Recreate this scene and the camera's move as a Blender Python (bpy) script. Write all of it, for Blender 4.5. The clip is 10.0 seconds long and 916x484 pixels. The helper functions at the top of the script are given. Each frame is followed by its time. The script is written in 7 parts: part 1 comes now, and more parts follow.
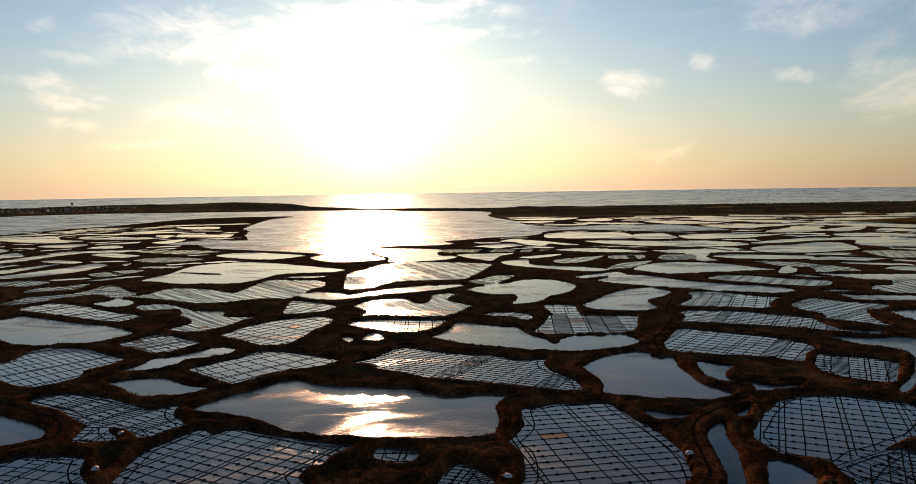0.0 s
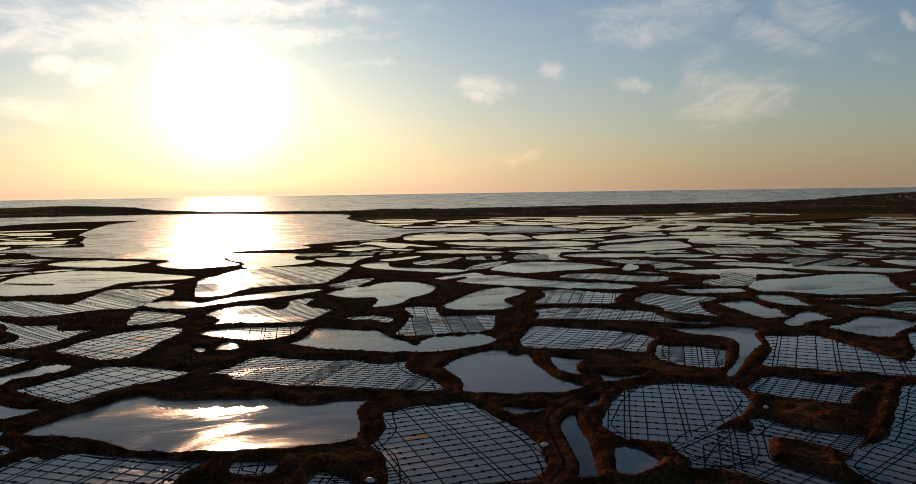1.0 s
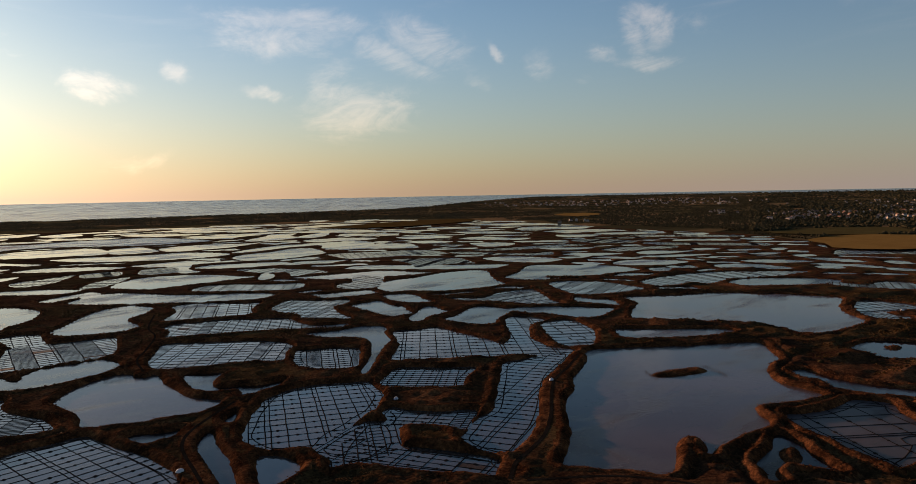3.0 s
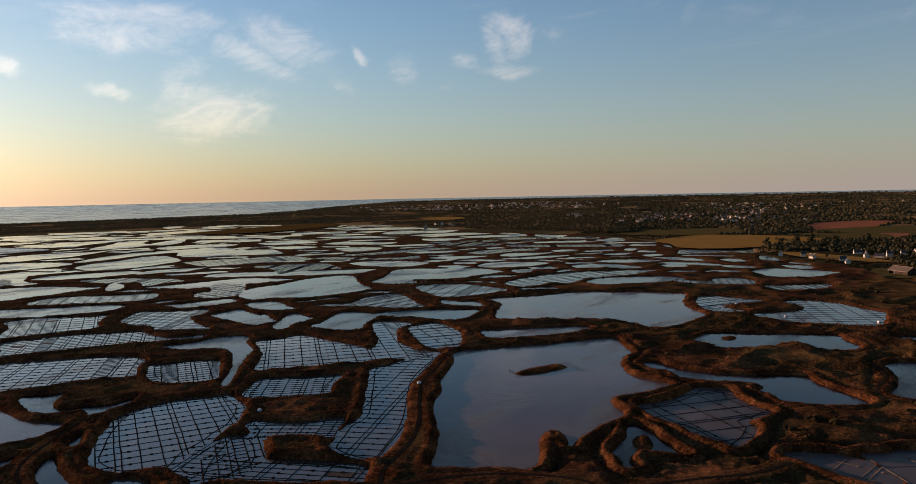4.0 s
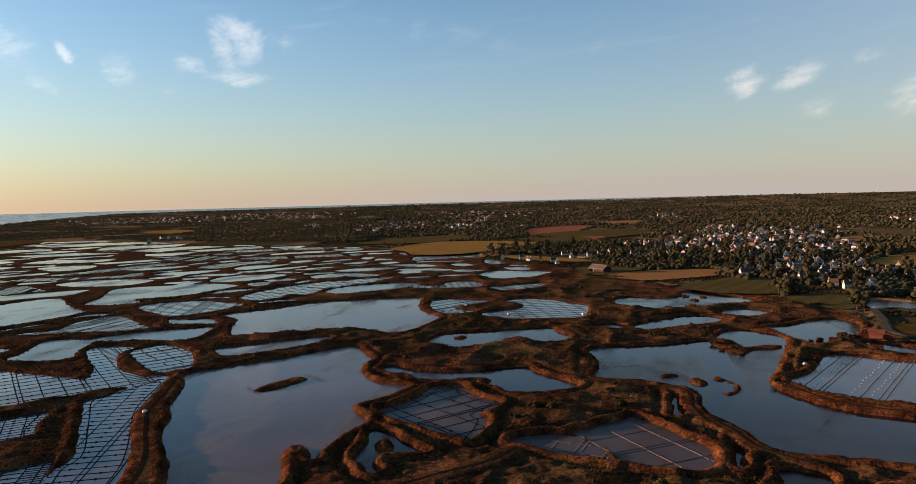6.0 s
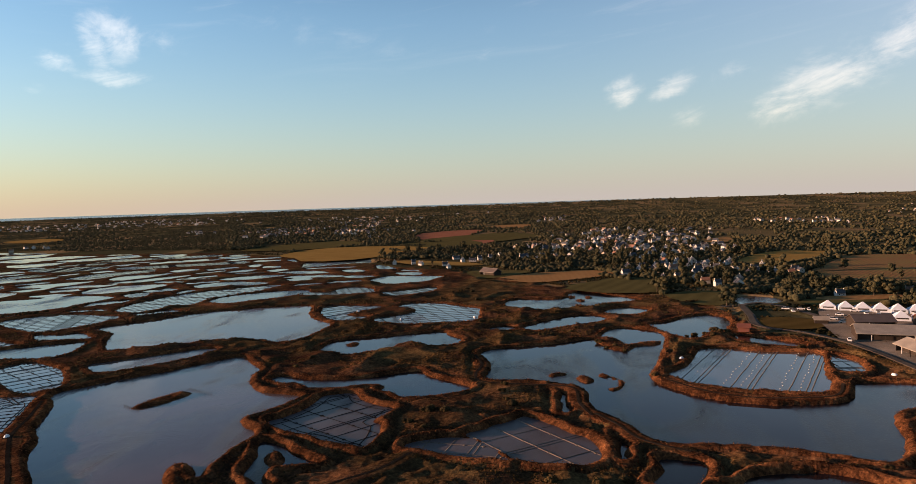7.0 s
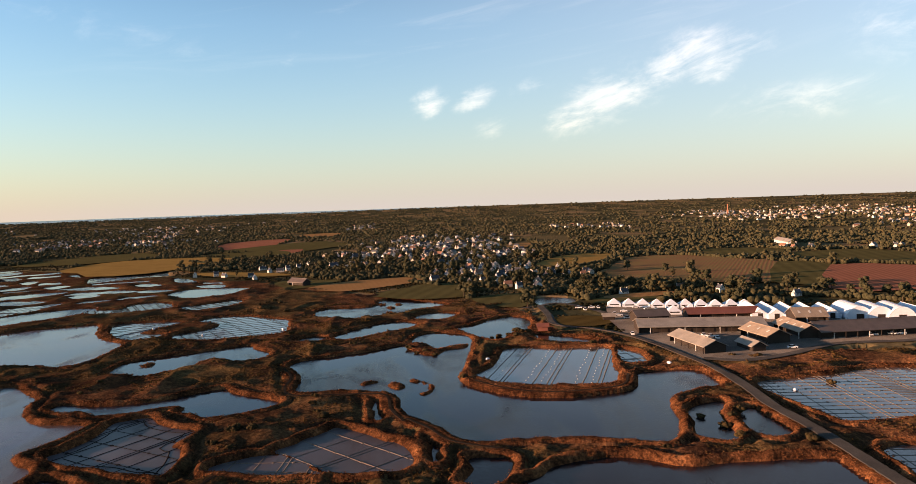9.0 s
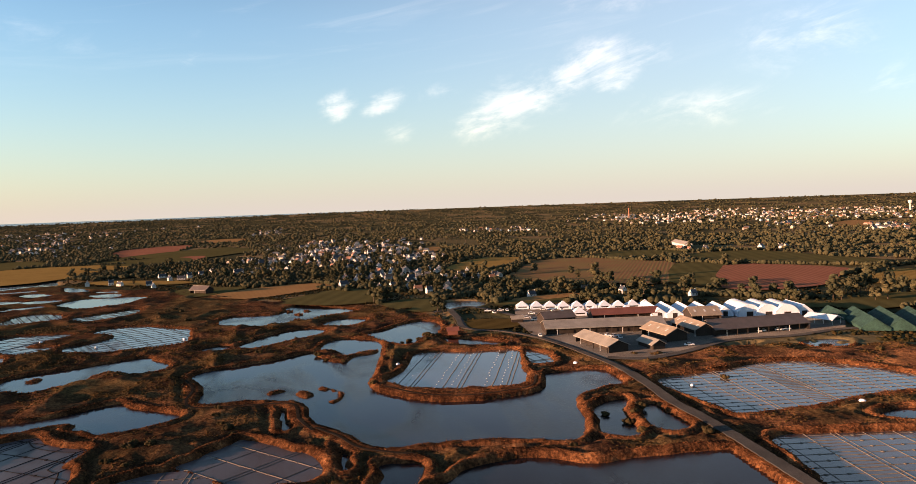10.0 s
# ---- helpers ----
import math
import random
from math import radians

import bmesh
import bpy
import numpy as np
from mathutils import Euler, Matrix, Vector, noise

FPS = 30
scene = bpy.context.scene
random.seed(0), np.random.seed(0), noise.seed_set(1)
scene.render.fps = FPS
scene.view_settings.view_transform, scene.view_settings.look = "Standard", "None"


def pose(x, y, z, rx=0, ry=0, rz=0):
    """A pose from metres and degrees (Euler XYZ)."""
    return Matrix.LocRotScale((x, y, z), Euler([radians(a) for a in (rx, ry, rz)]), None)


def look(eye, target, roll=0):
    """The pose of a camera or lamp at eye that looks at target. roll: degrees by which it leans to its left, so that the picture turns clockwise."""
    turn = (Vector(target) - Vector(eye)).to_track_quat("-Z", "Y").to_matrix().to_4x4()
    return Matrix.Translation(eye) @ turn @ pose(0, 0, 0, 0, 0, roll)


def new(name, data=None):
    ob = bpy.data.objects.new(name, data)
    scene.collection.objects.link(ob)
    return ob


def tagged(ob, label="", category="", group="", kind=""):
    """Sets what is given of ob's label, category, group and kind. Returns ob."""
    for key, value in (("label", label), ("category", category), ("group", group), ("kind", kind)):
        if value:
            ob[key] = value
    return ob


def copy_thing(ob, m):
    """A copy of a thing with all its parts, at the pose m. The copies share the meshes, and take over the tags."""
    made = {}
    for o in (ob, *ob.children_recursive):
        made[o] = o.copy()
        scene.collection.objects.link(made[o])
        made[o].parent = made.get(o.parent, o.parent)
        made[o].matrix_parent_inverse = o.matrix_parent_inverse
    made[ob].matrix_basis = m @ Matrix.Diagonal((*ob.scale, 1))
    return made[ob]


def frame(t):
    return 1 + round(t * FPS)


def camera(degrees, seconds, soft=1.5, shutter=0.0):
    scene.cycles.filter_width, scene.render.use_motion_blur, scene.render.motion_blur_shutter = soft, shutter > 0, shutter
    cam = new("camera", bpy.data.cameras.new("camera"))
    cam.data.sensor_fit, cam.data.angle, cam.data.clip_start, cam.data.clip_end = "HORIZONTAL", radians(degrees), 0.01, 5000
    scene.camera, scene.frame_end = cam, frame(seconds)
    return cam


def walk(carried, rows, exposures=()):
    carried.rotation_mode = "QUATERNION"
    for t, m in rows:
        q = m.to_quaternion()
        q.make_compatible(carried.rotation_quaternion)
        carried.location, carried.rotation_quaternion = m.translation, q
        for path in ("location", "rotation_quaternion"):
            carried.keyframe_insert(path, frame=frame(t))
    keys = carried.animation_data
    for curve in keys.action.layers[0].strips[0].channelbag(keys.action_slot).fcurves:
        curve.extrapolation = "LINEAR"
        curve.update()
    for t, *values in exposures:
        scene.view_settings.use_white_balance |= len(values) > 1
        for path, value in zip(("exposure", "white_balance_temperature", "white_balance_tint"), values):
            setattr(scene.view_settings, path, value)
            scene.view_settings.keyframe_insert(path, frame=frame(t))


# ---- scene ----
cam = camera(65.12, 10.0, soft=0.6)
# seconds, x, y, z, yaw, pitch, roll
PATH = [
    (0.0, 0.14, -0.03, 69.96, 0.018, -4.171, -0.852),
    (0.5, 0.20, -0.20, 70.06, -2.624, -4.197, -0.900),
    (1.0, 0.28, -0.35, 70.12, -11.182, -4.136, -0.844),
    (1.5, 0.38, -0.47, 70.16, -21.230, -4.170, -0.946),
    (2.0, 0.49, -0.57, 70.17, -27.762, -4.028, -0.956),
    (2.5, 0.61, -0.66, 70.15, -33.990, -3.975, -1.024),
    (4.0, 1.03, -0.82, 69.99, -50.423, -3.779, -1.093),
    (4.5, 1.19, -0.86, 69.91, -55.944, -3.714, -1.227),
    (5.0, 1.36, -0.90, 69.82, -61.335, -3.631, -1.297),
    (5.5, 1.53, -0.93, 69.73, -66.424, -3.531, -1.363),
    (7.0, 2.06, -1.07, 69.46, -79.787, -3.250, -1.757),
    (7.5, 2.24, -1.14, 69.39, -83.853, -3.202, -1.831),
    (8.0, 2.41, -1.22, 69.33, -87.672, -3.156, -1.890),
    (8.5, 2.59, -1.32, 69.29, -91.384, -3.096, -1.948),
    (9.0, 2.76, -1.44, 69.26, -94.900, -3.075, -1.959),
    (9.5, 2.93, -1.59, 69.26, -98.466, -3.030, -2.021),
    (10.0, 3.10, -1.76, 69.29, -102.093, -2.968, -2.022),
]
EXPOSURES = [(0.0, 0.42, 7250, 23), (1.0, 0.12, 7300, 24), (1.6, 0.08, 7250, 24), (2.5, 0.32, 7200, 24), (4.5, 0.82, 7000, 23), (5.5, 1.08, 6900, 21), (7.5, 1.4, 6850, 19), (10.0, 1.74, 7000, 18.5)]
walk(cam, [(t, pose(x, y, z, 90 + pitch, 0, yaw) @ pose(0, 0, 0, 0, 0, roll)) for t, x, y, z, yaw, pitch, roll in PATH], EXPOSURES)

# ---- sky and sun ----
SUN_YAW, SUN_UP = 6.7, 6.6          # degrees to the left of +y, degrees up


def heading(yaw, up=0.0):
    """A unit vector that way."""
    a, e = radians(yaw), radians(up)
    return Vector((-math.sin(a) * math.cos(e), math.cos(a) * math.cos(e), math.sin(e)))


sun_way = heading(SUN_YAW, SUN_UP)
sun = new("sun", bpy.data.lights.new("sun", "SUN"))
sun.data.energy, sun.data.angle, sun.data.color = 5.0, radians(0.6), (1.0, 0.60, 0.36)
sun.matrix_world = look((0, 0, 400), Vector((0, 0, 400)) - sun_way)

world = bpy.data.worlds.new("world")
scene.world = world
world.use_nodes = True


class Nodes:
    """Short hand for a node tree."""

    def __init__(self, tree):
        self.tree = tree
        tree.nodes.clear()

    def add(self, kind, inputs=None, operation=None, vector_type=None):
        n = self.tree.nodes.new(kind)
        if operation:
            n.operation = operation
        if vector_type:
            n.vector_type = vector_type
        if kind == "ShaderNodeMix":
            n.data_type = "RGBA"
        if kind == "ShaderNodeMapRange":
            n.interpolation_type = "SMOOTHSTEP"
        for k, v in (inputs or {}).items():
            if isinstance(v, bpy.types.NodeSocket):
                self.tree.links.new(v, n.inputs[k])
            else:
                n.inputs[k].default_value = v
        return n

    def math(self, op, a, b=0.0, c=0.0):
        return self.add("ShaderNodeMath", {0: a, 1: b, 2: c}, operation=op).outputs[0]

    def mix(self, f, a, b, blend="MIX"):
        n = self.add("ShaderNodeMix", {0: f, 6: a, 7: b})
        n.blend_type = blend
        return n.outputs[2]

    def noise(self, vec, scale, detail=4.0, rough=0.55, warp=0.0):
        return self.add("ShaderNodeTexNoise", {"Vector": vec, "Scale": scale, "Detail": detail, "Roughness": rough, "Distortion": warp}).outputs[0]

    def ramp(self, f, *stops):
        n = self.add("ShaderNodeValToRGB", {0: f})
        e = n.color_ramp.elements
        while len(e) < len(stops):
            e.new(0.5)
        for el, (p, c) in zip(e, stops):
            el.position, el.color = p, (*c, 1.0) if len(c) == 3 else c
        return n.outputs[0]

    def span(self, f, a, b, c=0.0, d=1.0):
        return self.add("ShaderNodeMapRange", {0: f, 1: a, 2: b, 3: c, 4: d}).outputs[0]


w = Nodes(world.node_tree)
sky = w.add("ShaderNodeTexSky")
sky.sky_type, sky.sun_disc, sky.sun_elevation, sky.sun_rotation = "NISHITA", False, radians(SUN_UP), radians(-SUN_YAW)
sky.air_density, sky.dust_density, sky.ozone_density, sky.altitude = 1.0, 0.35, 1.8, 70.0
way = w.add("ShaderNodeTexCoord").outputs["Generated"]
# the wisps wander a little off their lines
curl = w.add("ShaderNodeTexNoise", {"Vector": way, "Scale": 16.0, "Detail": 5.0, "Roughness": 0.6}).outputs["Color"]
curl = w.add("ShaderNodeVectorMath", {0: curl, 1: (0.5, 0.5, 0.5)}, operation="SUBTRACT").outputs[0]
strayed = w.add("ShaderNodeVectorMath", {0: curl, 1: (0.045, 0.045, 0.035), 2: way}, operation="MULTIPLY_ADD").outputs[0]
# the bright ring round the sun
near = w.add("ShaderNodeVectorMath", {0: way, 1: sun_way}, operation="DOT_PRODUCT").outputs["Value"]
near = w.math("MAXIMUM", near, 0.0)
ring = w.math("ADD", w.math("MULTIPLY", w.math("POWER", near, 500.0), 14.0), w.math("MULTIPLY", w.math("POWER", near, 60.0), 0.5))
glow = w.mix(1.0, w.add("ShaderNodeCombineColor", {0: ring, 1: ring, 2: ring}).outputs[0], (1.0, 0.85, 0.68, 1.0), "MULTIPLY")
air = w.mix(1.0, sky.outputs[0], (0.635, 0.96, 1.155, 1.0), "MULTIPLY")
# haze that pales the sky towards the horizon, warmer round the sun
height = w.math("ABSOLUTE", w.add("ShaderNodeSeparateXYZ", {0: way}).outputs[2])
thick = w.math("MULTIPLY", w.math("POWER", 2.718, w.math("MULTIPLY", height, -9.0)), 0.95)
side = w.math("POWER", near, 8.0)
wide = w.math("POWER", near, 1.5)
tones = [w.math("ADD", w.math("MULTIPLY_ADD", side, k, base), w.math("MULTIPLY", wide, warm)) for k, base, warm in ((5.9, 2.22, 0.9), (4.5, 2.10, 0.07), (3.7, 1.94, -0.84))]
haze = w.add("ShaderNodeCombineColor", {0: tones[0], 1: tones[1], 2: tones[2]}).outputs[0]
# deeper blue towards the zenith
away = w.math("SUBTRACT", 1.0, w.math("POWER", near, 1.5))
deep = w.math("SUBTRACT", 1.0, w.math("MULTIPLY", w.span(height, 0.23, 0.46, 0.0, 0.7), away))
air = w.mix(1.0, air, w.add("ShaderNodeCombineColor", {0: deep, 1: deep, 2: deep}).outputs[0], "MULTIPLY")
# a thin milky sheet of high cloud over the land
milk = w.add("ShaderNodeVectorMath", {0: way, 1: heading(-122, 14)}, operation="DOT_PRODUCT").outputs["Value"]
milk = w.math("MULTIPLY", w.math("POWER", w.math("MAXIMUM", milk, 0.0), 9.0), 0.4)
air = w.mix(milk, air, (2.0, 2.15, 2.25, 1.0))
lit = w.mix(1.0, w.mix(thick, air, haze), glow, "ADD")
# wind-drawn clouds: banks of streaks, each by its heading, height and spread
cloud_mask = []


def cloud(yaw, up, half, thick_, tilt, weight):
    """One drawn-out wisp: its heading and height, half its length and thickness in degrees, its lean and how dense it is."""
    m = w.add("ShaderNodeMapping", {"Vector": strayed, "Location": heading(yaw, up),
              "Rotation": Euler((radians(up), radians(-tilt), radians(yaw))), "Scale": (radians(half) * 1.55 + 0.006, 0.6, radians(thick_) * 3.1 + 0.004)}, vector_type="TEXTURE")
    off = w.add("ShaderNodeVectorMath", {0: m.outputs[0]}, operation="LENGTH").outputs["Value"]
    one = w.span(off, 1.0, 0.05, 0.0, weight)
    cloud_mask.append(w.math("MAXIMUM", cloud_mask[-1], one) if cloud_mask else one)


cloud(14.7, 12.1, 12.0, 1.06, -1, 0.90)
cloud(20, 10.6, 7.6, 0.58, 1, 0.80)
cloud(27.9, 9.4, 4.4, 0.27, 4, 0.50)
cloud(29.5, 11.5, 2.7, 0.31, 8, 0.55)
cloud(4.2, 13.6, 13.3, 0.53, 2, 0.90)
cloud(3.8, 11.7, 6.3, 0.62, 2, 0.90)
cloud(-1.9, 12, 5.7, 0.22, 1, 0.60)
cloud(-3.7, 9.9, 4.8, 0.18, 2, 0.50)
cloud(18, 9, 1.3, 0.44, 0, 0.90)
cloud(15.4, 8.6, 1.8, 0.49, -3, 0.95)
cloud(29.3, 7.5, 3.1, 0.40, -1, 0.70)
cloud(28.6, 6.6, 3.8, 0.44, -1, 0.70)
cloud(27.5, 4.9, 2.3, 0.35, 0, 0.60)
cloud(19.4, 5.8, 6.0, 0.49, -3, 0.60)
cloud(23.5, 3.6, 4.6, 0.22, 4, 0.60)
cloud(6.3, 9.4, 7.4, 0.71, -2, 0.80)
cloud(-13.2, 8.1, 2.8, 0.44, -5, 0.95)
cloud(-13.5, 7.4, 2.0, 0.31, -8, 0.90)
cloud(-18.7, 9.2, 1.1, 0.40, -3, 1.00)
cloud(-25.1, 7.7, 1.8, 0.26, -1, 0.85)
cloud(-7.8, 11.2, 1.0, 0.18, -4, 0.45)
cloud(-26.2, 11.7, 6.2, 0.71, 2, 0.85)
cloud(-24.6, 12.6, 3.8, 0.39, -3, 0.55)
cloud(-30.5, 7.3, 2.5, 1.80, 2, 0.75)
cloud(-16.3, 2.8, 3.6, 0.27, 13, 0.55)
cloud(-14.9, 4.9, 0.9, 0.27, 2, 0.30)
cloud(-32.4, 6.4, 5.1, 1.16, 3, 0.85)
cloud(-31.5, 7.7, 3.3, 0.90, 8, 0.80)
cloud(-35, 10.4, 4.1, 0.64, -20, 0.95)
cloud(-27.2, 13, 7.1, 0.58, -2, 0.90)
cloud(-25.3, 11.6, 5.3, 0.39, 0, 0.85)
cloud(-37.5, 11.7, 3.9, 0.96, -21, 0.90)
cloud(-25.2, 7.7, 1.8, 0.26, 2, 0.75)
cloud(-43.3, 10.7, 1.0, 0.19, -57, 0.95)
cloud(-46.2, 9.8, 1.2, 0.62, 53, 0.55)
cloud(-41.7, 8.6, 1.4, 0.39, -22, 0.55)
cloud(-49.7, 8.2, 0.8, 0.31, 22, 0.40)
cloud(-53.5, 11.8, 1.8, 0.62, 114, 1.00)
cloud(-55.4, 11.8, 1.7, 0.66, 31, 0.90)
cloud(-54.7, 12.8, 1.9, 0.58, -12, 0.90)
cloud(-57.6, 12.2, 2.0, 0.53, 10, 0.50)
cloud(-51.4, 10.1, 1.6, 0.35, -16, 0.85)
cloud(-54.6, 9.7, 2.6, 0.31, 1, 0.90)
cloud(-4.9, 11.8, 3.0, 0.18, 1, 0.55)
cloud(-6, 9.9, 4.2, 0.18, 2, 0.50)
cloud(-70, 13, 9.2, 0.71, -13, 0.36)
cloud(-82.4, 11.3, 1.5, 0.22, 28, 0.35)
cloud(-92.9, 7.9, 1.3, 0.40, 23, 0.85)
cloud(-93.1, 7.9, 1.5, 0.27, 17, 0.80)
cloud(-96.7, 8.1, 1.7, 0.35, 19, 0.85)
cloud(-97.7, 5.8, 1.6, 0.40, 19, 0.50)
cloud(-104.4, 6.4, 2.5, 0.68, 17, 0.82)
cloud(-107.3, 8, 4.1, 1.24, 15, 0.77)
cloud(-111.4, 9.8, 2.1, 0.77, 33, 0.90)
cloud(-114, 10.6, 3.0, 0.94, -1, 0.87)
cloud(-114.8, 9.3, 2.1, 0.51, 6, 0.72)
cloud(-100.9, 8.9, 1.8, 0.32, 19, 0.47)
cloud(-69.5, 13.3, 8.5, 0.58, -12, 0.34)
cloud(-82.5, 11.2, 1.7, 0.22, 22, 0.30)
cloud(-101.2, 8.8, 1.9, 0.36, 16, 0.42)
cloud(-115.7, 10.7, 4.6, 0.62, 0, 0.72)
cloud(-115.4, 9.9, 3.5, 0.47, 5, 0.62)
cloud(-120.7, 6.5, 6.2, 0.87, 5, 0.57)
cloud(-128, 10.8, 5.2, 1.45, 0, 0.52)
cloud(-133.4, 7.4, 2.2, 1.04, 0, 0.37)
cloud(-114.6, 14.5, 7.3, 0.41, -2, 0.42)
# beyond the view
cloud(55, 20, 20.0, 6.00, 0, 0.80)
cloud(-170, 15, 25.0, 5.00, 5, 0.60)
cloud(110, 18, 22.0, 5.00, 0, 0.60)
cloud(-8, 24, 12.0, 2.50, 8, 0.70)
cloud(-30, 27, 9.0, 2.00, -6, 0.60)
mask = cloud_mask[-1]
drawn = w.add("ShaderNodeMapping", {"Vector": way, "Rotation": (radians(-15), radians(2), 0.0), "Scale": (1.0, 1.0, 0.4)}, vector_type="TEXTURE").outputs[0]
wisps = w.noise(drawn, 9.0, 9.0, 0.64, 1.4)
fine = w.noise(drawn, 42.0, 6.0, 0.62, 0.8)
body = w.math("ADD", w.math("MULTIPLY", wisps, 0.9), w.math("SUBTRACT", w.math("MULTIPLY", fine, 0.28), 0.09))
cover = w.span(w.math("ADD", body, w.math("MULTIPLY", mask, 0.42)), 0.56, 1.12)
cover = w.math("MULTIPLY", cover, w.span(mask, 0.0, 0.75))
# a thin veil of long streaks high up
combed = w.add("ShaderNodeMapping", {"Vector": way, "Rotation": (radians(-8), radians(3), 0.0), "Scale": (1.0, 1.0, 0.11)}, vector_type="TEXTURE").outputs[0]
veil = w.math("MULTIPLY", w.span(w.noise(combed, 4.0, 8.0, 0.62, 0.8), 0.5, 0.85), w.span(height, 0.12, 0.3, 0.0, 0.35))
cover = w.math("MAXIMUM", cover, veil)
white = w.mix(1.0, lit, (1.15, 1.0, 0.9, 1.0), "MULTIPLY")
shine = w.math("ADD", 1.0, w.math("MULTIPLY", w.math("POWER", near, 16.0), 2.2))
white = w.mix(1.0, white, w.mix(1.0, w.add("ShaderNodeCombineColor", {0: shine, 1: shine, 2: shine}).outputs[0], (1.75, 1.5, 1.3, 1.0), "MULTIPLY"), "ADD")
clouded = w.mix(w.math("MULTIPLY", cover, 0.95), lit, white)
back = w.add("ShaderNodeBackground", {"Color": clouded, "Strength": 0.1})
w.add("ShaderNodeOutputWorld", {"Surface": back.outputs[0]})

from mathutils.bvhtree import BVHTree
from mathutils.geometry import tessellate_polygon

# ---- materials ----


def material(name, rough=0.8, metal=0.0, spec=0.5):
    m = bpy.data.materials.new(name)
    m.use_nodes = True
    n = Nodes(m.node_tree)
    surface = n.add("ShaderNodeBsdfPrincipled", {"Roughness": rough, "Metallic": metal, "Specular IOR Level": spec})
    n.add("ShaderNodeOutputMaterial", {"Surface": surface.outputs[0]})
    if rough > 0.89:   # matt growth and soil scatter light back the way it came
        surface.inputs["Diffuse Roughness"].default_value = 0.7
    place = n.add("ShaderNodeNewGeometry").outputs["Position"]
    return m, n, surface, place


def bump(n, surface, height, strength, distance):
    b = n.add("ShaderNodeBump", {"Strength": strength, "Distance": distance, "Height": height})
    n.tree.links.new(b.outputs[0], surface.inputs["Normal"])


def colour(n, surface, socket):
    n.tree.links.new(socket, surface.inputs["Base Color"])


def mottled(name, *tones, scale=0.2, fine=2.0, rough=0.9, relief=0.3, spec=0.08):
    """A rough natural surface of several tones in patches and grain."""
    m, n, s, p = material(name, rough, spec=spec)
    patches, grain = n.noise(p, scale, 5.0, 0.6), n.noise(p, fine, 6.0, 0.65)
    f = n.math("ADD", n.math("MULTIPLY", patches, 0.5), n.math("MULTIPLY", grain, 0.5))
    stops = [(0.36 + 0.28 * i / max(1, len(tones) - 1), t) for i, t in enumerate(tones)]
    colour(n, s, n.ramp(f, *stops))
    if relief:
        bump(n, s, grain, 0.8, relief)
    return m


def water(name, tone, rough, ripple, size, ior=1.33, tint=(1.0, 1.0, 1.0)):
    m, n, s, p = material(name, rough)
    s.inputs["Specular Tint"].default_value = (*tint, 1.0)
    s.inputs["IOR"].default_value = ior
    calm = n.noise(p, 0.02, 3.0, 0.5)
    drawn = n.add("ShaderNodeMapping", {"Vector": p, "Scale": (1.0, 1.7, 1.0), "Rotation": (0, 0, 0.5)}).outputs[0]
    # breaths of wind roughen the water in drifting patches, with thin scum lines
    wind = n.noise(n.add("ShaderNodeMapping", {"Vector": p, "Scale": (0.012, 0.03, 1.0), "Rotation": (0, 0, 0.9)}).outputs[0], 1.0, 5.0, 0.6, 1.0)
    gust = n.add("ShaderNodeMapRange", {0: wind, 1: 0.45, 2: 0.7, 3: rough, 4: rough + 0.3}).outputs[0]
    n.tree.links.new(gust, s.inputs["Roughness"])
    scum = n.span(n.noise(n.add("ShaderNodeMapping", {"Vector": p, "Scale": (0.05, 0.16, 1.0), "Rotation": (0, 0, 1.1)}).outputs[0], 1.0, 7.0, 0.7, 1.5), 0.56, 0.7)
    waves = n.math("ADD", n.noise(drawn, 1.0 / size, 4.0, 0.6), n.math("MULTIPLY", n.noise(p, 0.035, 2.0), 1.2))
    # a thin film of algae in streaks
    film_ = n.mix(n.span(calm, 0.35, 0.7), (*tone, 1.0), (*[c * 1.5 for c in tone], 1.0))
    colour(n, s, n.mix(n.math("MULTIPLY", scum, 0.6), film_, (0.030, 0.034, 0.026, 1.0)))
    b = n.add("ShaderNodeBump", {"Distance": size * 0.25, "Height": waves, "Strength": n.math("MULTIPLY", n.span(wind, 0.38, 0.62, 0.15, 3.0), ripple)})
    n.tree.links.new(b.outputs[0], s.inputs["Normal"])
    return m


def marsh_grass():
    """Dead brown grass with greener hollows and bare dark soil."""
    m, n, s, p = material("marsh_grass", 1.0, spec=0.0)
    patches, grain, wide_ = n.noise(p, 0.05, 6.0, 0.65), n.noise(p, 0.8, 6.0, 0.7), n.noise(p, 0.018, 3.0, 0.5, 0.6)
    f = n.math("ADD", n.math("MULTIPLY", patches, 0.5), n.math("MULTIPLY", grain, 0.5))
    brown = n.ramp(f, (0.36, (0.022, 0.012, 0.008)), (0.46, (0.055, 0.027, 0.016)), (0.54, (0.115, 0.054, 0.027)), (0.62, (0.20, 0.096, 0.045)), (0.70, (0.30, 0.15, 0.068)))
    green = n.ramp(f, (0.36, (0.024, 0.015, 0.009)), (0.50, (0.076, 0.047, 0.022)), (0.66, (0.20, 0.125, 0.052)))
    colour(n, s, n.mix(n.span(wide_, 0.45, 0.6), brown, green))
    bump(n, s, grain, 0.9, 0.8)
    return m


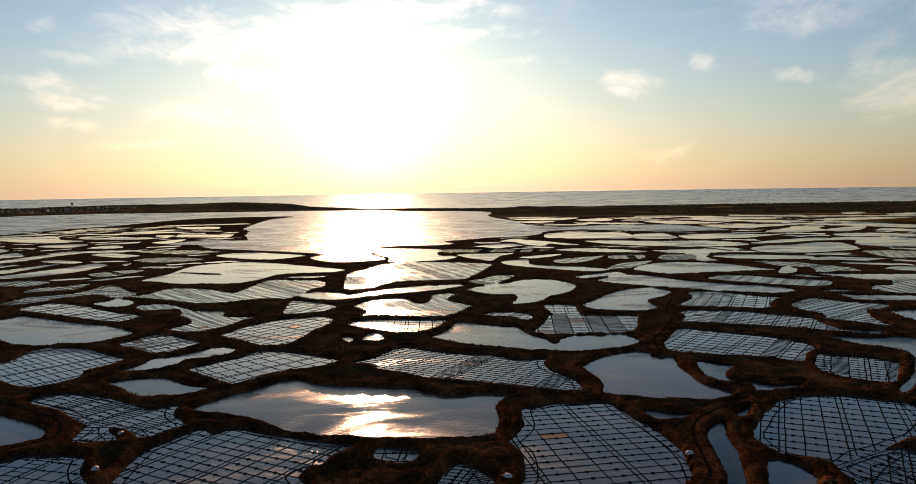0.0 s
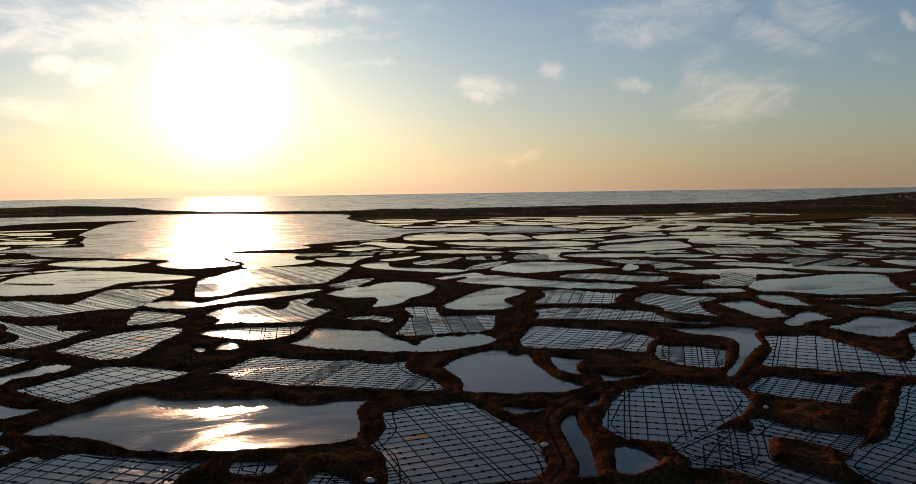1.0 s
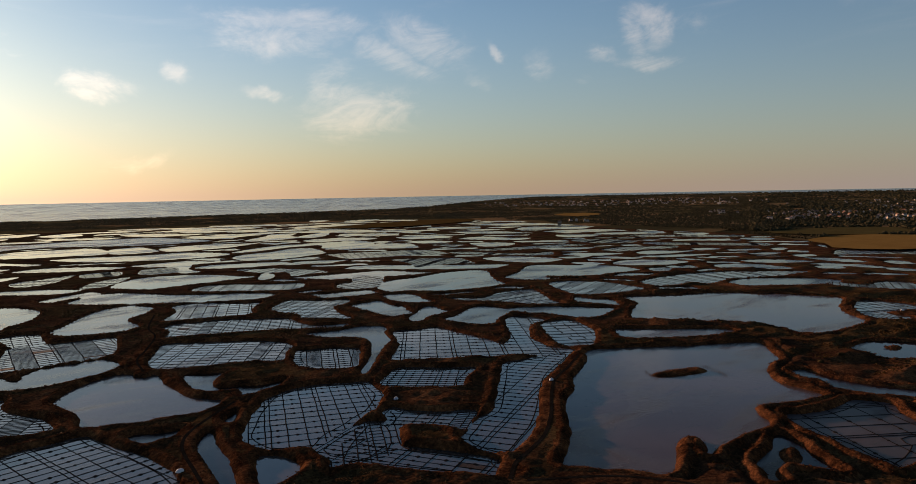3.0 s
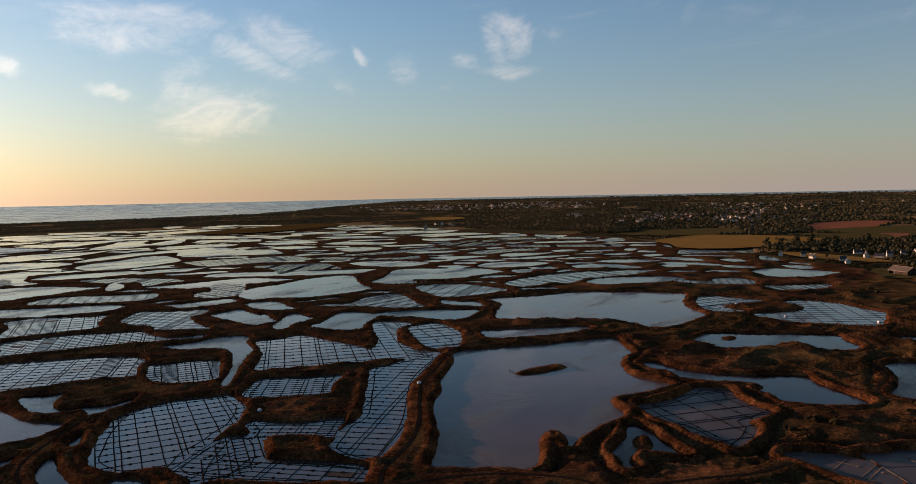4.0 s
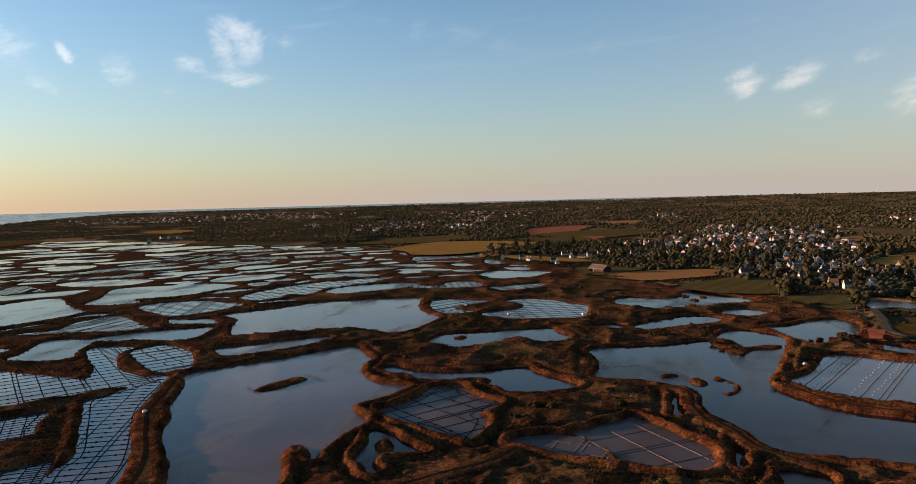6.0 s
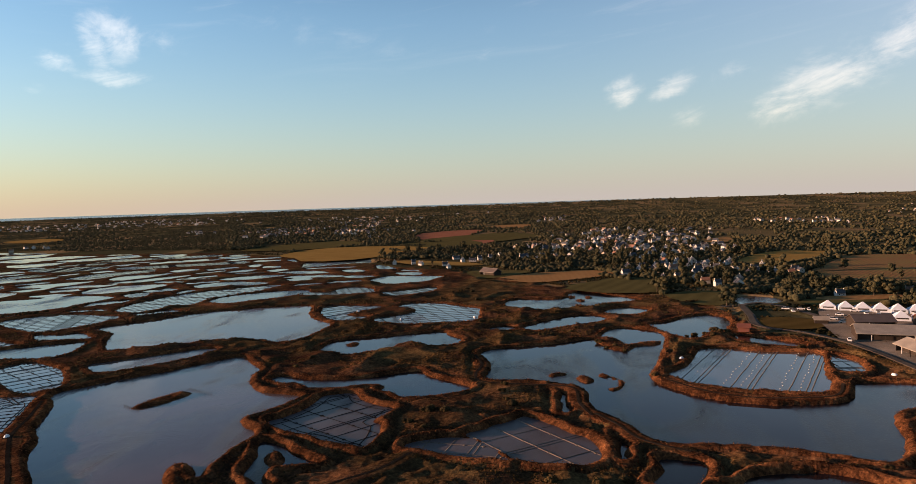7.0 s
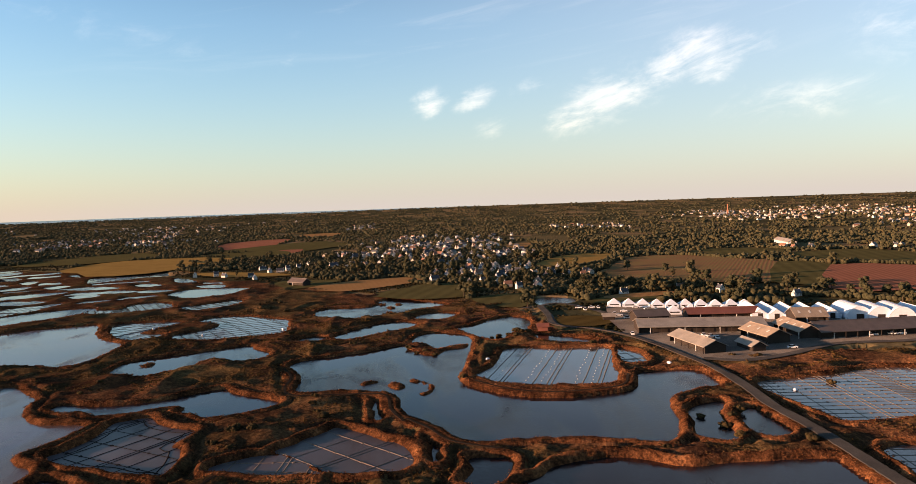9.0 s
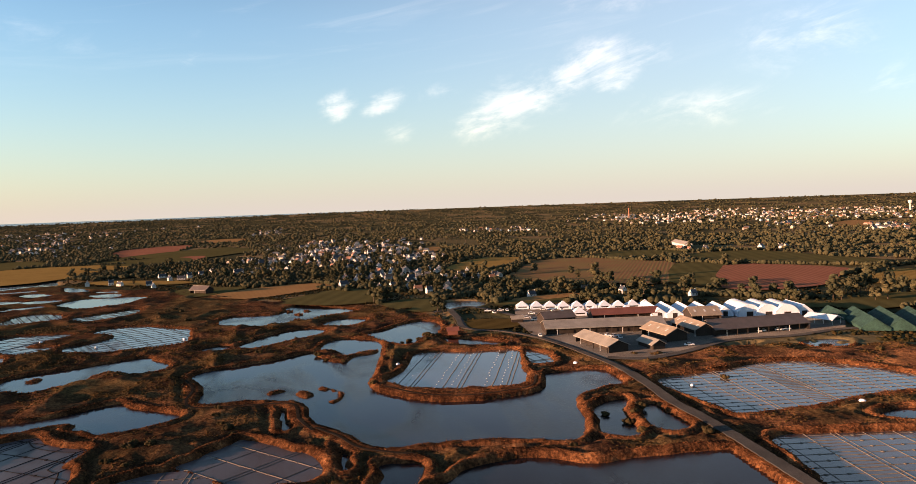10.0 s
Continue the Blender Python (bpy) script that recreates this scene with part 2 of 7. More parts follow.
GRASS = marsh_grass()
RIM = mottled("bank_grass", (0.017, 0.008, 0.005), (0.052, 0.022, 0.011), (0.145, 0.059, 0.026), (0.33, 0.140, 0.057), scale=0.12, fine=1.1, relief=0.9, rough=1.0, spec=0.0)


def patchwork():
    """Far farmland: a quilt of small fields in grass, straw and bare soil."""
    m, n, s, p = material("inland_grass", 0.88, spec=0.0)
    bent = n.mix(0.06, n.add("ShaderNodeMapping", {"Vector": p, "Scale": (0.006, 0.011, 0.0), "Rotation": (0, 0, 0.4)}).outputs[0], n.add("ShaderNodeTexNoise", {"Vector": p, "Scale": 0.01}).outputs["Color"])
    cell = n.add("ShaderNodeTexVoronoi", {"Vector": bent, "Scale": 1.0}).outputs["Color"]
    pick = n.add("ShaderNodeSeparateColor", {0: cell}).outputs[0]
    crop_ = n.ramp(pick, (0.0, (0.05, 0.048, 0.028)), (0.3, (0.074, 0.068, 0.036)), (0.55, (0.12, 0.10, 0.050)), (0.75, (0.19, 0.14, 0.070)), (0.9, (0.26, 0.175, 0.09)))
    grain = n.noise(p, 0.25, 6.0, 0.65)
    colour(n, s, n.mix(n.span(grain, 0.3, 0.65, 0.5, 0.0), crop_, (0.018, 0.018, 0.009, 1.0)))
    bump(n, s, grain, 0.8, 0.6)
    return m


INLAND = patchwork()
# wet clay of the ridges seen against the sun, their shade put into the colour
BACKLIT_CLAY = mottled("backlit_wet_clay", (0.014, 0.012, 0.011), (0.030, 0.025, 0.022), (0.062, 0.052, 0.046), scale=0.15, fine=2.5, rough=0.9, relief=0.08, spec=0.0)
SILT = water("silty_water", (0.075, 0.055, 0.052), 0.04, 0.10, 1.2, 1.24)
# the same ridge clay, paler: a sunlit look put into the colour
LIT_CLAY = mottled("lit_clay", (0.085, 0.070, 0.057), (0.145, 0.119, 0.097), (0.22, 0.184, 0.15), scale=0.15, fine=2.5, rough=0.85, relief=0.06, spec=0.0)
POOL = water("pool_water", (0.012, 0.009, 0.011), 0.03, 0.12, 1.2, 1.24)
BRINE = water("brine", (0.062, 0.050, 0.045), 0.04, 0.05, 0.7, 1.42)
SLUDGE = water("drained_brine", (0.062, 0.050, 0.052), 0.3, 0.05, 0.7, 1.17)
SEA = water("sea_water", (0.105, 0.085, 0.072), 0.18, 0.06, 9.0, 1.22, (1.0, 0.9, 0.8))
TIDE = water("tidal_water", (0.02, 0.026, 0.03), 0.2, 0.6, 2.0)


def mesh_from(name, verts, faces, *mats):
    me = bpy.data.meshes.new(name)
    me.from_pydata([tuple(v) for v in verts], [], faces)
    for m in mats:
        me.materials.append(m)
    return me


def part(name, bm, mat, parent=None, label=""):
    """Links a bmesh as one mesh object under a thing or a part."""
    me = bpy.data.meshes.new(name)
    bm.to_mesh(me)
    bm.free()
    me.materials.append(mat)
    ob = new(name, me)
    ob.parent = parent
    return tagged(ob, label)


def piece(name, me, parent, m=None):
    ob = new(name, me)
    ob.parent = parent
    if m is not None:
        ob.matrix_basis = m
    return ob


# ---- the plan of the marsh ----


def rounded(points, steps=4):
    """A closed outline that glides through the points."""
    p = np.array(points, float)
    a, b, c, d = np.roll(p, 1, 0), p, np.roll(p, -1, 0), np.roll(p, -2, 0)
    out = []
    for k in range(steps):
        t = k / steps
        out.append(0.5 * (2 * b + (c - a) * t + (2 * a - 5 * b + 4 * c - d) * t * t + (3 * b - a - 3 * c + d) * t ** 3))
    return np.stack(out, 1).reshape(-1, 2)


POOLS, SALTERNS, ISLETS, BAYS = [], [], [], []


def pool(*points):
    POOLS.append(rounded(points))


def saltern(*points, grid=None):
    SALTERNS.append((rounded(points, 3), grid))


def islet(*points):
    ISLETS.append(rounded(points))


def bay(*points):
    BAYS.append(rounded(points, 3))

LANES = []


def lane(kind, wide, *points):
    """A road or a track along a line that glides through the points."""
    p = np.array(points, float)
    p = np.concatenate([[2 * p[0] - p[1]], p, [2 * p[-1] - p[-2]]])
    out = []
    for a, b, c, d in zip(p, p[1:], p[2:], p[3:]):
        for t in np.arange(0, 1, 0.125):
            out.append(0.5 * (2 * b + (c - a) * t + (2 * a - 5 * b + 4 * c - d) * t * t + (3 * b - a - 3 * c + d) * t ** 3))
    LANES.append((kind, wide, np.array(out + [p[-2]])))


saltern((-195.5, 279.0), (-208.3, 305.0), (-194.3, 298.9), (-193.8, 320.9), (-191.2, 328.0), (-182.8, 327.4), (-169.0, 321.7), (-149.9, 306.7), (-140.4, 300.8), (-139.1, 284.2), (-144.2, 273.6), (-148.7, 261.2), (-153.8, 255.2), (-166.6, 262.1), (-174.3, 267.4), grid=(-40, 11.9, 61, 6.6))
pool((-158.6, 225.1), (-149.4, 228.3), (-142.1, 225.5), (-134.1, 221.6), (-125.5, 214.5), (-121.9, 210.3), (-119.9, 203.2), (-121.9, 199.4), (-125.8, 196.3), (-127.9, 194.6), (-135.6, 191.4))
saltern((-147.0, 238.4), (-146.2, 247.3), (-139.7, 250.6), (-131.5, 248.7), (-117.5, 241.0), (-103.5, 231.7), (-94.0, 234.5), (-92.8, 229.0), (-90.1, 221.9), (-82.9, 212.7), (-85.4, 205.8), (-90.6, 200.1), (-97.1, 206.9), (-104.0, 210.5), (-107.8, 213.0), (-114.7, 214.4), (-127.5, 226.3), (-139.0, 233.2), grid=(-29, 7.0, 82, 6.0))
saltern((-115.8, 201.8), (-112.5, 205.1), (-113.4, 213.4), (-107.3, 213.7), (-103.6, 207.2), (-99.1, 202.0), (-97.3, 196.6), (-101.5, 196.8), (-108.2, 197.0), grid=(-6, 4.8, -68, 7.4))
saltern((-134.0, 191.5), (-125.8, 191.2), (-123.1, 191.9), (-115.8, 190.3), (-105.3, 188.6), (-100.7, 187.2), (-98.0, 180.0), (-94.8, 174.4), (-89.6, 164.1), (-116.4, 165.5), grid=(-15, 5.3, -74, 6.9))
pool((-131.4, 263.3), (-125.1, 268.7), (-115.9, 270.8), (-106.7, 264.4), (-97.9, 258.3), (-89.5, 255.5), (-93.1, 245.4), (-101.0, 242.3), (-109.2, 242.7), (-115.4, 247.5), (-121.5, 253.9))
saltern((-130.8, 303.4), (-123.5, 307.3), (-116.5, 315.9), (-111.2, 325.1), (-101.5, 319.6), (-100.4, 306.6), (-108.0, 299.4), (-114.4, 296.7), (-117.5, 285.8), (-124.2, 279.6), (-134.8, 280.0), (-132.5, 293.1))
saltern((-108.4, 282.9), (-103.5, 293.4), (-96.3, 301.2), (-89.9, 314.1), (-82.3, 314.8), (-67.9, 308.1), (-56.4, 300.8), (-50.1, 293.1), (-53.1, 283.0), (-61.4, 277.8), (-69.4, 272.9), (-76.3, 265.5), (-80.5, 257.6), (-83.8, 257.7), (-91.7, 265.3), (-99.5, 272.0), grid=(-42, 8.3, 57, 8.2))
pool((-86.6, 227.5), (-85.6, 235.3), (-78.7, 244.6), (-71.2, 254.5), (-65.9, 263.0), (-60.5, 263.5), (-52.8, 257.4), (-43.8, 254.6), (-28.7, 251.5), (-18.1, 249.4), (-7.6, 240.9), (2.4, 241.1), (12.5, 242.0), (20.2, 238.8), (14.0, 233.3), (12.1, 228.7), (11.4, 221.3), (11.9, 215.5), (10.9, 206.8), (8.5, 199.5), (1.8, 195.9), (-8.0, 194.9), (-16.2, 196.7), (-27.9, 198.1), (-38.1, 200.0), (-45.4, 202.7), (-51.1, 205.4), (-57.9, 211.7), (-64.7, 217.3), (-73.2, 221.1), (-80.1, 222.6))
saltern((-44.8, 289.8), (-34.2, 302.7), (-27.8, 315.9), (-22.7, 317.9), (-14.6, 311.5), (-1.7, 305.0), (13.3, 301.8), (20.2, 293.9), (29.6, 291.3), (35.9, 292.9), (33.5, 283.1), (34.6, 273.6), (41.4, 259.5), (42.7, 246.9), (39.5, 241.4), (28.9, 244.9), (19.0, 248.4), (2.6, 255.4), (-10.2, 259.4), (-21.6, 268.4), (-28.8, 273.2), (-34.2, 281.1), (-39.2, 284.1), grid=(-29, 8.0, -122, 5.5))
saltern((-85.1, 169.4), (-86.4, 181.7), (-86.4, 192.2), (-83.3, 200.4), (-80.2, 207.7), (-77.8, 210.8), (-73.5, 205.9), (-71.2, 209.4), (-66.2, 210.2), (-57.9, 205.2), (-52.1, 202.5), (-44.5, 198.8), (-37.4, 196.1), (-29.7, 193.5), (-31.9, 187.5), (-35.0, 182.5), (-35.5, 177.5), (-39.4, 174.7), (-40.2, 171.9), (-39.5, 162.6), (-83.8, 164.0), grid=(-28, 6.3, -106, 6.3))
saltern((-22.9, 183.5), (-22.8, 189.6), (-21.4, 191.4), (-15.7, 190.2), (-10.9, 189.2), (-11.8, 182.6), (-14.8, 178.3), (-19.5, 180.4), grid=(-2, 5.2, -103, 9.4))
saltern((-5.6, 166.6), (-3.6, 172.9), (-2.2, 178.5), (-1.0, 180.4), (0.8, 179.2), (4.4, 175.2), (6.5, 171.8), (6.6, 164.3), (-6.8, 161.5), grid=(-20, 5.7, -97, 4.2))
saltern((19.1, 222.1), (21.0, 225.7), (24.8, 226.7), (30.9, 229.6), (38.5, 229.9), (44.6, 231.5), (49.1, 230.0), (50.2, 222.4), (53.1, 211.9), (55.9, 202.8), (58.3, 188.5), (58.8, 180.1), (58.3, 174.3), (56.2, 163.6), (52.1, 159.4), (15.5, 160.7), (15.5, 168.5), (16.3, 179.6), (15.7, 187.3), (13.1, 193.9), (16.0, 199.6), (18.7, 207.0), (19.0, 214.9), grid=(10, 7.7, -87, 6.8))
pool((57.1, 220.2), (60.3, 221.9), (64.0, 218.8), (68.1, 217.4), (72.4, 216.6), (67.9, 211.2), (63.1, 209.8), (58.9, 210.5))
pool((49.2, 279.2), (61.8, 295.5), (74.7, 303.3), (80.3, 300.8), (87.6, 291.7), (85.5, 277.1), (85.7, 263.6), (85.9, 251.4), (90.4, 243.7), (92.5, 238.6), (86.6, 230.7), (78.2, 228.5), (71.1, 230.2), (63.7, 231.2), (57.0, 234.9), (48.8, 238.1), (51.1, 249.0), (51.2, 260.1), (49.5, 268.5))
pool((95.4, 284.2), (101.7, 280.8), (110.0, 276.5), (101.9, 268.3), (98.3, 260.4), (98.3, 255.5), (105.2, 252.7), (111.7, 248.5), (120.8, 248.0), (112.1, 240.4), (101.2, 238.1), (102.2, 245.3), (96.3, 248.7), (91.5, 255.4), (91.7, 268.3))
saltern((148.5, 293.1), (155.0, 291.6), (164.4, 286.9), (170.6, 281.5), (171.1, 274.7), (160.5, 259.1), (151.4, 246.0), (146.1, 247.4), (139.8, 250.9), (135.9, 259.4), (138.1, 273.2), grid=(-28, 6.2, -127, 7.7))
pool((92.2, 230.4), (88.1, 223.7), (83.9, 213.0), (86.0, 212.5), (91.0, 221.7))
pool((72.7, 207.2), (77.3, 208.1), (74.9, 197.0), (73.0, 185.8), (69.8, 173.8), (65.6, 159.8), (60.7, 159.4), (64.0, 173.7), (66.7, 187.8), (68.9, 197.2))
saltern((82.0, 196.3), (87.9, 206.5), (93.5, 215.6), (101.8, 226.1), (108.4, 232.3), (119.8, 235.8), (128.6, 233.9), (135.7, 229.6), (143.0, 226.0), (141.3, 218.0), (138.0, 206.9), (125.9, 193.8), (117.6, 189.0), (111.2, 184.8), (103.0, 181.1), (96.9, 175.5), (92.7, 173.2), (88.9, 177.2), (84.4, 180.2), (81.8, 184.6), grid=(-24, 5.6, -128, 7.2))
saltern((79.5, 179.3), (83.0, 177.2), (84.8, 173.3), (84.8, 168.9), (82.7, 161.8), (71.8, 158.6), (74.6, 169.8))
saltern((104.7, 176.3), (115.9, 184.9), (119.5, 183.9), (121.9, 175.7), (109.6, 157.5), (90.0, 157.9), (96.0, 167.4), grid=(-29, 4.0, -129, 9.1))
pool((-271.4, 399.4), (-260.1, 407.6), (-256.1, 414.9), (-234.4, 403.6), (-210.1, 389.2), (-190.0, 380.9), (-172.5, 366.7), (-163.7, 358.6), (-166.5, 344.5), (-172.6, 334.2), (-185.5, 332.5), (-197.4, 329.5), (-211.9, 335.3), (-224.1, 345.8), (-242.4, 356.0))
saltern((-273.5, 440.5), (-272.2, 456.7), (-260.5, 462.7), (-239.4, 451.4), (-209.0, 426.9), (-184.4, 410.8), (-183.0, 396.5), (-187.9, 389.8), (-200.0, 394.7), (-224.6, 410.2), (-249.7, 424.4), grid=(-29, 10.2, -77, 11.4))
saltern((-159.3, 332.1), (-156.1, 346.5), (-149.4, 354.5), (-135.5, 345.0), (-119.1, 330.6), (-124.0, 322.1), (-128.6, 310.6), (-141.7, 314.1), grid=(-42, 13.8, -124, 6.5))
pool((-238.1, 459.8), (-233.7, 470.0), (-228.6, 479.7), (-212.4, 465.5), (-207.8, 443.3), (-216.2, 441.8))
saltern((-201.7, 443.5), (-200.0, 454.8), (-184.5, 453.3), (-160.7, 429.0), (-139.3, 422.9), (-134.1, 406.6), (-114.7, 403.1), (-119.0, 384.5), (-124.1, 366.5), (-131.0, 356.3), (-137.0, 356.7), (-151.7, 367.5), (-148.7, 379.3), (-146.1, 389.3), (-158.1, 405.7), (-166.9, 427.0), (-177.7, 427.5), (-187.7, 426.3), grid=(40, 6.0, -64, 17.1))
saltern((-117.8, 347.4), (-115.3, 362.4), (-108.6, 381.2), (-98.8, 392.6), (-87.3, 399.0), (-80.0, 404.0), (-69.6, 392.0), (-69.3, 372.4), (-73.8, 356.6), (-75.2, 342.3), (-79.3, 324.0), (-89.5, 322.2), (-104.4, 336.4), grid=(53, 7.8, -61, 10.6))
saltern((-223.2, 485.2), (-219.4, 509.1), (-212.0, 532.8), (-181.4, 520.2), (-159.0, 502.9), (-155.3, 533.2), (-152.1, 571.1), (-133.7, 572.7), (-108.3, 562.3), (-99.2, 525.4), (-106.4, 508.1), (-110.2, 470.3), (-128.6, 467.0), (-144.4, 456.1), (-165.0, 450.9), (-190.3, 467.9), grid=(36, 8.1, -58, 18.9))
saltern((-299.3, 463.9), (-298.4, 494.5), (-278.0, 509.3), (-273.3, 533.0), (-274, 553), (-261, 545), (-243.5, 520.6), (-227.2, 503.3), (-228.4, 479.4), (-251.7, 498.6), (-258.5, 496.0), (-270.6, 480.9), (-277.3, 459.1), (-290.1, 455.5), grid=(62, 6.4, -51, 25.0))
pool((-259, 580), (-254, 628), (-257, 691), (-237, 716), (-216, 725), (-182, 708), (-141, 675), (-103, 640), (-111, 616), (-133, 615), (-147, 608), (-155, 601), (-161.1, 569.8), (-173.3, 549.1), (-196.8, 551.8), (-220.5, 554.5), (-239, 568))
islet((-253, 641), (-236, 635), (-207, 622), (-207, 614), (-231, 621))
saltern((-102.3, 413.7), (-107.4, 458.1), (-99.7, 457.3), (-75.5, 436.5), (-77.4, 416.9), (-85.7, 407.2), (-95.0, 404.2), grid=(-28, 6.7, -85, 22.0))
pool((-109.4, 483.9), (-100.6, 499.8), (-83.4, 495.1), (-73.9, 485.8), (-59.7, 501.4), (-36.3, 520.2), (-10.9, 530.4), (6.4, 525.2), (-6.3, 504.5), (-22.3, 491.4), (-37.7, 481.7), (-53.1, 477.8), (-63.6, 468.3), (-70.2, 461.3), (-84.7, 457.7), (-97.3, 464.1))
saltern((-84.0, 525.2), (-93, 599), (-90, 629), (-78, 656), (-60, 696), (-25, 697), (9, 686), (30, 667), (20, 613), (9.5, 575.4), (2.3, 553.7), (-20.4, 552.7), (-42.7, 548.2), (-54.6, 532.5), (-65.0, 510.9), (-76.9, 506.1), grid=(20, 9.5, -98, 41.4))
saltern((-64.3, 433.3), (-55.0, 460.4), (-36.3, 463.6), (-27.7, 445.8), (-18.6, 449.7), (-17.7, 474.7), (-10.1, 484.8), (-0.1, 478.3), (-7.7, 455.9), (5.2, 435.9), (7.8, 425.5), (1.5, 410.9), (-8.3, 391.2), (-27.7, 392.8), (-44.5, 398.0), (-55.8, 396.7), (-53.1, 414.5), grid=(25, 7.0, -102, 14.1))
saltern((-60.4, 374.1), (-52.9, 387.1), (-33.8, 387.3), (-14.5, 384.0), (-6.6, 381.6), (-9.4, 367.7), (-13.5, 355.7), (-19.0, 348.0), (-30.4, 347.4), (-39.9, 355.4), (-49.4, 360.7), grid=(2, 6.7, -92, 10.2))
pool((-45.7, 332.5), (-42.5, 352.5), (-37.1, 342.2), (-37.1, 330.0))
pool((-56.2, 338.7), (-54.0, 342.0), (-50.3, 336.3), (-50.3, 327.1))
pool((-14.4, 339.1), (-6.2, 352.8), (-1.9, 372.8), (4.3, 374.0), (16.3, 366.5), (28.0, 362.4), (32.4, 345.5), (39.4, 332.6), (42.3, 323.3), (45.5, 321.9), (48.4, 332.0), (55.2, 336.9), (67.8, 337.3), (79.0, 337.9), (82.0, 324.4), (75.4, 311.4), (63.8, 304.9), (53.0, 301.1), (43.2, 301.7), (28.6, 306.1), (16.3, 311.5), (3.5, 318.4), (-7.2, 329.2))
saltern((35.5, 347.6), (41.0, 358.3), (49.4, 389.4), (51.7, 394.8), (62.9, 393.8), (78.5, 390.7), (95.8, 389.2), (93.5, 373.5), (84.9, 344.8), (71.1, 339.8), (60.0, 340.7), (48.3, 337.3), (40.2, 339.3), grid=(-5, 8.8, -110, 16.8))
saltern((51.4, 427.2), (56.5, 431.1), (68.4, 427.8), (68.0, 408.9), (66.2, 394.2), (53.4, 395.3), (51.8, 408.5), grid=(-5, 7.0, -95, 9.6))
saltern((14.2, 391.6), (19.8, 407.1), (34.6, 403.9), (40.1, 392.1), (36.9, 376.8), (33.9, 377.3), (29.9, 386.2), grid=(-30, 5.5, -99, 15.2))
pool((6.1, 500.3), (21.4, 523.5), (37.3, 535.0), (49.7, 551.1), (65.8, 552.9), (77.6, 540.7), (84.2, 513.3), (75.1, 481.9), (65.1, 467.2), (58.2, 458.4), (48.5, 438.6), (36.9, 429.8), (31.8, 432.5), (36.9, 451.6), (38.2, 467.1), (32.8, 471.8), (21.2, 473.0), (15.6, 479.2))
saltern((6.8, 549.0), (20.9, 565.6), (31.2, 584.0), (45.1, 578.2), (33.4, 542.3), (23.6, 523.4), (15.1, 527.7), grid=(38, 7.1, -98, 23.7))
pool((75.7, 429.4), (86.1, 446.9), (100.4, 470.9), (116.9, 491.5), (133.0, 498.7), (140.7, 483.2), (140.3, 471.2), (127.2, 449.3), (118.3, 441.1), (115.3, 432.4), (115.8, 414.9), (106.8, 400.4), (90.6, 401.8), (78.4, 406.9), (74.3, 417.6))
saltern((128.9, 418.8), (146.4, 445.9), (152.6, 470.9), (161.9, 475.4), (175.0, 468.6), (188.3, 454.2), (201.1, 445.4), (185.9, 424.7), (177.1, 404.5), (167.2, 403.0), (151.9, 406.4), (140.3, 411.6), grid=(-25, 6.7, -119, 10.7))
saltern((112.5, 365.3), (122.2, 381.5), (122.6, 398.2), (134.1, 403.1), (140.5, 402.5), (158.9, 399.0), (173.0, 386.4), (185.0, 378.2), (185.2, 366.1), (184.3, 347.3), (191.4, 339.5), (201.8, 335.8), (192.3, 326.7), (184.1, 331.4), (172.4, 340.8), (158.7, 347.8), (138.8, 355.5), (123.3, 361.5), grid=(-30, 5.9, -122, 8.8))
saltern((85.8, 307.1), (92.5, 326.2), (102.4, 346.1), (111.1, 351.4), (123.2, 344.6), (138.6, 333.6), (149.8, 322.2), (153.8, 306.1), (143.4, 292.4), (133.7, 277.3), (127.3, 283.6), (115.6, 289.5), (99.9, 292.6), (89.6, 298.7), grid=(-35, 6.6, -122, 8.7))
saltern((192.7, 411.5), (206.9, 430.6), (220.9, 441.0), (228.3, 430.9), (240.2, 420.7), (249.6, 413.3), (235.6, 395.3), (226.3, 393.4), (218.6, 377.1), (215.0, 360.5), (214.7, 352.6), (207.6, 345.5), (202.2, 353.6), (197.1, 360.5), (191.3, 366.4), (195.8, 381.1), (192.3, 393.3), grid=(-51, 5.6, -126, 14.3))
pool((103.5, 536.9), (139.0, 574.6), (156.5, 553.1), (171.6, 529.8), (190.7, 511.1), (211.0, 499.4), (227.0, 477.0), (205.6, 459.6), (179.5, 470.4), (153.9, 487.3), (130.5, 505.1))
saltern((188.9, 541.9), (209.6, 561.9), (232.8, 551.3), (250.4, 531.0), (270.0, 518.4), (252.9, 489.2), (232.9, 493.8), (214.8, 508.4), (195.5, 524.0), grid=(-33, 7.8, -118, 41.3))
pool((150, 612), (180, 656), (214, 662), (243, 637), (256, 606), (264, 592), (237, 584), (196, 577), (171.1, 571.7), (157, 590))
saltern((275, 664), (306, 649), (316, 627), (328, 601), (325, 574), (309, 575), (287, 569), (299, 603), (280, 615), grid=(-52, 8.2, -134, 30.0))
pool((279, 613), (283, 598), (267, 568), (255, 566))
saltern((274.2, 468.6), (289.7, 493.7), (302.8, 495.4), (321, 526), (333, 518), (341, 510), (299.8, 453.5), (280.2, 452.0), grid=(-1, 7.0, -123, 74.1))
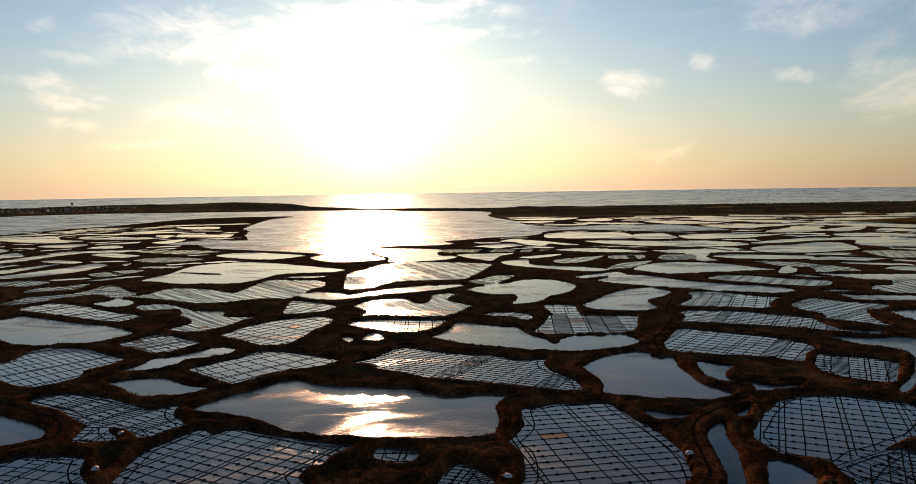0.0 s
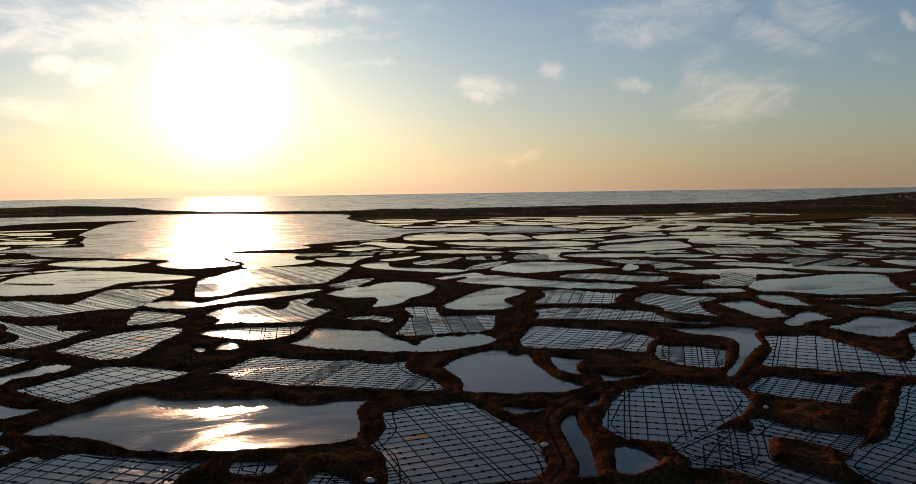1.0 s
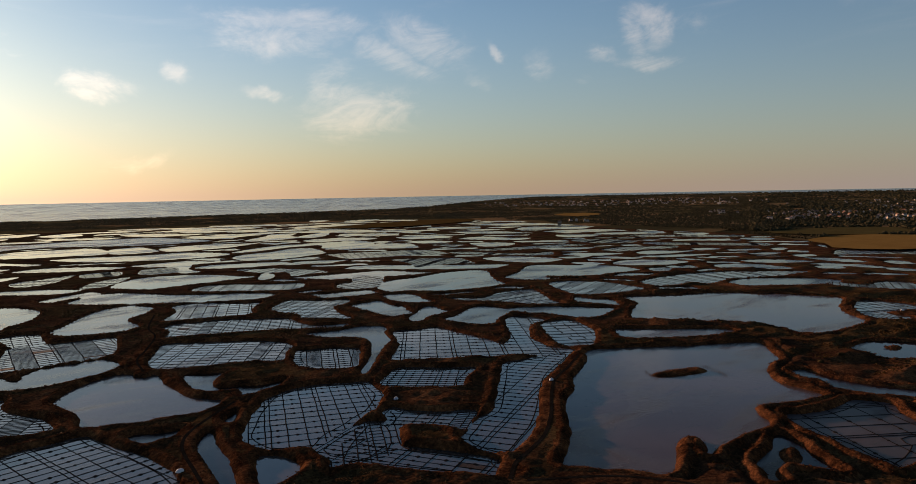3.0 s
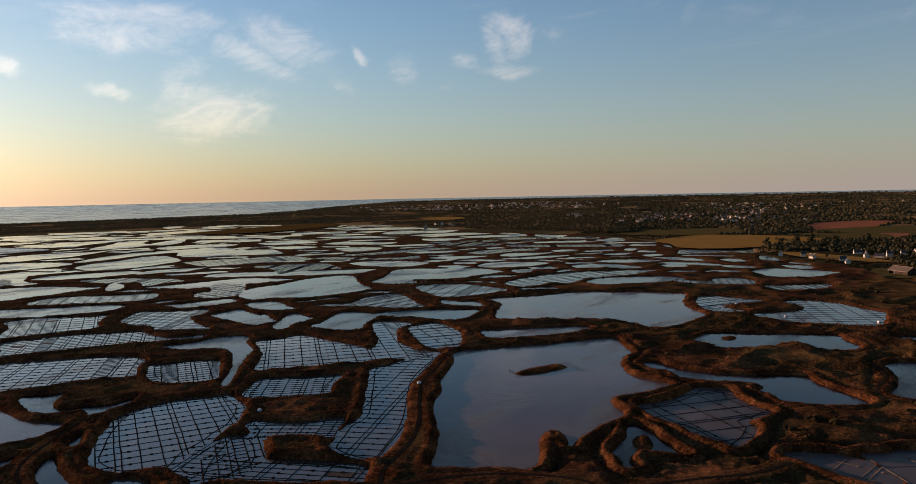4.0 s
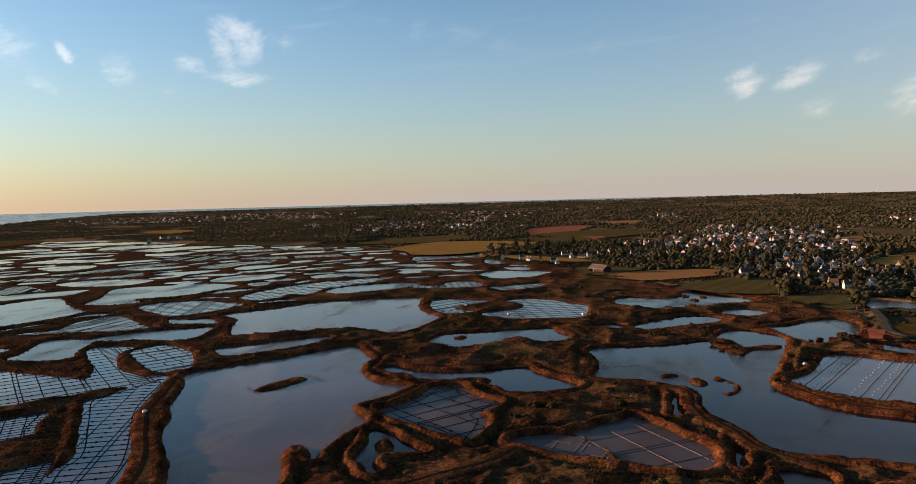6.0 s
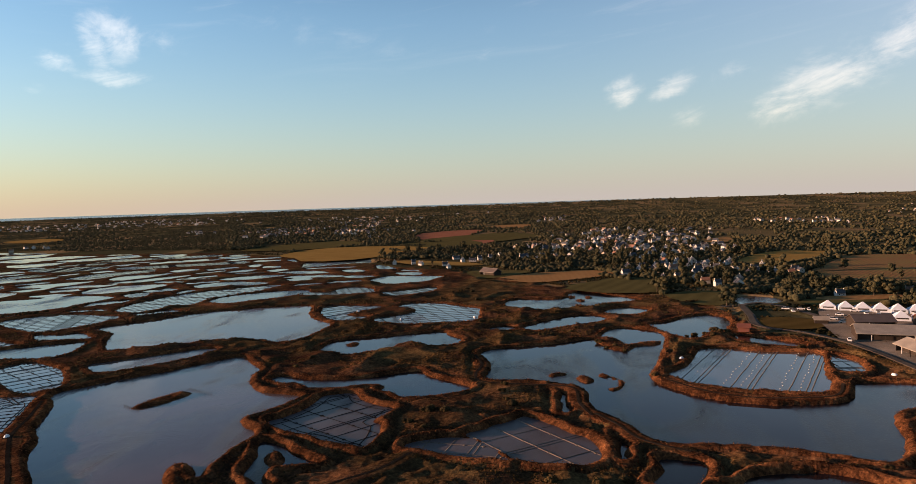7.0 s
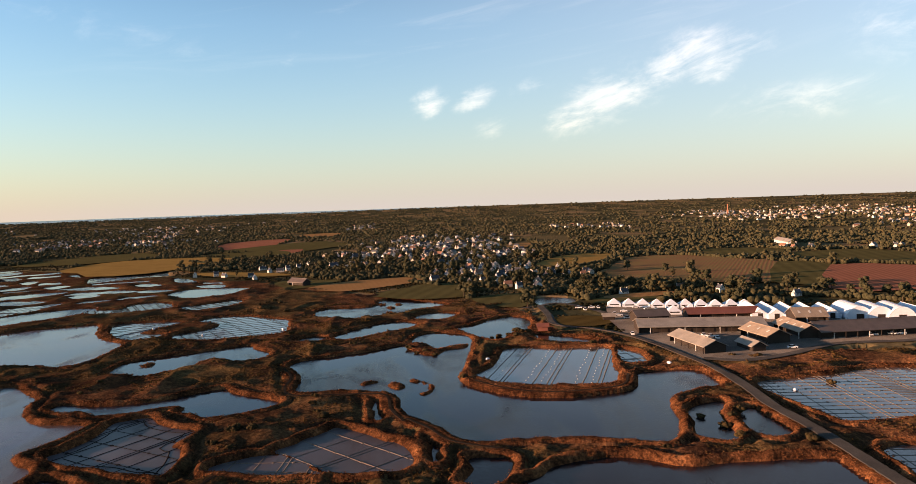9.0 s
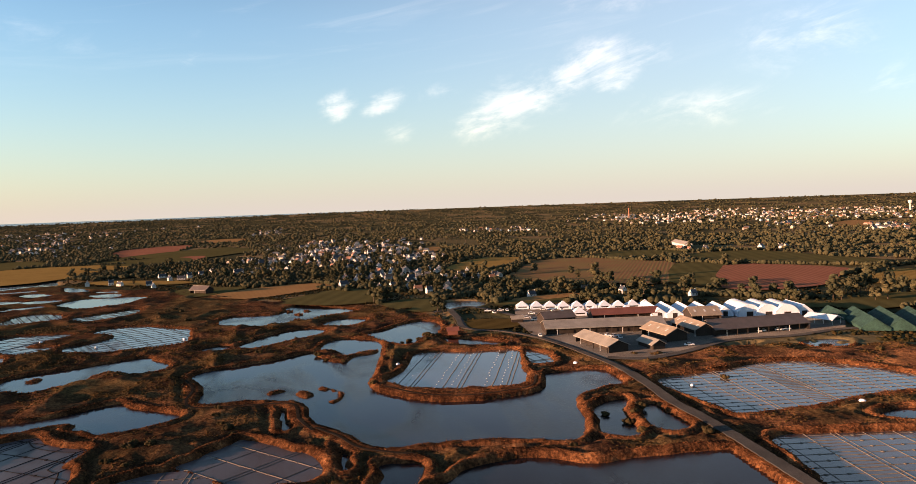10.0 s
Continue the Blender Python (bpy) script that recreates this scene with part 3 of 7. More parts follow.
pool((-98, 829), (-95, 870), (-59, 863), (-20, 840), (-24, 801), (-20, 765), (-3, 755), (-9, 722), (-37, 703), (-66, 702), (-73, 751), (-86, 780))
saltern((-17, 839), (31, 839), (78, 822), (107, 817), (75, 791), (30, 799), (-13, 799), grid=(-10, 13.5, -92, 31.7))
pool((0, 775), (42, 783), (61, 780), (43, 744), (32, 699), (24, 712), (9, 735))
pool((56, 958), (79, 1010), (93, 983), (114, 956), (132, 921), (149, 888), (136, 873), (115, 906), (104, 870), (85, 895), (74, 947))
pool((125, 1023), (142, 1117), (200, 1134), (256, 1104), (238, 984), (191, 990), (144, 1000))
pool((260, 1060), (288, 1082), (309, 1077), (299, 972), (257, 963), (243, 984))
pool((110, 812), (141, 836), (183, 812), (207, 777), (185, 765), (150, 778))
pool((167, 946), (213, 947), (269, 925), (315, 926), (349, 878), (335, 836), (281, 828), (232, 846), (191, 881))
pool((321, 1032), (385, 1058), (435, 1032), (465, 1024), (400, 968), (355, 954), (308, 952))
pool((359, 876), (409, 917), (476, 947), (489, 899), (441, 891), (402, 869), (362, 858))
pool((325, 794), (357, 830), (396, 841), (438, 870), (459, 856), (435, 775), (402, 750), (359, 736), (325, 742))
pool((253, 711), (278, 730), (314, 718), (344, 706), (338, 677), (307, 674), (272, 685))
pool((237, 772), (262, 790), (278, 780), (265, 752), (245, 703), (245, 671), (226, 672), (239, 720))
saltern((202, 716), (215, 740), (243, 736), (225, 683), (197, 685), grid=(-9, 7.9, -108, 50.2))
saltern((153, 730), (167, 741), (190, 738), (177, 695), (152, 698), grid=(-9, 7.6, -105, 37.8))
pool((471, 1097), (544, 1178), (577, 1226), (620, 1214), (579, 1151), (564, 1086), (516, 1060), (471, 1057))
pool((539, 1021), (597, 1021), (631, 986), (632, 960), (599, 935), (553, 945), (517, 965))
pool((954, 1782), (1009, 1803), (978, 1723), (902, 1661))
pool((1004, 1672), (1097, 1716), (1109, 1667), (1009, 1578), (964, 1595))
saltern((564, 1104), (636, 1171), (680, 1196), (622, 1102), (569, 1062))
saltern((95, 702), (122, 723), (151, 737), (119, 675), (96, 666), grid=(33, 9.0, -103, 46.7))
saltern((63, 732), (87, 754), (110, 764), (100, 738), (74, 716))
pool((43, 693), (67, 707), (68, 662), (92, 643), (112, 635), (130, 610), (110, 596), (74, 624), (46, 659))
saltern((130, 623), (155, 665), (183, 678), (157, 630), (138, 611), grid=(42, 9.9, -109, 51.0))
pool((92.6, 564.6), (112.2, 582.0), (133, 592), (132.5, 566.9), (112.4, 559.2), (96.9, 549.8))
pool((119, 1690), (202, 1694), (286, 1698), (226, 1573), (152, 1599))
pool((121, 1534), (208, 1534), (162, 1454))
saltern((259, 1575), (331, 1646), (336, 1547), (288, 1493))
pool((381, 1476), (443, 1482), (481, 1416), (508, 1357), (454, 1338), (394, 1356))
pool((-807, 1201), (-783, 1225), (-736, 1230), (-694, 1236), (-629, 1135), (-572, 1097), (-590, 1057), (-640, 1068), (-717, 1121), (-762, 1133))
pool((-792, 1380), (-764, 1412), (-712, 1379), (-722, 1334))
pool((-586, 998), (-564, 1026), (-527, 1018), (-517, 968), (-546, 963))
pool((-484, 935), (-491, 980), (-466, 985), (-442, 935))
pool((-491, 737), (-499, 779), (-493, 833), (-476, 877), (-454, 862), (-464, 829), (-466, 787), (-473, 756))
pool((-433, 674), (-426, 698), (-418, 725), (-406, 725), (-409, 680), (-412, 642))
pool((-412, 617), (-399, 637), (-391, 669), (-379, 697), (-373, 730), (-353, 716), (-346, 693), (-349, 652), (-361, 626), (-370, 615), (-389, 605))
saltern((-329, 633), (-319, 654), (-303, 667), (-288, 652), (-296, 618), (-308, 611), grid=(42, 6.1, -69, 30.5))
pool((-447, 765), (-434, 775), (-396, 751), (-392, 732), (-422, 743))
pool((-435, 846), (-417, 859), (-365, 820), (-372, 793), (-406, 814))
saltern((-346, 762), (-338, 787), (-313, 790), (-271, 764), (-285, 734), (-314, 732), grid=(-3, 8.8, -71, 50.4))
saltern((-398, 879), (-375, 893), (-328, 885), (-284, 861), (-307, 826), (-346, 840), grid=(-14, 13.1, -69, 47.3))
pool((-273, 805), (-262, 833), (-235, 836), (-203, 816), (-170, 789), (-182, 756), (-201, 746), (-225, 756), (-250, 775))
pool((-589, 1494), (-558, 1509), (-497, 1492), (-475, 1409), (-517, 1399))
saltern((-379, 575), (-361, 592), (-331, 577), (-329, 553), (-358, 556), grid=(-2, 6.2, -59, 36.5))
saltern((-315, 515), (-322, 541), (-309, 550), (-294, 566), (-286, 532), (-296.7, 520.4), grid=(55, 5.1, -65, 26.1))
pool((-512, 1210), (-481, 1218), (-467, 1147))
saltern((-443, 1035), (-436, 1082), (-418, 1104), (-407, 1010))
pool((-338, 719), (-334, 730), (-326, 700))
saltern((143.9, 217.6), (155.5, 228.8), (163.7, 235.3), (171.4, 230.0), (178.2, 221.4), (185.8, 216.9), (186.1, 212.3), (172.0, 202.5), (163.9, 194.6), (158.1, 196.7), (153.2, 202.6), (147.8, 207.9), grid=(-45, 7.0, -137, 5.8))
saltern((199.7, 210.6), (208.3, 211.1), (217.1, 209.7), (227.1, 209.1), (233.6, 206.4), (228.1, 199.3), (209.8, 190.1), (195.4, 181.4), (178.1, 166.8), (163.3, 154.3), (151.9, 145.9), (143.2, 141.0), (133.2, 135.4), (128.9, 135.3), (126.5, 141.6), (127.9, 152.2), (136.4, 158.6), (144.8, 164.3), (153.0, 166.8), (162.3, 174.7), (169.7, 182.0), (183.5, 195.2), grid=(-61, 9.0, -140, 9.0))
saltern((126.7, 190.0), (131.9, 191.7), (133.7, 185.5), (140.3, 177.5), (146.6, 174.3), (149.8, 169.9), (142.9, 164.1), (134.0, 157.9), (132.0, 159.5), (130.4, 165.1), (125.1, 171.1), (120.2, 174.9), (119.7, 178.3), (124.3, 183.6), grid=(-53, 5.9, -148, 6.9))
saltern((91.9, 166.6), (102.9, 180.4), (108.6, 183.1), (112.9, 184.5), (112.9, 180.2), (108.4, 171.1), (110.5, 163.6), (119.0, 150.9), (122.5, 143.6), (125.6, 136.2), (124.8, 132.2), (117.9, 123.9), grid=(-62, 8.1, -142, 6.0))
saltern((169.8, 247.8), (189.8, 270.3), (206.5, 299.4), (217.6, 295.7), (229.8, 293.7), (228.7, 274.9), (228.2, 253.9), (228.3, 240.5), (242.0, 250.1), (259.9, 271.5), (277.3, 288.6), (285.7, 280.0), (286.3, 267.4), (275.4, 263.5), (265.4, 259.8), (246.6, 241.5), (241.7, 231.5), (237.5, 218.6), (239.9, 206.8), (232.3, 203.6), (217.2, 213.1), (200.1, 222.9), (185.3, 233.6), (173.4, 239.8), grid=(-37, 7.5, -121, 11.0))
saltern((273.4, 259.6), (285.1, 262.2), (294.9, 258.3), (289.9, 245.7), (281.5, 230.8), (266.8, 218.1), (252.4, 207.7), (245.6, 208.3), (241.8, 215.3), (250.8, 230.7), grid=(-123, 14.3, -153, 12.0))
pool((214.2, 184.7), (230.8, 195.7), (244.0, 201.8), (253.1, 197.4), (267.8, 188.4), (280.9, 177.6), (298.0, 168.5), (308.2, 161.2), (307.7, 156.2), (296.9, 147.7), (285.5, 137.7), (272.7, 135.6), (258.5, 128.5), (250.5, 119.5), (246.8, 104.7), (237.2, 102.8), (227.4, 107.3), (219.2, 111.2), (215.6, 111.5), (209.3, 106.1), (206.1, 101.4), (198.7, 99.7), (189.3, 100.9), (180.3, 100.9), (174.1, 100.3), (167.1, 98.5), (175.8, 104.6), (176.8, 108.8), (173.3, 111.2), (166.3, 107.7), (158.7, 102.6), (148.9, 98.2), (146.0, 102.9), (140.5, 109.9), (134.5, 119.9), (144.6, 126.7), (153.7, 134.0), (163.2, 143.3), (171.8, 152.1), (182.1, 160.3), (191.6, 165.4), (203.3, 176.9))
islet((227.5, 159.0), (236.6, 157.9), (247.1, 153.4), (247.9, 147.7), (241.5, 147.2), (230.7, 151.3), (226.4, 155.2))
pool((288.9, 223.4), (296.3, 219.5), (311.5, 204.2), (327.2, 188.5), (325.8, 179.0), (305.3, 182.6), (291.0, 190.7), (279.6, 200.1), (275.7, 207.8))
pool((320.8, 235.6), (344.8, 254.1), (367.5, 266.6), (378.3, 287.5), (391.4, 284.9), (411.1, 269.4), (434.8, 260.1), (448.9, 244.3), (462.2, 223.2), (469.8, 199.8), (469.0, 187.4), (435.1, 176.1), (414.7, 163.0), (398.2, 147.6), (373.8, 145.1), (348.5, 148.1), (342.8, 155.4), (349.6, 168.7), (349.1, 189.9), (337.0, 205.4), (326.5, 221.8))
pool((292.3, 312.4), (310.3, 304.0), (326.6, 290.5), (339.8, 273.9), (342.1, 264.4), (322.4, 255.6), (307.1, 251.7), (299.7, 258.1), (299.3, 275.1), (291.5, 290.3))
pool((300.0, 455.7), (328.1, 479.7), (356.3, 482.6), (393, 493), (421, 489), (428, 474), (406, 444), (386.9, 416.2), (376.2, 395.3), (350.8, 389.3), (333.0, 393.2), (316.1, 397.0), (301.5, 415.0), (288.2, 424.8))
pool((235.8, 388.9), (248.9, 393.3), (260.5, 393.2), (256.0, 374.9), (257.6, 363.2), (250.6, 348.0), (246.1, 336.7), (235.0, 334.0), (229.8, 336.8), (231.2, 354.6), (233.1, 374.2))
pool((278.0, 413.1), (289.7, 411.2), (293.5, 398.0), (286.7, 380.1), (285.6, 367.3), (274.4, 363.9), (267.1, 373.6), (267.5, 391.6))
pool((270.3, 351.4), (268.5, 337.6), (269.5, 326.0), (254.5, 322.5), (242.8, 318.9), (232.8, 310.5), (230.6, 318.0), (238.8, 329.3), (248.5, 336.4), (261.1, 347.9))
pool((247.6, 309.1), (264.7, 316.8), (284.2, 328.3), (294.1, 326.8), (297.7, 310.7), (294.1, 302.2), (270.6, 289.2), (253.6, 277.6), (246.7, 287.4), (244.5, 298.3))
saltern((298.4, 372.1), (307.8, 363.7), (320.0, 355.3), (338.3, 364.1), (352.9, 365.1), (367.9, 360.2), (356.7, 338.3), (339.0, 311.4), (333.7, 296.8), (321.0, 304.6), (314.4, 317.9), (311.0, 329.7), (306.0, 339.8), (297.6, 351.6), grid=(-87, 10.0, -137, 14.6))
pool((169.6, 325.9), (181.3, 324.7), (191.3, 322.1), (201.2, 323.4), (210.3, 318.1), (208.0, 307.9), (200.8, 299.2), (193.3, 282.5), (185.7, 275.6), (171.4, 259.8), (155.9, 242.1), (146.9, 233.5), (151.0, 241.4), (164.0, 255.7), (179.3, 277.8), (185.5, 291.7), (180.8, 300.0), (172.9, 309.8))
pool((405.2, 425.7), (437, 442), (487, 476), (512, 455), (534, 416), (523, 378), (486, 378), (446.7, 384.4), (416.0, 388.2), (402.6, 400.3))
saltern((400.0, 372.0), (418.6, 372.2), (435.9, 351.2), (432.4, 325.7), (425.5, 301.8), (399.2, 300.7), (380.6, 306.7), (369.2, 317.8), (381.4, 344.6), grid=(-65, 8.9, -146, 16.7))
saltern((454.4, 327.9), (493.5, 335.0), (523, 331), (560, 316), (578, 297), (601, 267), (557, 269), (533, 279), (508.0, 287.3), (475.9, 282.1), (474.3, 294.4), (453.5, 297.1), (442.1, 305.5), grid=(-20, 12.6, -157, 37.7))
pool((500.3, 280.3), (517.0, 281.4), (539, 271), (555, 247), (555.6, 223.6), (521.0, 226.5), (501.7, 242.3), (482.9, 257.8), (483.5, 268.3))
saltern((438.2, 168.3), (464.6, 176.4), (472.5, 173.2), (471.8, 154.7), (465.5, 133.5), (431.8, 148.8), (424.9, 132.1), (407.6, 140.4), (413.0, 153.1), grid=(-121, 10.1, -169, 20.0))
saltern((464.9, 124.1), (482.5, 119.4), (481.4, 97.5), (467.6, 81.3), (456.5, 68.2), (428.2, 64.7), (409.2, 63.8), (401.8, 78.2), (395.9, 97.8), (399.6, 111.2), (406.9, 123.1), (420.9, 125.7), (431.7, 113.4), (451.2, 108.1), grid=(-63, 8.3, -163, 19.0))
pool((323.2, 125.4), (343.0, 127.0), (354.2, 118.9), (360.6, 103.1), (368.7, 91.0), (375.0, 75.6), (365.6, 71.0), (354.4, 62.5), (340.9, 62.5), (335.5, 72.5), (342.4, 81.7), (343.4, 88.6), (328.5, 93.8), (319.8, 101.8), (313.7, 107.9), (319.9, 115.6))
islet((337.8, 117.6), (343.7, 115.9), (342.7, 111.5), (335.6, 112.6))
pool((269.2, 125.8), (275.0, 121.9), (270.1, 109.6), (271.3, 95.5), (274.9, 85.1), (282.2, 75.9), (286.5, 68.2), (277.7, 61.8), (270.7, 52.2), (262.1, 43.0), (253.5, 45.2), (248.6, 55.2), (245.5, 62.0), (251.3, 69.5), (253.9, 75.4), (260.5, 75.2), (262.7, 76.9), (262.1, 83.3), (256.8, 92.6), (256.1, 99.2), (255.7, 103.7), (261.4, 108.4), (262.5, 116.3))
saltern((215.3, 101.6), (221.7, 98.1), (234.2, 94.9), (244.9, 94.8), (249.2, 92.0), (251.0, 83.9), (243.1, 79.2), (237.0, 71.3), (233.3, 64.4), (223.3, 65.3), (218.9, 67.5), (216.1, 64.0), (207.1, 62.1), (200.5, 61.8), (193.4, 62.8), (195.0, 66.7), (196.3, 72.3), (201.2, 79.6), (204.6, 88.6), grid=(-124, 8.4, -16, 10.5))
pool((195.6, 95.0), (197.3, 93.0), (194.1, 87.7), (188.0, 81.3), (184.3, 75.5), (182.1, 71.6), (180.2, 71.8), (177.8, 76.9), (176.4, 81.8), (173.5, 82.9), (168.2, 80.9), (165.1, 78.0), (162.4, 78.5), (163.5, 80.7), (167.8, 83.8), (170.1, 86.9), (177.0, 89.2), (184.7, 90.8))
islet((182.4, 87.5), (188.0, 88.1), (190.0, 86.6), (186.4, 83.3), (180.7, 80.7), (177.4, 81.6), (178.1, 84.5))
pool((312.0, 45.8), (328.1, 45.7), (335.8, 31.8), (342.7, 16.9), (352.5, 3.7), (358.8, -6.0), (371.7, -8.6), (384.5, -14.1), (385.9, -23.4), (375.9, -34.9), (359.9, -37.4), (328.3, -32.4), (300.0, -27.5), (284.4, -23.7), (273.3, -26.1), (261.6, -36.7), (252.6, -52.3), (250.7, -67.1), (254.0, -81.8), (262.6, -88.4), (274.7, -93.5), (277.1, -101.4), (276.7, -113.9), (270.6, -121.4), (259.7, -122.6), (249.8, -115.5), (246.4, -105.8), (241.6, -97.0), (237.9, -92.4), (225.4, -88.3), (215.6, -86.6), (204.3, -82.2), (195.7, -76.5), (196.0, -67.7), (200.6, -58.6), (202.3, -48.6), (204.0, -38.5), (203.7, -28.3), (204.8, -20.0), (209.5, -15.4), (219.2, -11.0), (227.3, -4.2), (236.7, -0.4), (248.6, 0.7), (262.0, 2.1), (266.7, 5.2), (269.7, 11.5), (271.7, 21.9), (271.2, 32.0), (276.4, 38.7))
islet((357.0, -3.2), (360.7, -8.9), (356.9, -14.4), (343.7, -18.5), (348.5, -24.4), (350.6, -33.9), (342.2, -33.0), (338.9, -23.6), (328.0, -17.6), (333.8, -9.5))
islet((277.8, 3.9), (283.5, 2.2), (278.3, -2.2), (272.9, -2.5), (270.8, 1.1))
saltern((286.8, -30.9), (299.3, -39.7), (317.3, -45.3), (333.8, -50.5), (335.1, -61.4), (329.9, -74.4), (328.6, -88.3), (326.5, -97.2), (310.8, -94.7), (288.7, -88.3), (278.1, -87.3), (264.8, -82.1), (260.6, -74.3), (261.9, -63.3), (263.2, -52.4), (268.7, -42.2), (274.5, -36.3), grid=(-111, 6.2, 158, 16.1))
saltern((322.2, -100.7), (317.6, -104.9), (307.3, -107.0), (292.5, -103.9), (291.1, -96.1), (299.0, -95.5), grid=(-175, 11.5, 148, 6.6))
pool((223.8, -92.9), (229.3, -98.3), (232.0, -106.0), (229.6, -108.4), (222.9, -103.9), (218.2, -100.9), (210.1, -98.9), (201.8, -97.8), (195.5, -96.2), (192.2, -92.2), (195.4, -87.3), (202.3, -86.1), (212.1, -89.9))
pool((217.3, -107.5), (222.7, -112.7), (221.6, -118.1), (213.9, -119.2), (199.5, -115.0), (192.5, -106.2), (196.5, -102.7), (206.8, -103.6))
pool((184.0, -40.9), (186.6, -49.6), (187.2, -57.9), (183.9, -65.1), (178.3, -71.2), (177.3, -77.4), (177.8, -84.3), (177.7, -96.2), (176.3, -109.4), (173.7, -113.0), (165.6, -112.7), (157.0, -113.2), (145.6, -111.0), (169.7, -33.3), (177.9, -36.4))
pool((193.2, -18.8), (193.0, -26.7), (187.5, -29.8), (172.6, -23.7), (175.4, -15.5), (185.4, -18.8))
saltern((251.8, -130.8), (255.0, -146.1), (257.1, -162.7), (262.8, -182.4), (260.6, -197.1), (253.1, -207.5), (240.2, -218.0), (226.3, -222.6), (214.5, -228.9), (204.2, -217.8), (208.5, -205.0), (209.2, -189.6), (205.4, -172.6), (202.6, -161.5), (202.8, -148.8), (201.4, -137.4), (202.0, -132.0), (211.1, -131.6), (222.8, -130.1), (236.1, -128.7), grid=(-98, 7.7, 166, 7.0))
pool((299.9, -184.0), (306.5, -197.3), (303.9, -211.1), (294.1, -201.2), (294.3, -186.4))
pool((293.4, -225.1), (296.2, -236.8), (289.0, -246.6), (277.2, -236.5), (279.3, -223.2))
saltern((178.9, -127.8), (182.2, -133.9), (180.7, -141.9), (178.5, -151.8), (173.9, -170.7), (170.3, -181.4), (135.9, -144.4), (142.9, -119.6), (153.7, -122.5), (165.6, -125.1), grid=(-100, 8.6, 160, 7.6))
pool((189.4, -172.6), (192.5, -180.9), (191.9, -188.5), (186.4, -198.6), (178.0, -189.6), (181.1, -177.8), (184.0, -172.8))
saltern((208.7, 35.6), (214.1, 30.3), (218.4, 28.1), (224.5, 22.5), (228.1, 20.0), (224.8, 15.0), (217.0, 7.9), (212.2, 4.4), (209.4, 0.3), (201.6, -2.8), (194.3, -3.8), (188.9, -2.2), (185.7, 4.1), (186.5, 15.4), (194.2, 23.3), (202.8, 29.5), grid=(-139, 11.9, 160, 7.0))
saltern((195.5, 51.5), (204.6, 43.8), (205.4, 35.1), (201.8, 29.4), (193.2, 23.2), (186.3, 21.0), grid=(-97, 7.4, -177, 6.3))
pool((265.6, 9.7), (264.0, 7.2), (250.5, 5.0), (233.3, 5.6), (231.6, 7.9), (245.3, 6.4))
pool((369.4, -70.9), (358.7, -84.1), (345.4, -95.9), (336.7, -90.5), (347.2, -72.5))
pool((633, 194), (663, 185), (661, 157), (660, 138), (645, 130), (617, 138), (602, 152), (596, 167), (614, 184))
saltern((526.4, 217.5), (547.4, 226.1), (545.2, 203.9), (569, 201), (578, 189), (567.7, 174.2), (541.7, 164.4), (533.4, 178.2), (523.7, 195.9), grid=(-65, 5.4, -167, 34.9))
saltern((540.6, 158.6), (547.4, 149.3), (563.9, 134.1), (575.1, 124.6), (564.1, 118.2), (534.6, 121.6), (525.7, 132.5), (519.4, 141.7), grid=(-51, 5.9, -175, 23.8))
pool((784, 235), (769, 217), (735, 198), (733, 215))
pool((699, 188), (695, 162), (668, 159), (674, 176))
pool((724, 254), (739, 246), (713, 223), (699, 233))
pool((668, 234), (673, 220), (665, 199), (645, 215))
pool((386.9, 52.2), (391.1, 42.6), (381.2, 35.9), (377.1, 46.7))
pool((493.7, -94.0), (505.4, -104.0), (503.6, -114.3), (488.5, -124.3), (466.8, -111.9), (459.4, -96.4))
pool((462.8, 50.1), (488.1, 52.8), (497.2, 44.1), (497.8, 16.2), (525.4, 12.2), (534.5, -2.2), (513.2, -19.4), (491.2, -33.7), (481.2, -24.9), (474.1, -11.4), (459.0, -0.2), (453.4, 13.5), (448.7, 28.4))
pool((385.2, 35.1), (406.6, 24.4), (424.2, 11.4), (429.0, -1.5), (418.6, -10.9), (403.3, -5.4), (390.2, 10.6), (377.6, 24.1))
pool((397.0, -33.4), (404.5, -43.2), (421.7, -57.2), (427.4, -70.1), (413.0, -76.7), (384.8, -70.7), (367.3, -60.6), (356.4, -51.1), (362.1, -45.1), (374.5, -39.3))
pool((438.1, -10.4), (457.1, -20.7), (449.3, -37.6), (428.9, -26.2))
bay((-1635, 2224), (-1537, 2411), (-1342, 2603), (-1028, 2614), (-608, 2636), (-389, 2606), (-165, 2429), (32, 2333), (97, 2182), (80, 1895), (94, 1734), (123, 1562), (133, 1402), (187, 1298), (279, 1335), (395, 1322), (419, 1232), (433, 1139), (380, 1120), (316, 1120), (211, 1197), (144, 1164), (127, 1106), (100, 1056), (56, 1040), (13, 1000), (-19, 973), (-7, 928), (-33, 904), (-95, 897), (-101, 846), (-97, 791), (-84, 755), (-77, 728), (-121, 705), (-158, 760), (-149, 792), (-170, 818), (-235, 860), (-315, 909), (-353, 974), (-405, 995), (-379, 1070), (-312, 1056), (-348, 1172), (-382, 1314), (-423, 1426), (-483, 1834), (-479, 2074), (-720, 1994), (-770, 1620), (-803, 1507), (-818, 1386), (-831, 1300), (-888, 1204))
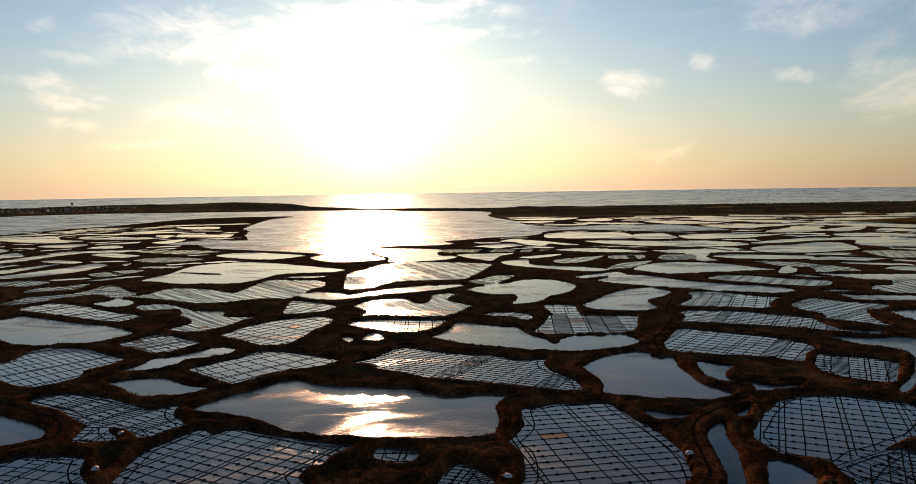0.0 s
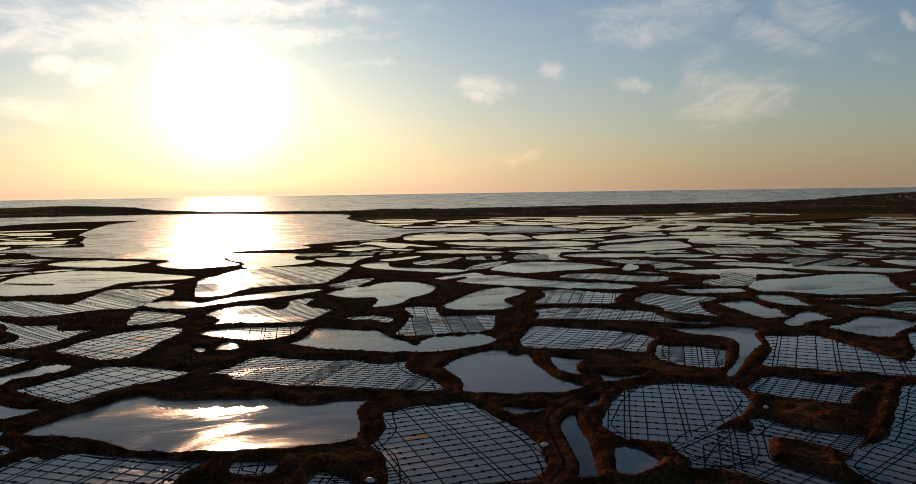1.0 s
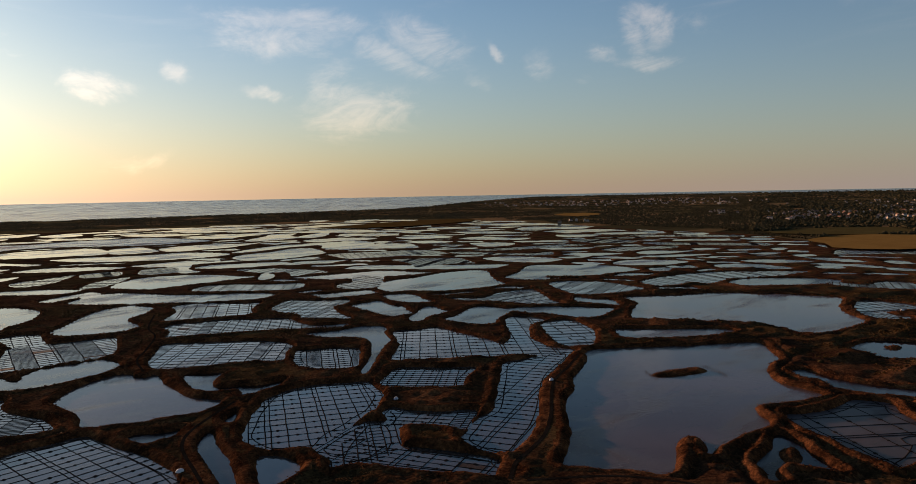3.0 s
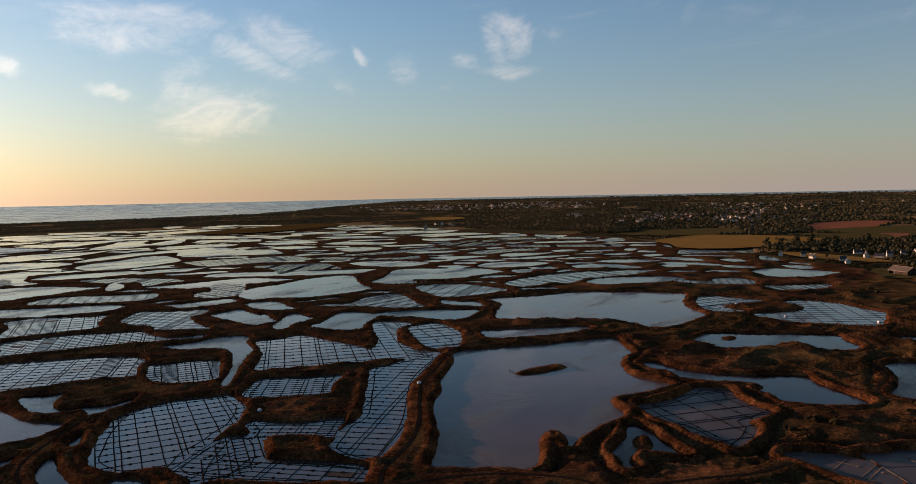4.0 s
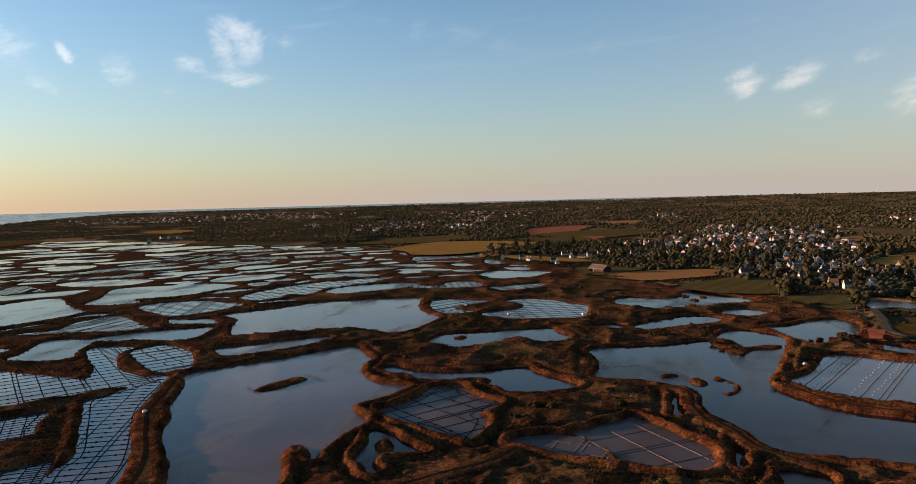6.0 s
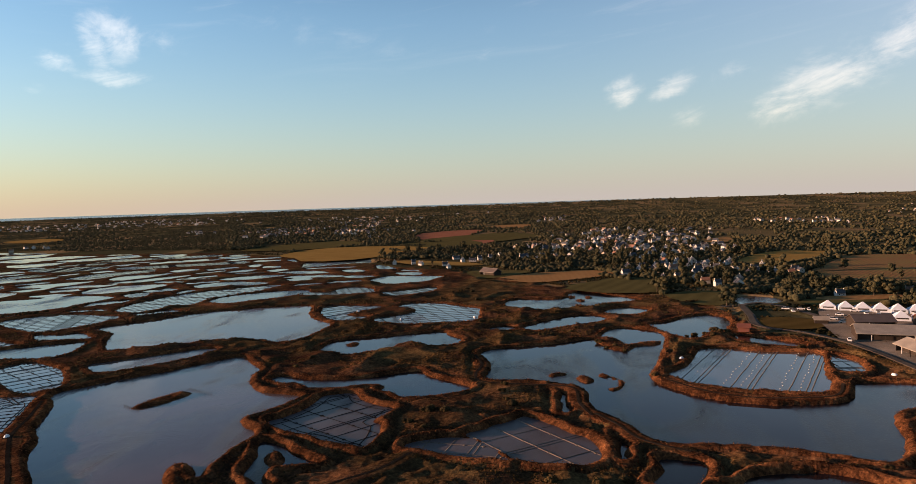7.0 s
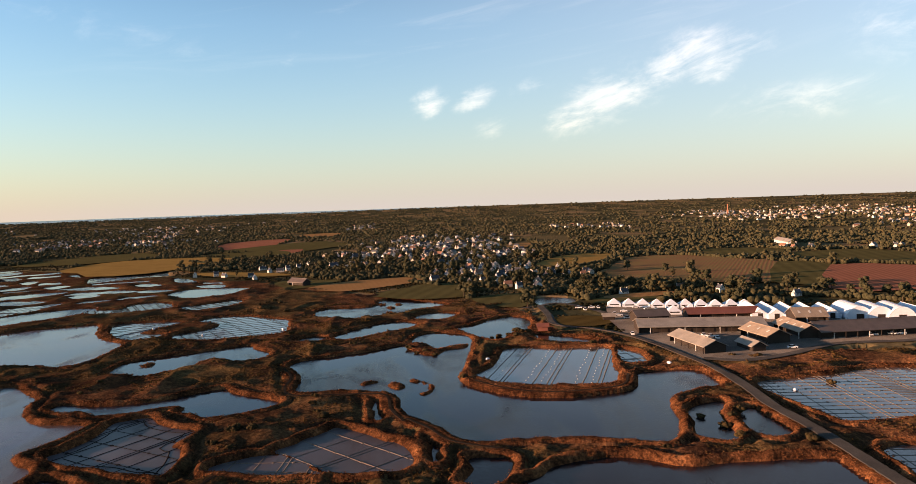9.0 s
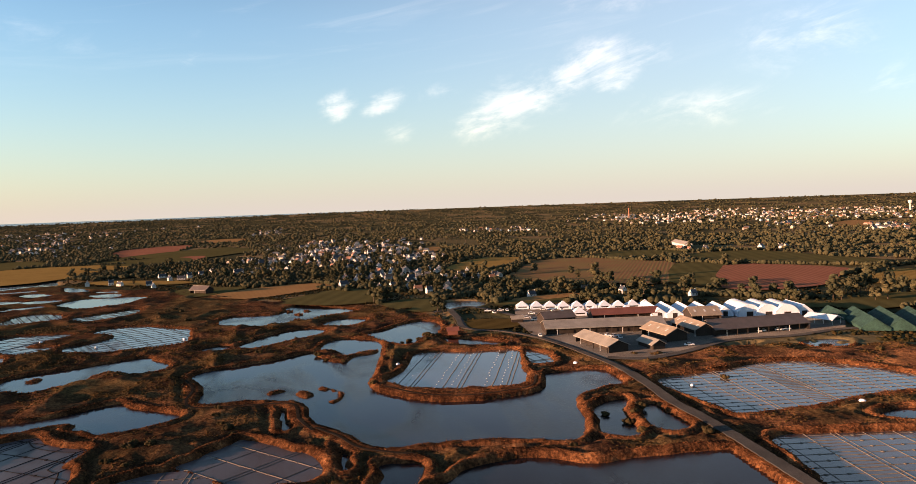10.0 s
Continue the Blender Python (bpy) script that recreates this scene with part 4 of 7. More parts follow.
pool((669, 1044), (702, 1071), (739, 1093), (696, 1037), (659, 1012))
pool((606, 1044), (640, 1054), (660, 1061), (616, 1029))
pool((756, 1085), (778, 1066), (796, 1058), (751, 1022))
saltern((661, 949), (700, 946), (734, 919), (719, 873), (678, 875), (649, 890))
saltern((614, 855), (651, 840), (655, 795), (619, 787), (601, 812))
pool((697, 834), (755, 849), (763, 782), (781, 764), (733, 739), (707, 783))
pool((649, 752), (672, 744), (686, 703), (649, 675), (617, 683), (627, 717))
pool((463, 712), (490, 715), (513, 694), (507, 655), (502, 624), (486, 637), (469, 663), (454, 683))
saltern((433, 632), (454, 624), (472, 610), (493, 590), (477, 554), (464, 530), (452, 541), (426, 551), (403, 546), (423, 581), grid=(-57, 6.4, -138, 33.2))
saltern((535, 656), (555, 644), (563, 604), (583, 570), (615, 569), (581, 537), (557, 562), (537, 595), (524, 627), grid=(-62, 8.9, -136, 22.1))
pool((508, 567), (535, 566), (552, 540), (557, 511), (548, 491), (514, 487), (501, 506), (496, 533))
pool((858, 780), (879, 756), (902, 726), (830, 702), (821, 740))
saltern((772, 675), (809, 673), (822, 629), (800, 582), (757, 590), (747, 622), grid=(-73, 10.9, -141, 71.1))
pool((641, 612), (673, 598), (693, 567), (661, 559), (635, 582))
saltern((668, 538), (720, 542), (746, 524), (772, 506), (742, 486), (699, 500), (662, 507), grid=(-26, 10.8, -150, 35.8))
pool((669, 487), (694, 488), (711, 466), (725, 450), (692, 446), (657, 454), (651, 470))
pool((556, 433), (585, 440), (604, 425), (615, 396), (604, 382), (574, 383), (550, 400), (543, 416))
pool((597, 534), (620, 533), (636, 512), (652, 491), (614, 486), (591, 509))
pool((626, 459), (654, 444), (682, 431), (697, 410), (656, 415), (627, 433))
pool((997, 659), (1017, 643), (1024, 613), (973, 593), (966, 621))
pool((945, 515), (965, 495), (957, 472), (911, 468), (918, 495))
pool((568, 517), (587, 504), (603, 498), (578, 489), (561, 498))
pool((601, 353), (624, 340), (628, 316), (616, 286), (598, 295), (593, 323), (582, 335))
pool((534, 378), (550, 377), (550, 364), (527, 354), (519, 358))
pool((647, 282), (659, 268), (640, 255), (627, 267))
saltern((531, 465), (547, 455), (545, 432), (524, 436))
pool((746, 467), (768, 459), (762, 439), (728, 443))
pool((721, 385), (749, 381), (755, 365), (722, 363))
pool((798, 398), (817, 399), (812, 386), (777, 379))
pool((651, 355), (678, 341), (686, 318), (687, 299), (662, 307), (640, 329))
pool((875, 381), (889, 371), (883, 356), (844, 352))
pool((737, 345), (756, 336), (742, 323), (719, 327))
islet((435.2, 407.3), (452.0, 388.9), (475, 376), (469.4, 369.4), (442.7, 381.0), (427.7, 395.9))
islet((283.5, 15.0), (286.0, 11.6), (285.7, 7.9), (282.9, 8.3), (281.3, 11.4), (279.7, 14.1))
islet((283.6, -4.0), (285.3, -6.6), (283.1, -9.0), (279.5, -8.2), (279.7, -5.5))
islet((280.3, -8.9), (281.1, -10.3), (278.2, -11.4), (275.7, -9.9))
islet((263.8, -7.7), (265.2, -10.3), (270.2, -11.9), (275.5, -11.5), (277.2, -12.9), (271.8, -13.7), (265.8, -12.8), (261.1, -10.6), (260.5, -8.2))
pool((266.8, 12.9), (264.4, 9.5), (255.5, 7.4), (246.2, 7.5), (240.8, 5.2), (232.3, 5.4), (233.1, 7.8), (242.8, 7.8), (246.2, 8.9), (255.3, 8.5), (260.1, 10.2))
pool((214.5, -8.2), (211.4, -10.6), (204.1, -11.7), (198.8, -10.4), (191.1, -10.6), (190.8, -8.9), (199.0, -8.7), (204.1, -9.9), (208.2, -8.6))
islet((295.6, -230.9), (295.6, -234.4), (291.4, -233.5), (289.0, -228.5))
islet((285.1, -227.2), (286.0, -232.2), (281.2, -233.2), (279.5, -226.9))
islet((287.6, -239.1), (288.6, -243.8), (284.2, -243.7), (282.2, -237.7))
islet((507.4, 14.1), (515.1, 11.1), (504.6, 7.3), (497.3, 10.7))
islet((490.3, 7.1), (497.5, 4.0), (487.8, 0.9), (480.9, 3.9))
islet((505.2, 1.6), (513.1, -1.2), (502.8, -4.4), (495.4, -1.1))
islet((466.7, 7.6), (473.3, 4.6), (464.5, 1.6), (458.2, 4.5))

lane("road", 4.4, (456.1, -91.8), (418.7, -89.5), (383.1, -86.7), (366.8, -102.0), (343.9, -113.8), (317.8, -119.4), (295.9, -121.9), (271.0, -124.1), (241.7, -122.0), (219.0, -118.9), (201.0, -118.8), (184.0, -117.9), (168.7, -116.6), (155.5, -115.4), (143.8, -114.2))
lane("road", 4.5, (287.7, -126.5), (280.5, -141.8), (287.9, -165.2), (301.9, -194.3), (300.6, -227.5), (306.4, -261.5), (296.5, -292.1))
lane("road", 4.0, (415.2, -122.9), (444.4, -116.1), (463.9, -105.3), (456.1, -91.8), (448.6, -78.9))
lane("track", 3.0, (-164.6, 234.0), (-153.4, 234.7), (-146.9, 230.5), (-135.3, 223.8), (-124.6, 216.3), (-118.6, 208.4), (-115.9, 200.6), (-118.7, 195.5), (-124.6, 189.5), (-129.9, 183.3))
lane("track", 2.6, (-144.1, 277.8), (-139.2, 287.0), (-136.3, 299.1), (-140.1, 308.1), (-150.0, 318.0))
lane("track", 2.6, (52.6, 156.9), (59.3, 166.6), (61.7, 177.8), (63.7, 190.6), (66.2, 200.1), (71.7, 209.4), (82.8, 220.5), (94.0, 230.2))
lane("track", 3.0, (116.8, 120.8), (125.2, 127.4), (132.5, 130.5), (146.5, 137.3), (161.2, 148.6), (175.2, 161.4), (192.4, 175.7), (207.6, 183.5), (229.0, 195.8))
lane("track", 2.6, (119.4, 117.7), (135.8, 106.1), (144.1, 94.5), (148.0, 83.6), (145.7, 76.0))
lane("track", 2.6, (140.6, 82.5), (151.3, 72.7), (166.5, 61.2), (176.5, 52.8), (189.1, 47.5))
lane("track", 2.6, (83.8, 295.7), (87.8, 318.9), (97.3, 338.4), (110.4, 368.5), (115.2, 395.3), (130.9, 436.9))
lane("track", 2.6, (272.9, -29.4), (258.1, -40.5), (250.7, -54.1), (251.2, -69.4), (255.5, -81.9), (270.5, -88.7))
lane("track", 2.6, (229.1, -2.5), (217.9, -9.2), (205.1, -15.1), (196.2, -27.2))
lane("track", 2.6, (311.3, 48.3), (294.6, 43.2), (277.1, 43.1), (265.8, 38.1), (263.0, 19.2), (259.6, 5.1), (240.5, 2.5), (226.4, -1.6))


def lattice(x, y, size, seed):
    """Smooth value noise in -1..1."""
    u, v = x / size, y / size
    i, j = np.floor(u).astype(np.int64), np.floor(v).astype(np.int64)
    fu, fv = u - i, v - j
    fu, fv = fu * fu * (3 - 2 * fu), fv * fv * (3 - 2 * fv)

    def rnd(a, b):
        h = (a * 374761393 + b * 668265263 + seed * 974711) & 0x7FFFFFFF
        h = ((h ^ (h >> 13)) * 1274126177) & 0x7FFFFFFF
        return ((h ^ (h >> 16)) & 0xFFFF) / 32767.5 - 1

    return (rnd(i, j) * (1 - fu) + rnd(i + 1, j) * fu) * (1 - fv) + (rnd(i, j + 1) * (1 - fu) + rnd(i + 1, j + 1) * fu) * fv


def depth_in(x, y, outline):
    """Signed distance to an outline: minus inside."""
    best, odd = np.full(x.shape, 1e9), np.zeros(x.shape, bool)
    nxt = np.roll(outline, -1, 0)
    for (ax, ay), (bx, by) in zip(outline, nxt):
        dx, dy = bx - ax, by - ay
        k = np.clip(((x - ax) * dx + (y - ay) * dy) / (dx * dx + dy * dy + 1e-9), 0, 1)
        best = np.minimum(best, (x - ax - k * dx) ** 2 + (y - ay - k * dy) ** 2)
        if ay != by:
            odd ^= ((ay > y) != (by > y)) & (x < ax + (y - ay) / (by - ay) * dx)
    return np.where(odd, -1, 1) * np.sqrt(best)


def shore(x, y, outlines, reach):
    """Signed distance to the nearest of the outlines, known up to reach."""
    out = np.full(x.shape, reach)
    for o in outlines:
        (x0, y0), (x1, y1) = o.min(0) - reach, o.max(0) + reach
        near = np.nonzero((x > x0) & (x < x1) & (y > y0) & (y < y1))[0]
        if len(near):
            out[near] = np.minimum(out[near], depth_in(x[near], y[near], o))
    return out


def rise(r):
    """The land and the sea lift gently towards the horizon."""
    return 48 * np.maximum(0, (r - 2500) / 2450) ** 2


COAST = [(-200.0, 4940), (-96.0, 4940), (-86.0, 4760), (-70.0, 4680), (-52.0, 4640), (-45.7, 4600), (-43.9, 4371), (-40.8, 3998), (-37.8, 3486), (-34.5, 3192), (-32.6, 3130), (-26.7, 2964), (-18.7, 2827), (-10.0, 2730), (-5.4, 2815), (-3.1, 2636), (3.9, 2729), (7.6, 2833), (11.6, 3199), (13.0, 3653), (15.2, 3897), (17.3, 4059), (21.4, 3967), (25.4, 3967), (29.1, 3896), (32.5, 3836), (36.6, 3975), (60.0, 4000)]   # yaw of the outer coast and how far off it is
coast_yaw, coast_r = np.array(COAST)[:, 0], np.array(COAST)[:, 1]


def coast(yaw):
    return np.interp(yaw, coast_yaw, coast_r)


# far marsh: basins that fill the land between those of the plan, the large ones first
dice = random.Random(5)


def far_basins(yaw0, yaw1, r0, r1, count):
    made = []
    taken = [(o.min(0), o.max(0), o) for o in POOLS + [s[0] for s in SALTERNS] + BAYS]
    for k in range(count):
        yaw, r = dice.uniform(yaw0, yaw1), math.exp(dice.uniform(math.log(r0), math.log(r1)))
        c = np.array(heading(yaw).xy) * r
        if r > marsh_edge(yaw) - 20:
            continue
        grade = (1.25, 0.8, 0.5, 0.34)[k * 4 // count] * (0.75 + r / 2200)
        long, short, turn = dice.uniform(30, 58) * grade, dice.uniform(15, 34) * grade, radians(yaw + dice.gauss(0, 22))
        e = np.array([(-1, -1), (-0.3, -1), (0.4, -1), (1, -1), (1, 0), (1, 1), (0.3, 1), (-0.4, 1), (-1, 1), (-1, 0)])
        e = e * (long, short) * np.array([[dice.uniform(0.8, 1.1), dice.uniform(0.75, 1.15)] for _ in e]) + np.array([short * 0.6 * dice.uniform(-1, 1), 0]) * e[:, 1:]
        e = e @ np.array([[math.cos(turn), math.sin(turn)], [-math.sin(turn), math.cos(turn)]]) + c
        cut_ = [0, 1, 3, 4, 5, 7, 8, 9] if dice.random() < 0.5 else [0, 2, 3, 5, 6, 8]
        e = e[cut_]
        nxt, pre = np.roll(e, -1, 0), np.roll(e, 1, 0)
        o = np.stack([e * 0.86 + pre * 0.14, e * 0.86 + nxt * 0.14], 1).reshape(-1, 2)
        gap = 2.2 + r * 0.0008
        lo, hi = o.min(0) - gap, o.max(0) + gap
        if any((lo < b).all() and (hi > a).all() and (depth_in(o[:, 0], o[:, 1], q) < gap).any() or (lo < a).all() and (hi > b).all() and (depth_in(q[:, 0], q[:, 1], o) < gap).any() for a, b, q in taken):
            continue
        taken.append((o.min(0), o.max(0), o))
        if r < 1250 and grade > 0.7 and dice.random() < 0.4:
            SALTERNS.append((o, (math.degrees(turn) + dice.uniform(-15, 15), dice.uniform(7, 9), 0, dice.uniform(9, 12))))
        else:
            made.append(o)
    return made


MARSH = [(-230.0, 330), (-150.0, 330), (-134.6, 375), (-132.2, 372), (-126.7, 361), (-120.7, 340), (-118.6, 326), (-111.9, 324), (-107.4, 366), (-102.7, 387), (-100.9, 434), (-98.1, 484), (-93.5, 522), (-88.2, 560), (-84.7, 604), (-80.6, 692), (-74.8, 785), (-70.5, 910), (-69.5, 904), (-66.0, 1023), (-61.4, 1180), (-52.1, 1340), (-43.0, 1750), (-34.5, 1950), (-32.6, 1900), (-26.7, 1850), (-18.8, 1800), (-10.0, 1780), (-3.6, 1768), (8.5, 2489), (35.7, 2976), (60.0, 3000), (230.0, 330)]   # yaw, how far the marsh reaches


def marsh_edge(yaw):
    return float(np.interp(yaw, [m[0] for m in MARSH], [m[1] for m in MARSH]))


FAR = far_basins(-20, -60, 430, 2400, 9000) + far_basins(-60, -79, 640, 2400, 2500) + far_basins(38, 10, 400, 1700, 3000) + far_basins(-2, -32, 800, 2300, 2500)
POOLS += FAR

fan = np.concatenate([np.arange(-146.0, 42.01, 0.25), np.arange(46.0, 213.0, 4.0)])
steps = [25.0, 70.0, 110.0, 140.0, 158.0]
while steps[-1] < 2600:
    steps.append(steps[-1] * 1.0056)
while steps[-1] < 4900:
    steps.append(steps[-1] * 1.02)
R, A = np.meshgrid(np.array(steps), np.radians(fan), indexing="ij")
gx, gy = (-np.sin(A) * R).ravel(), (np.cos(A) * R).ravel()
gr, gyaw = R.ravel(), np.degrees(A).ravel()
rag = lattice(gx, gy, 2.6, 1) * 0.5 + lattice(gx, gy, 6.0, 2) * 0.5
wet = shore(gx, gy, POOLS + [s[0] for s in SALTERNS] + BAYS, 14.0)
if ISLETS:
    on_islet = shore(gx, gy, ISLETS, 14.0) < 0.5
    wet = np.maximum(wet, -shore(gx, gy, ISLETS, 14.0))
wet = wet + rag * np.clip(gr / 600, 0.6, 1.0)
bank = np.clip(wet / 1.7, -0.5, 1.0)
gz = np.where(bank < 0, bank * 1.6, 1.05 * bank * (2 - bank))
gz += 0.75 * np.exp(-((wet - 2.3) / 1.25) ** 2) * (1 + 0.6 * rag)
gz = np.where(gz > 0, gz * np.clip(1.2 - gr / 800, 0.35, 1.0), gz)   # the older far banks have sunk
gz = np.where(on_islet & (gz > 0), gz * 0.5, gz)
edge_r = np.interp(gyaw, [m[0] for m in MARSH], [m[1] for m in MARSH])
inland = gr > edge_r
scrub = np.clip((wet - 1.2) / 3, 0, 1) * np.where(inland, 0.0, 1.0)
gz += scrub * (0.28 * lattice(gx, gy, 1.9, 3) + 0.55 * lattice(gx, gy, 5.0, 4) + 0.75 * lattice(gx, gy, 14.0, 5) + 0.25) * np.clip(1.3 - gr / 520, 0.2, 1.0)
worn = np.full(gx.shape, 99.0)
for kind, wide, line in LANES:
    for a, b in zip(line, line[1:]):
        lo, hi = np.minimum(a, b) - wide * 2, np.maximum(a, b) + wide * 2
        near = np.nonzero((gx > lo[0]) & (gx < hi[0]) & (gy > lo[1]) & (gy < hi[1]))[0]
        if len(near):
            d = b - a
            k = np.clip(((gx[near] - a[0]) * d[0] + (gy[near] - a[1]) * d[1]) / (d @ d + 1e-9), 0, 1)
            worn[near] = np.minimum(worn[near], np.hypot(gx[near] - a[0] - k * d[0], gy[near] - a[1] - k * d[1]) - wide / 2)
gz = np.where(worn < 2.5, np.maximum(gz, 1.3) * np.clip(worn / 2.5, 0, 1) + 1.4 * (1 - np.clip(worn / 2.5, 0, 1)), gz)
gz += rise(gr)
# old dikes and a scrubby mound on the flats before the village
dikes = np.clip(1 - np.abs(lattice(gx + 9 * lattice(gx, gy, 40.0, 75), gy, 27.0, 71)), 0, 1) ** 5 + 0.55 * np.clip(1 - np.abs(lattice(gx, gy, 12.0, 72)), 0, 1) ** 4
flat_land = np.clip((wet - 3.0) / 2.5, 0, 1) * np.clip((gr - 230) / 80, 0, 1) * np.clip((900 - gr) / 200, 0, 1) * (gyaw < -55) * ~inland * np.clip((worn - 1) / 2, 0, 1)
gz += flat_land * 1.5 * dikes
# a hollow between the twin crests of the wider banks
gz -= 0.9 * np.exp(-((wet - 4.9) / 1.05) ** 2) * (gyaw < -58) * (gr < 430) * ~inland * np.clip((worn - 0.5) / 2, 0, 1)
gz += 2.4 * np.exp(-((gx - 361) / 4.5) ** 2 - ((gy + 62) / 7.5) ** 2)
out_at_sea = gr > coast(gyaw)
gz = np.where(out_at_sea & (gyaw < 100), rise(gr) - 1.5, gz)

nr, na = R.shape
i = np.arange(nr * na).reshape(nr, na)
quads = np.stack([i[:-1], np.roll(i, -1, 1)[:-1], np.roll(i, -1, 1)[1:], i[1:]], -1).reshape(-1, 4)[:, ::-1]
me = bpy.data.meshes.new("ground")
me.vertices.add(nr * na + 1)
me.vertices.foreach_set("co", np.concatenate([np.stack([gx, gy, gz], 1), [[0, 0, 1.0]]]).astype(np.float32).ravel())
cap = np.stack([np.roll(i[0], -1), i[0], np.full(na, nr * na)], 1)[:, ::-1]
loops = np.concatenate([quads.ravel(), cap.ravel()])
me.loops.add(len(loops))
me.loops.foreach_set("vertex_index", loops.astype(np.int32))
me.polygons.add(len(quads) + len(cap))
starts = np.concatenate([np.arange(len(quads)) * 4, len(quads) * 4 + np.arange(len(cap)) * 3])
me.polygons.foreach_set("loop_start", starts.astype(np.int32))
dry = (gr > edge_r)[quads[:, 0]]
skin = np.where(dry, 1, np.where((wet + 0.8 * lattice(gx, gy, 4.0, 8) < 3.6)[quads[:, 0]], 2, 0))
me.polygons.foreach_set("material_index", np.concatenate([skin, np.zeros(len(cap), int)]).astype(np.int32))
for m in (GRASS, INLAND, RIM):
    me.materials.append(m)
me.update()
me.validate()
me.shade_smooth()
ground = tagged(new("ground", me), "brown salt marsh with grassy earth banks running inland", "ground", kind="structure")


def sheet(name, outline, z, mat, grow=0.8):
    """A level sheet that fills an outline, a little wider so that it runs under the banks."""
    o = np.array(outline)
    t = np.roll(o, -1, 0) - np.roll(o, 1, 0)
    area = np.sum(o[:, 0] * np.roll(o[:, 1], -1) - np.roll(o[:, 0], -1) * o[:, 1])
    nrm = np.stack([t[:, 1], -t[:, 0]], 1) * (1 if area > 0 else -1)
    nrm /= np.linalg.norm(nrm, axis=1, keepdims=True) + 1e-9
    o = o + nrm * grow
    if area < 0:
        o = o[::-1]
    verts = [(x, y, z) for x, y in o]
    tris = tessellate_polygon([[Vector(v) for v in verts]])
    me = mesh_from(name, verts, [t for t in tris if len(set(t)) == 3], mat)
    bm = bmesh.new()
    bm.from_mesh(me)
    for f in bm.faces:
        if f.normal.z < 0:
            f.normal_flip()
    bm.to_mesh(me)
    bm.free()
    return me


for o in POOLS:
    z = dice.uniform(-0.03, 0.03) + float(rise(np.hypot(*o.mean(0))))
    silty = np.hypot(*(o.mean(0) - (215, 140))) < 40 or dice.random() < 0.2
    tagged(new("water", sheet("water", o, z, SILT if silty else POOL)), "still dark water of a marsh pool between earth banks", "pool", "pools of the marsh", "structure")


def draped(name, o, mat, lift):
    """A sheet over the gently lifting far ground, cut into rings."""
    me = sheet(name, o, 0.0, mat, 2.0)
    bm = bmesh.new()
    bm.from_mesh(me)
    bmesh.ops.subdivide_edges(bm, edges=[e for e in bm.edges if e.calc_length() > 150], cuts=3, use_grid_fill=True)
    bmesh.ops.triangulate(bm, faces=bm.faces)
    for v in bm.verts:
        v.co.z = lift + float(rise(np.hypot(v.co.x, v.co.y)))
    bm.to_mesh(me)
    bm.free()
    return me


for o in BAYS:
    tagged(new("water", draped("water", o, TIDE, 0.05)), "wide shallow tidal bay shining under the low sun", "bay", kind="structure")

cols = np.arange(-96.0, 60.01, 0.5)
rings = np.linspace(0, 1, 14)
verts, faces = [], []
for a in cols:
    inner = min(4900.0, coast(a) - 12)
    for k in rings:
        r = inner + (4960 - inner) * k
        h = heading(a)
        verts.append((h.x * r, h.y * r, float(rise(r)) + 0.1))
m = len(rings)
for a in range(len(cols) - 1):
    for k in range(m - 1):
        faces.append((a * m + k, a * m + k + 1, (a + 1) * m + k + 1, (a + 1) * m + k))
tagged(new("water", mesh_from("water", verts, faces, SEA)), "open sea reaching to the hazy horizon", "sea", kind="structure")


# ---- salt pans ----
def inside_spans(outline, p, d):
    """Where the line p + s d lies inside an outline."""
    o, q = np.array(outline), np.roll(outline, -1, 0)
    nrm = np.array([-d[1], d[0]])
    a, b = (o - p) @ nrm, (q - p) @ nrm
    cut = np.nonzero((a > 0) != (b > 0))[0]
    s = sorted(float(((o[k] + (q[k] - o[k]) * (a[k] / (a[k] - b[k]))) - p) @ d) for k in cut)
    return list(zip(s[::2], s[1::2]))


def ridge_mesh(length, wide, knobs, mat):
    """A low clay ridge along x with rounded work platforms on it."""
    n = max(2, int(length / 6))
    verts, faces = [], []
    for k in range(n + 1):
        x = length * k / n
        s = dice.uniform(-0.12, 0.12)
        h = 0.11 + dice.uniform(-0.03, 0.03)
        w2 = wide * dice.uniform(0.85, 1.15) / 2
        verts += [(x, s - w2 - 0.2, -0.12), (x, s - w2 * 0.25, h), (x, s + w2 * 0.25, h), (x, s + w2 + 0.2, -0.12)]
        if k:
            b = 4 * k
            faces += [(b - 4 + j, b + j, b + j + 1, b - 3 + j) for j in range(3)]
    for x in knobs:
        c, r = len(verts), dice.uniform(0.4, 0.62)
        for k in range(7):
            a = k * math.tau / 7
            verts.append((x + math.cos(a) * r * 1.3, math.sin(a) * r * 1.3, -0.12))
        for k in range(7):
            a = k * math.tau / 7
            verts.append((x + math.cos(a) * r * 0.8, math.sin(a) * r * 0.8, 0.16))
        faces += [(c + k, c + (k + 1) % 7, c + 7 + (k + 1) % 7, c + 7 + k) for k in range(7)] + [tuple(c + 7 + k for k in range(7))]
    return mesh_from("ridge", verts, faces, mat)


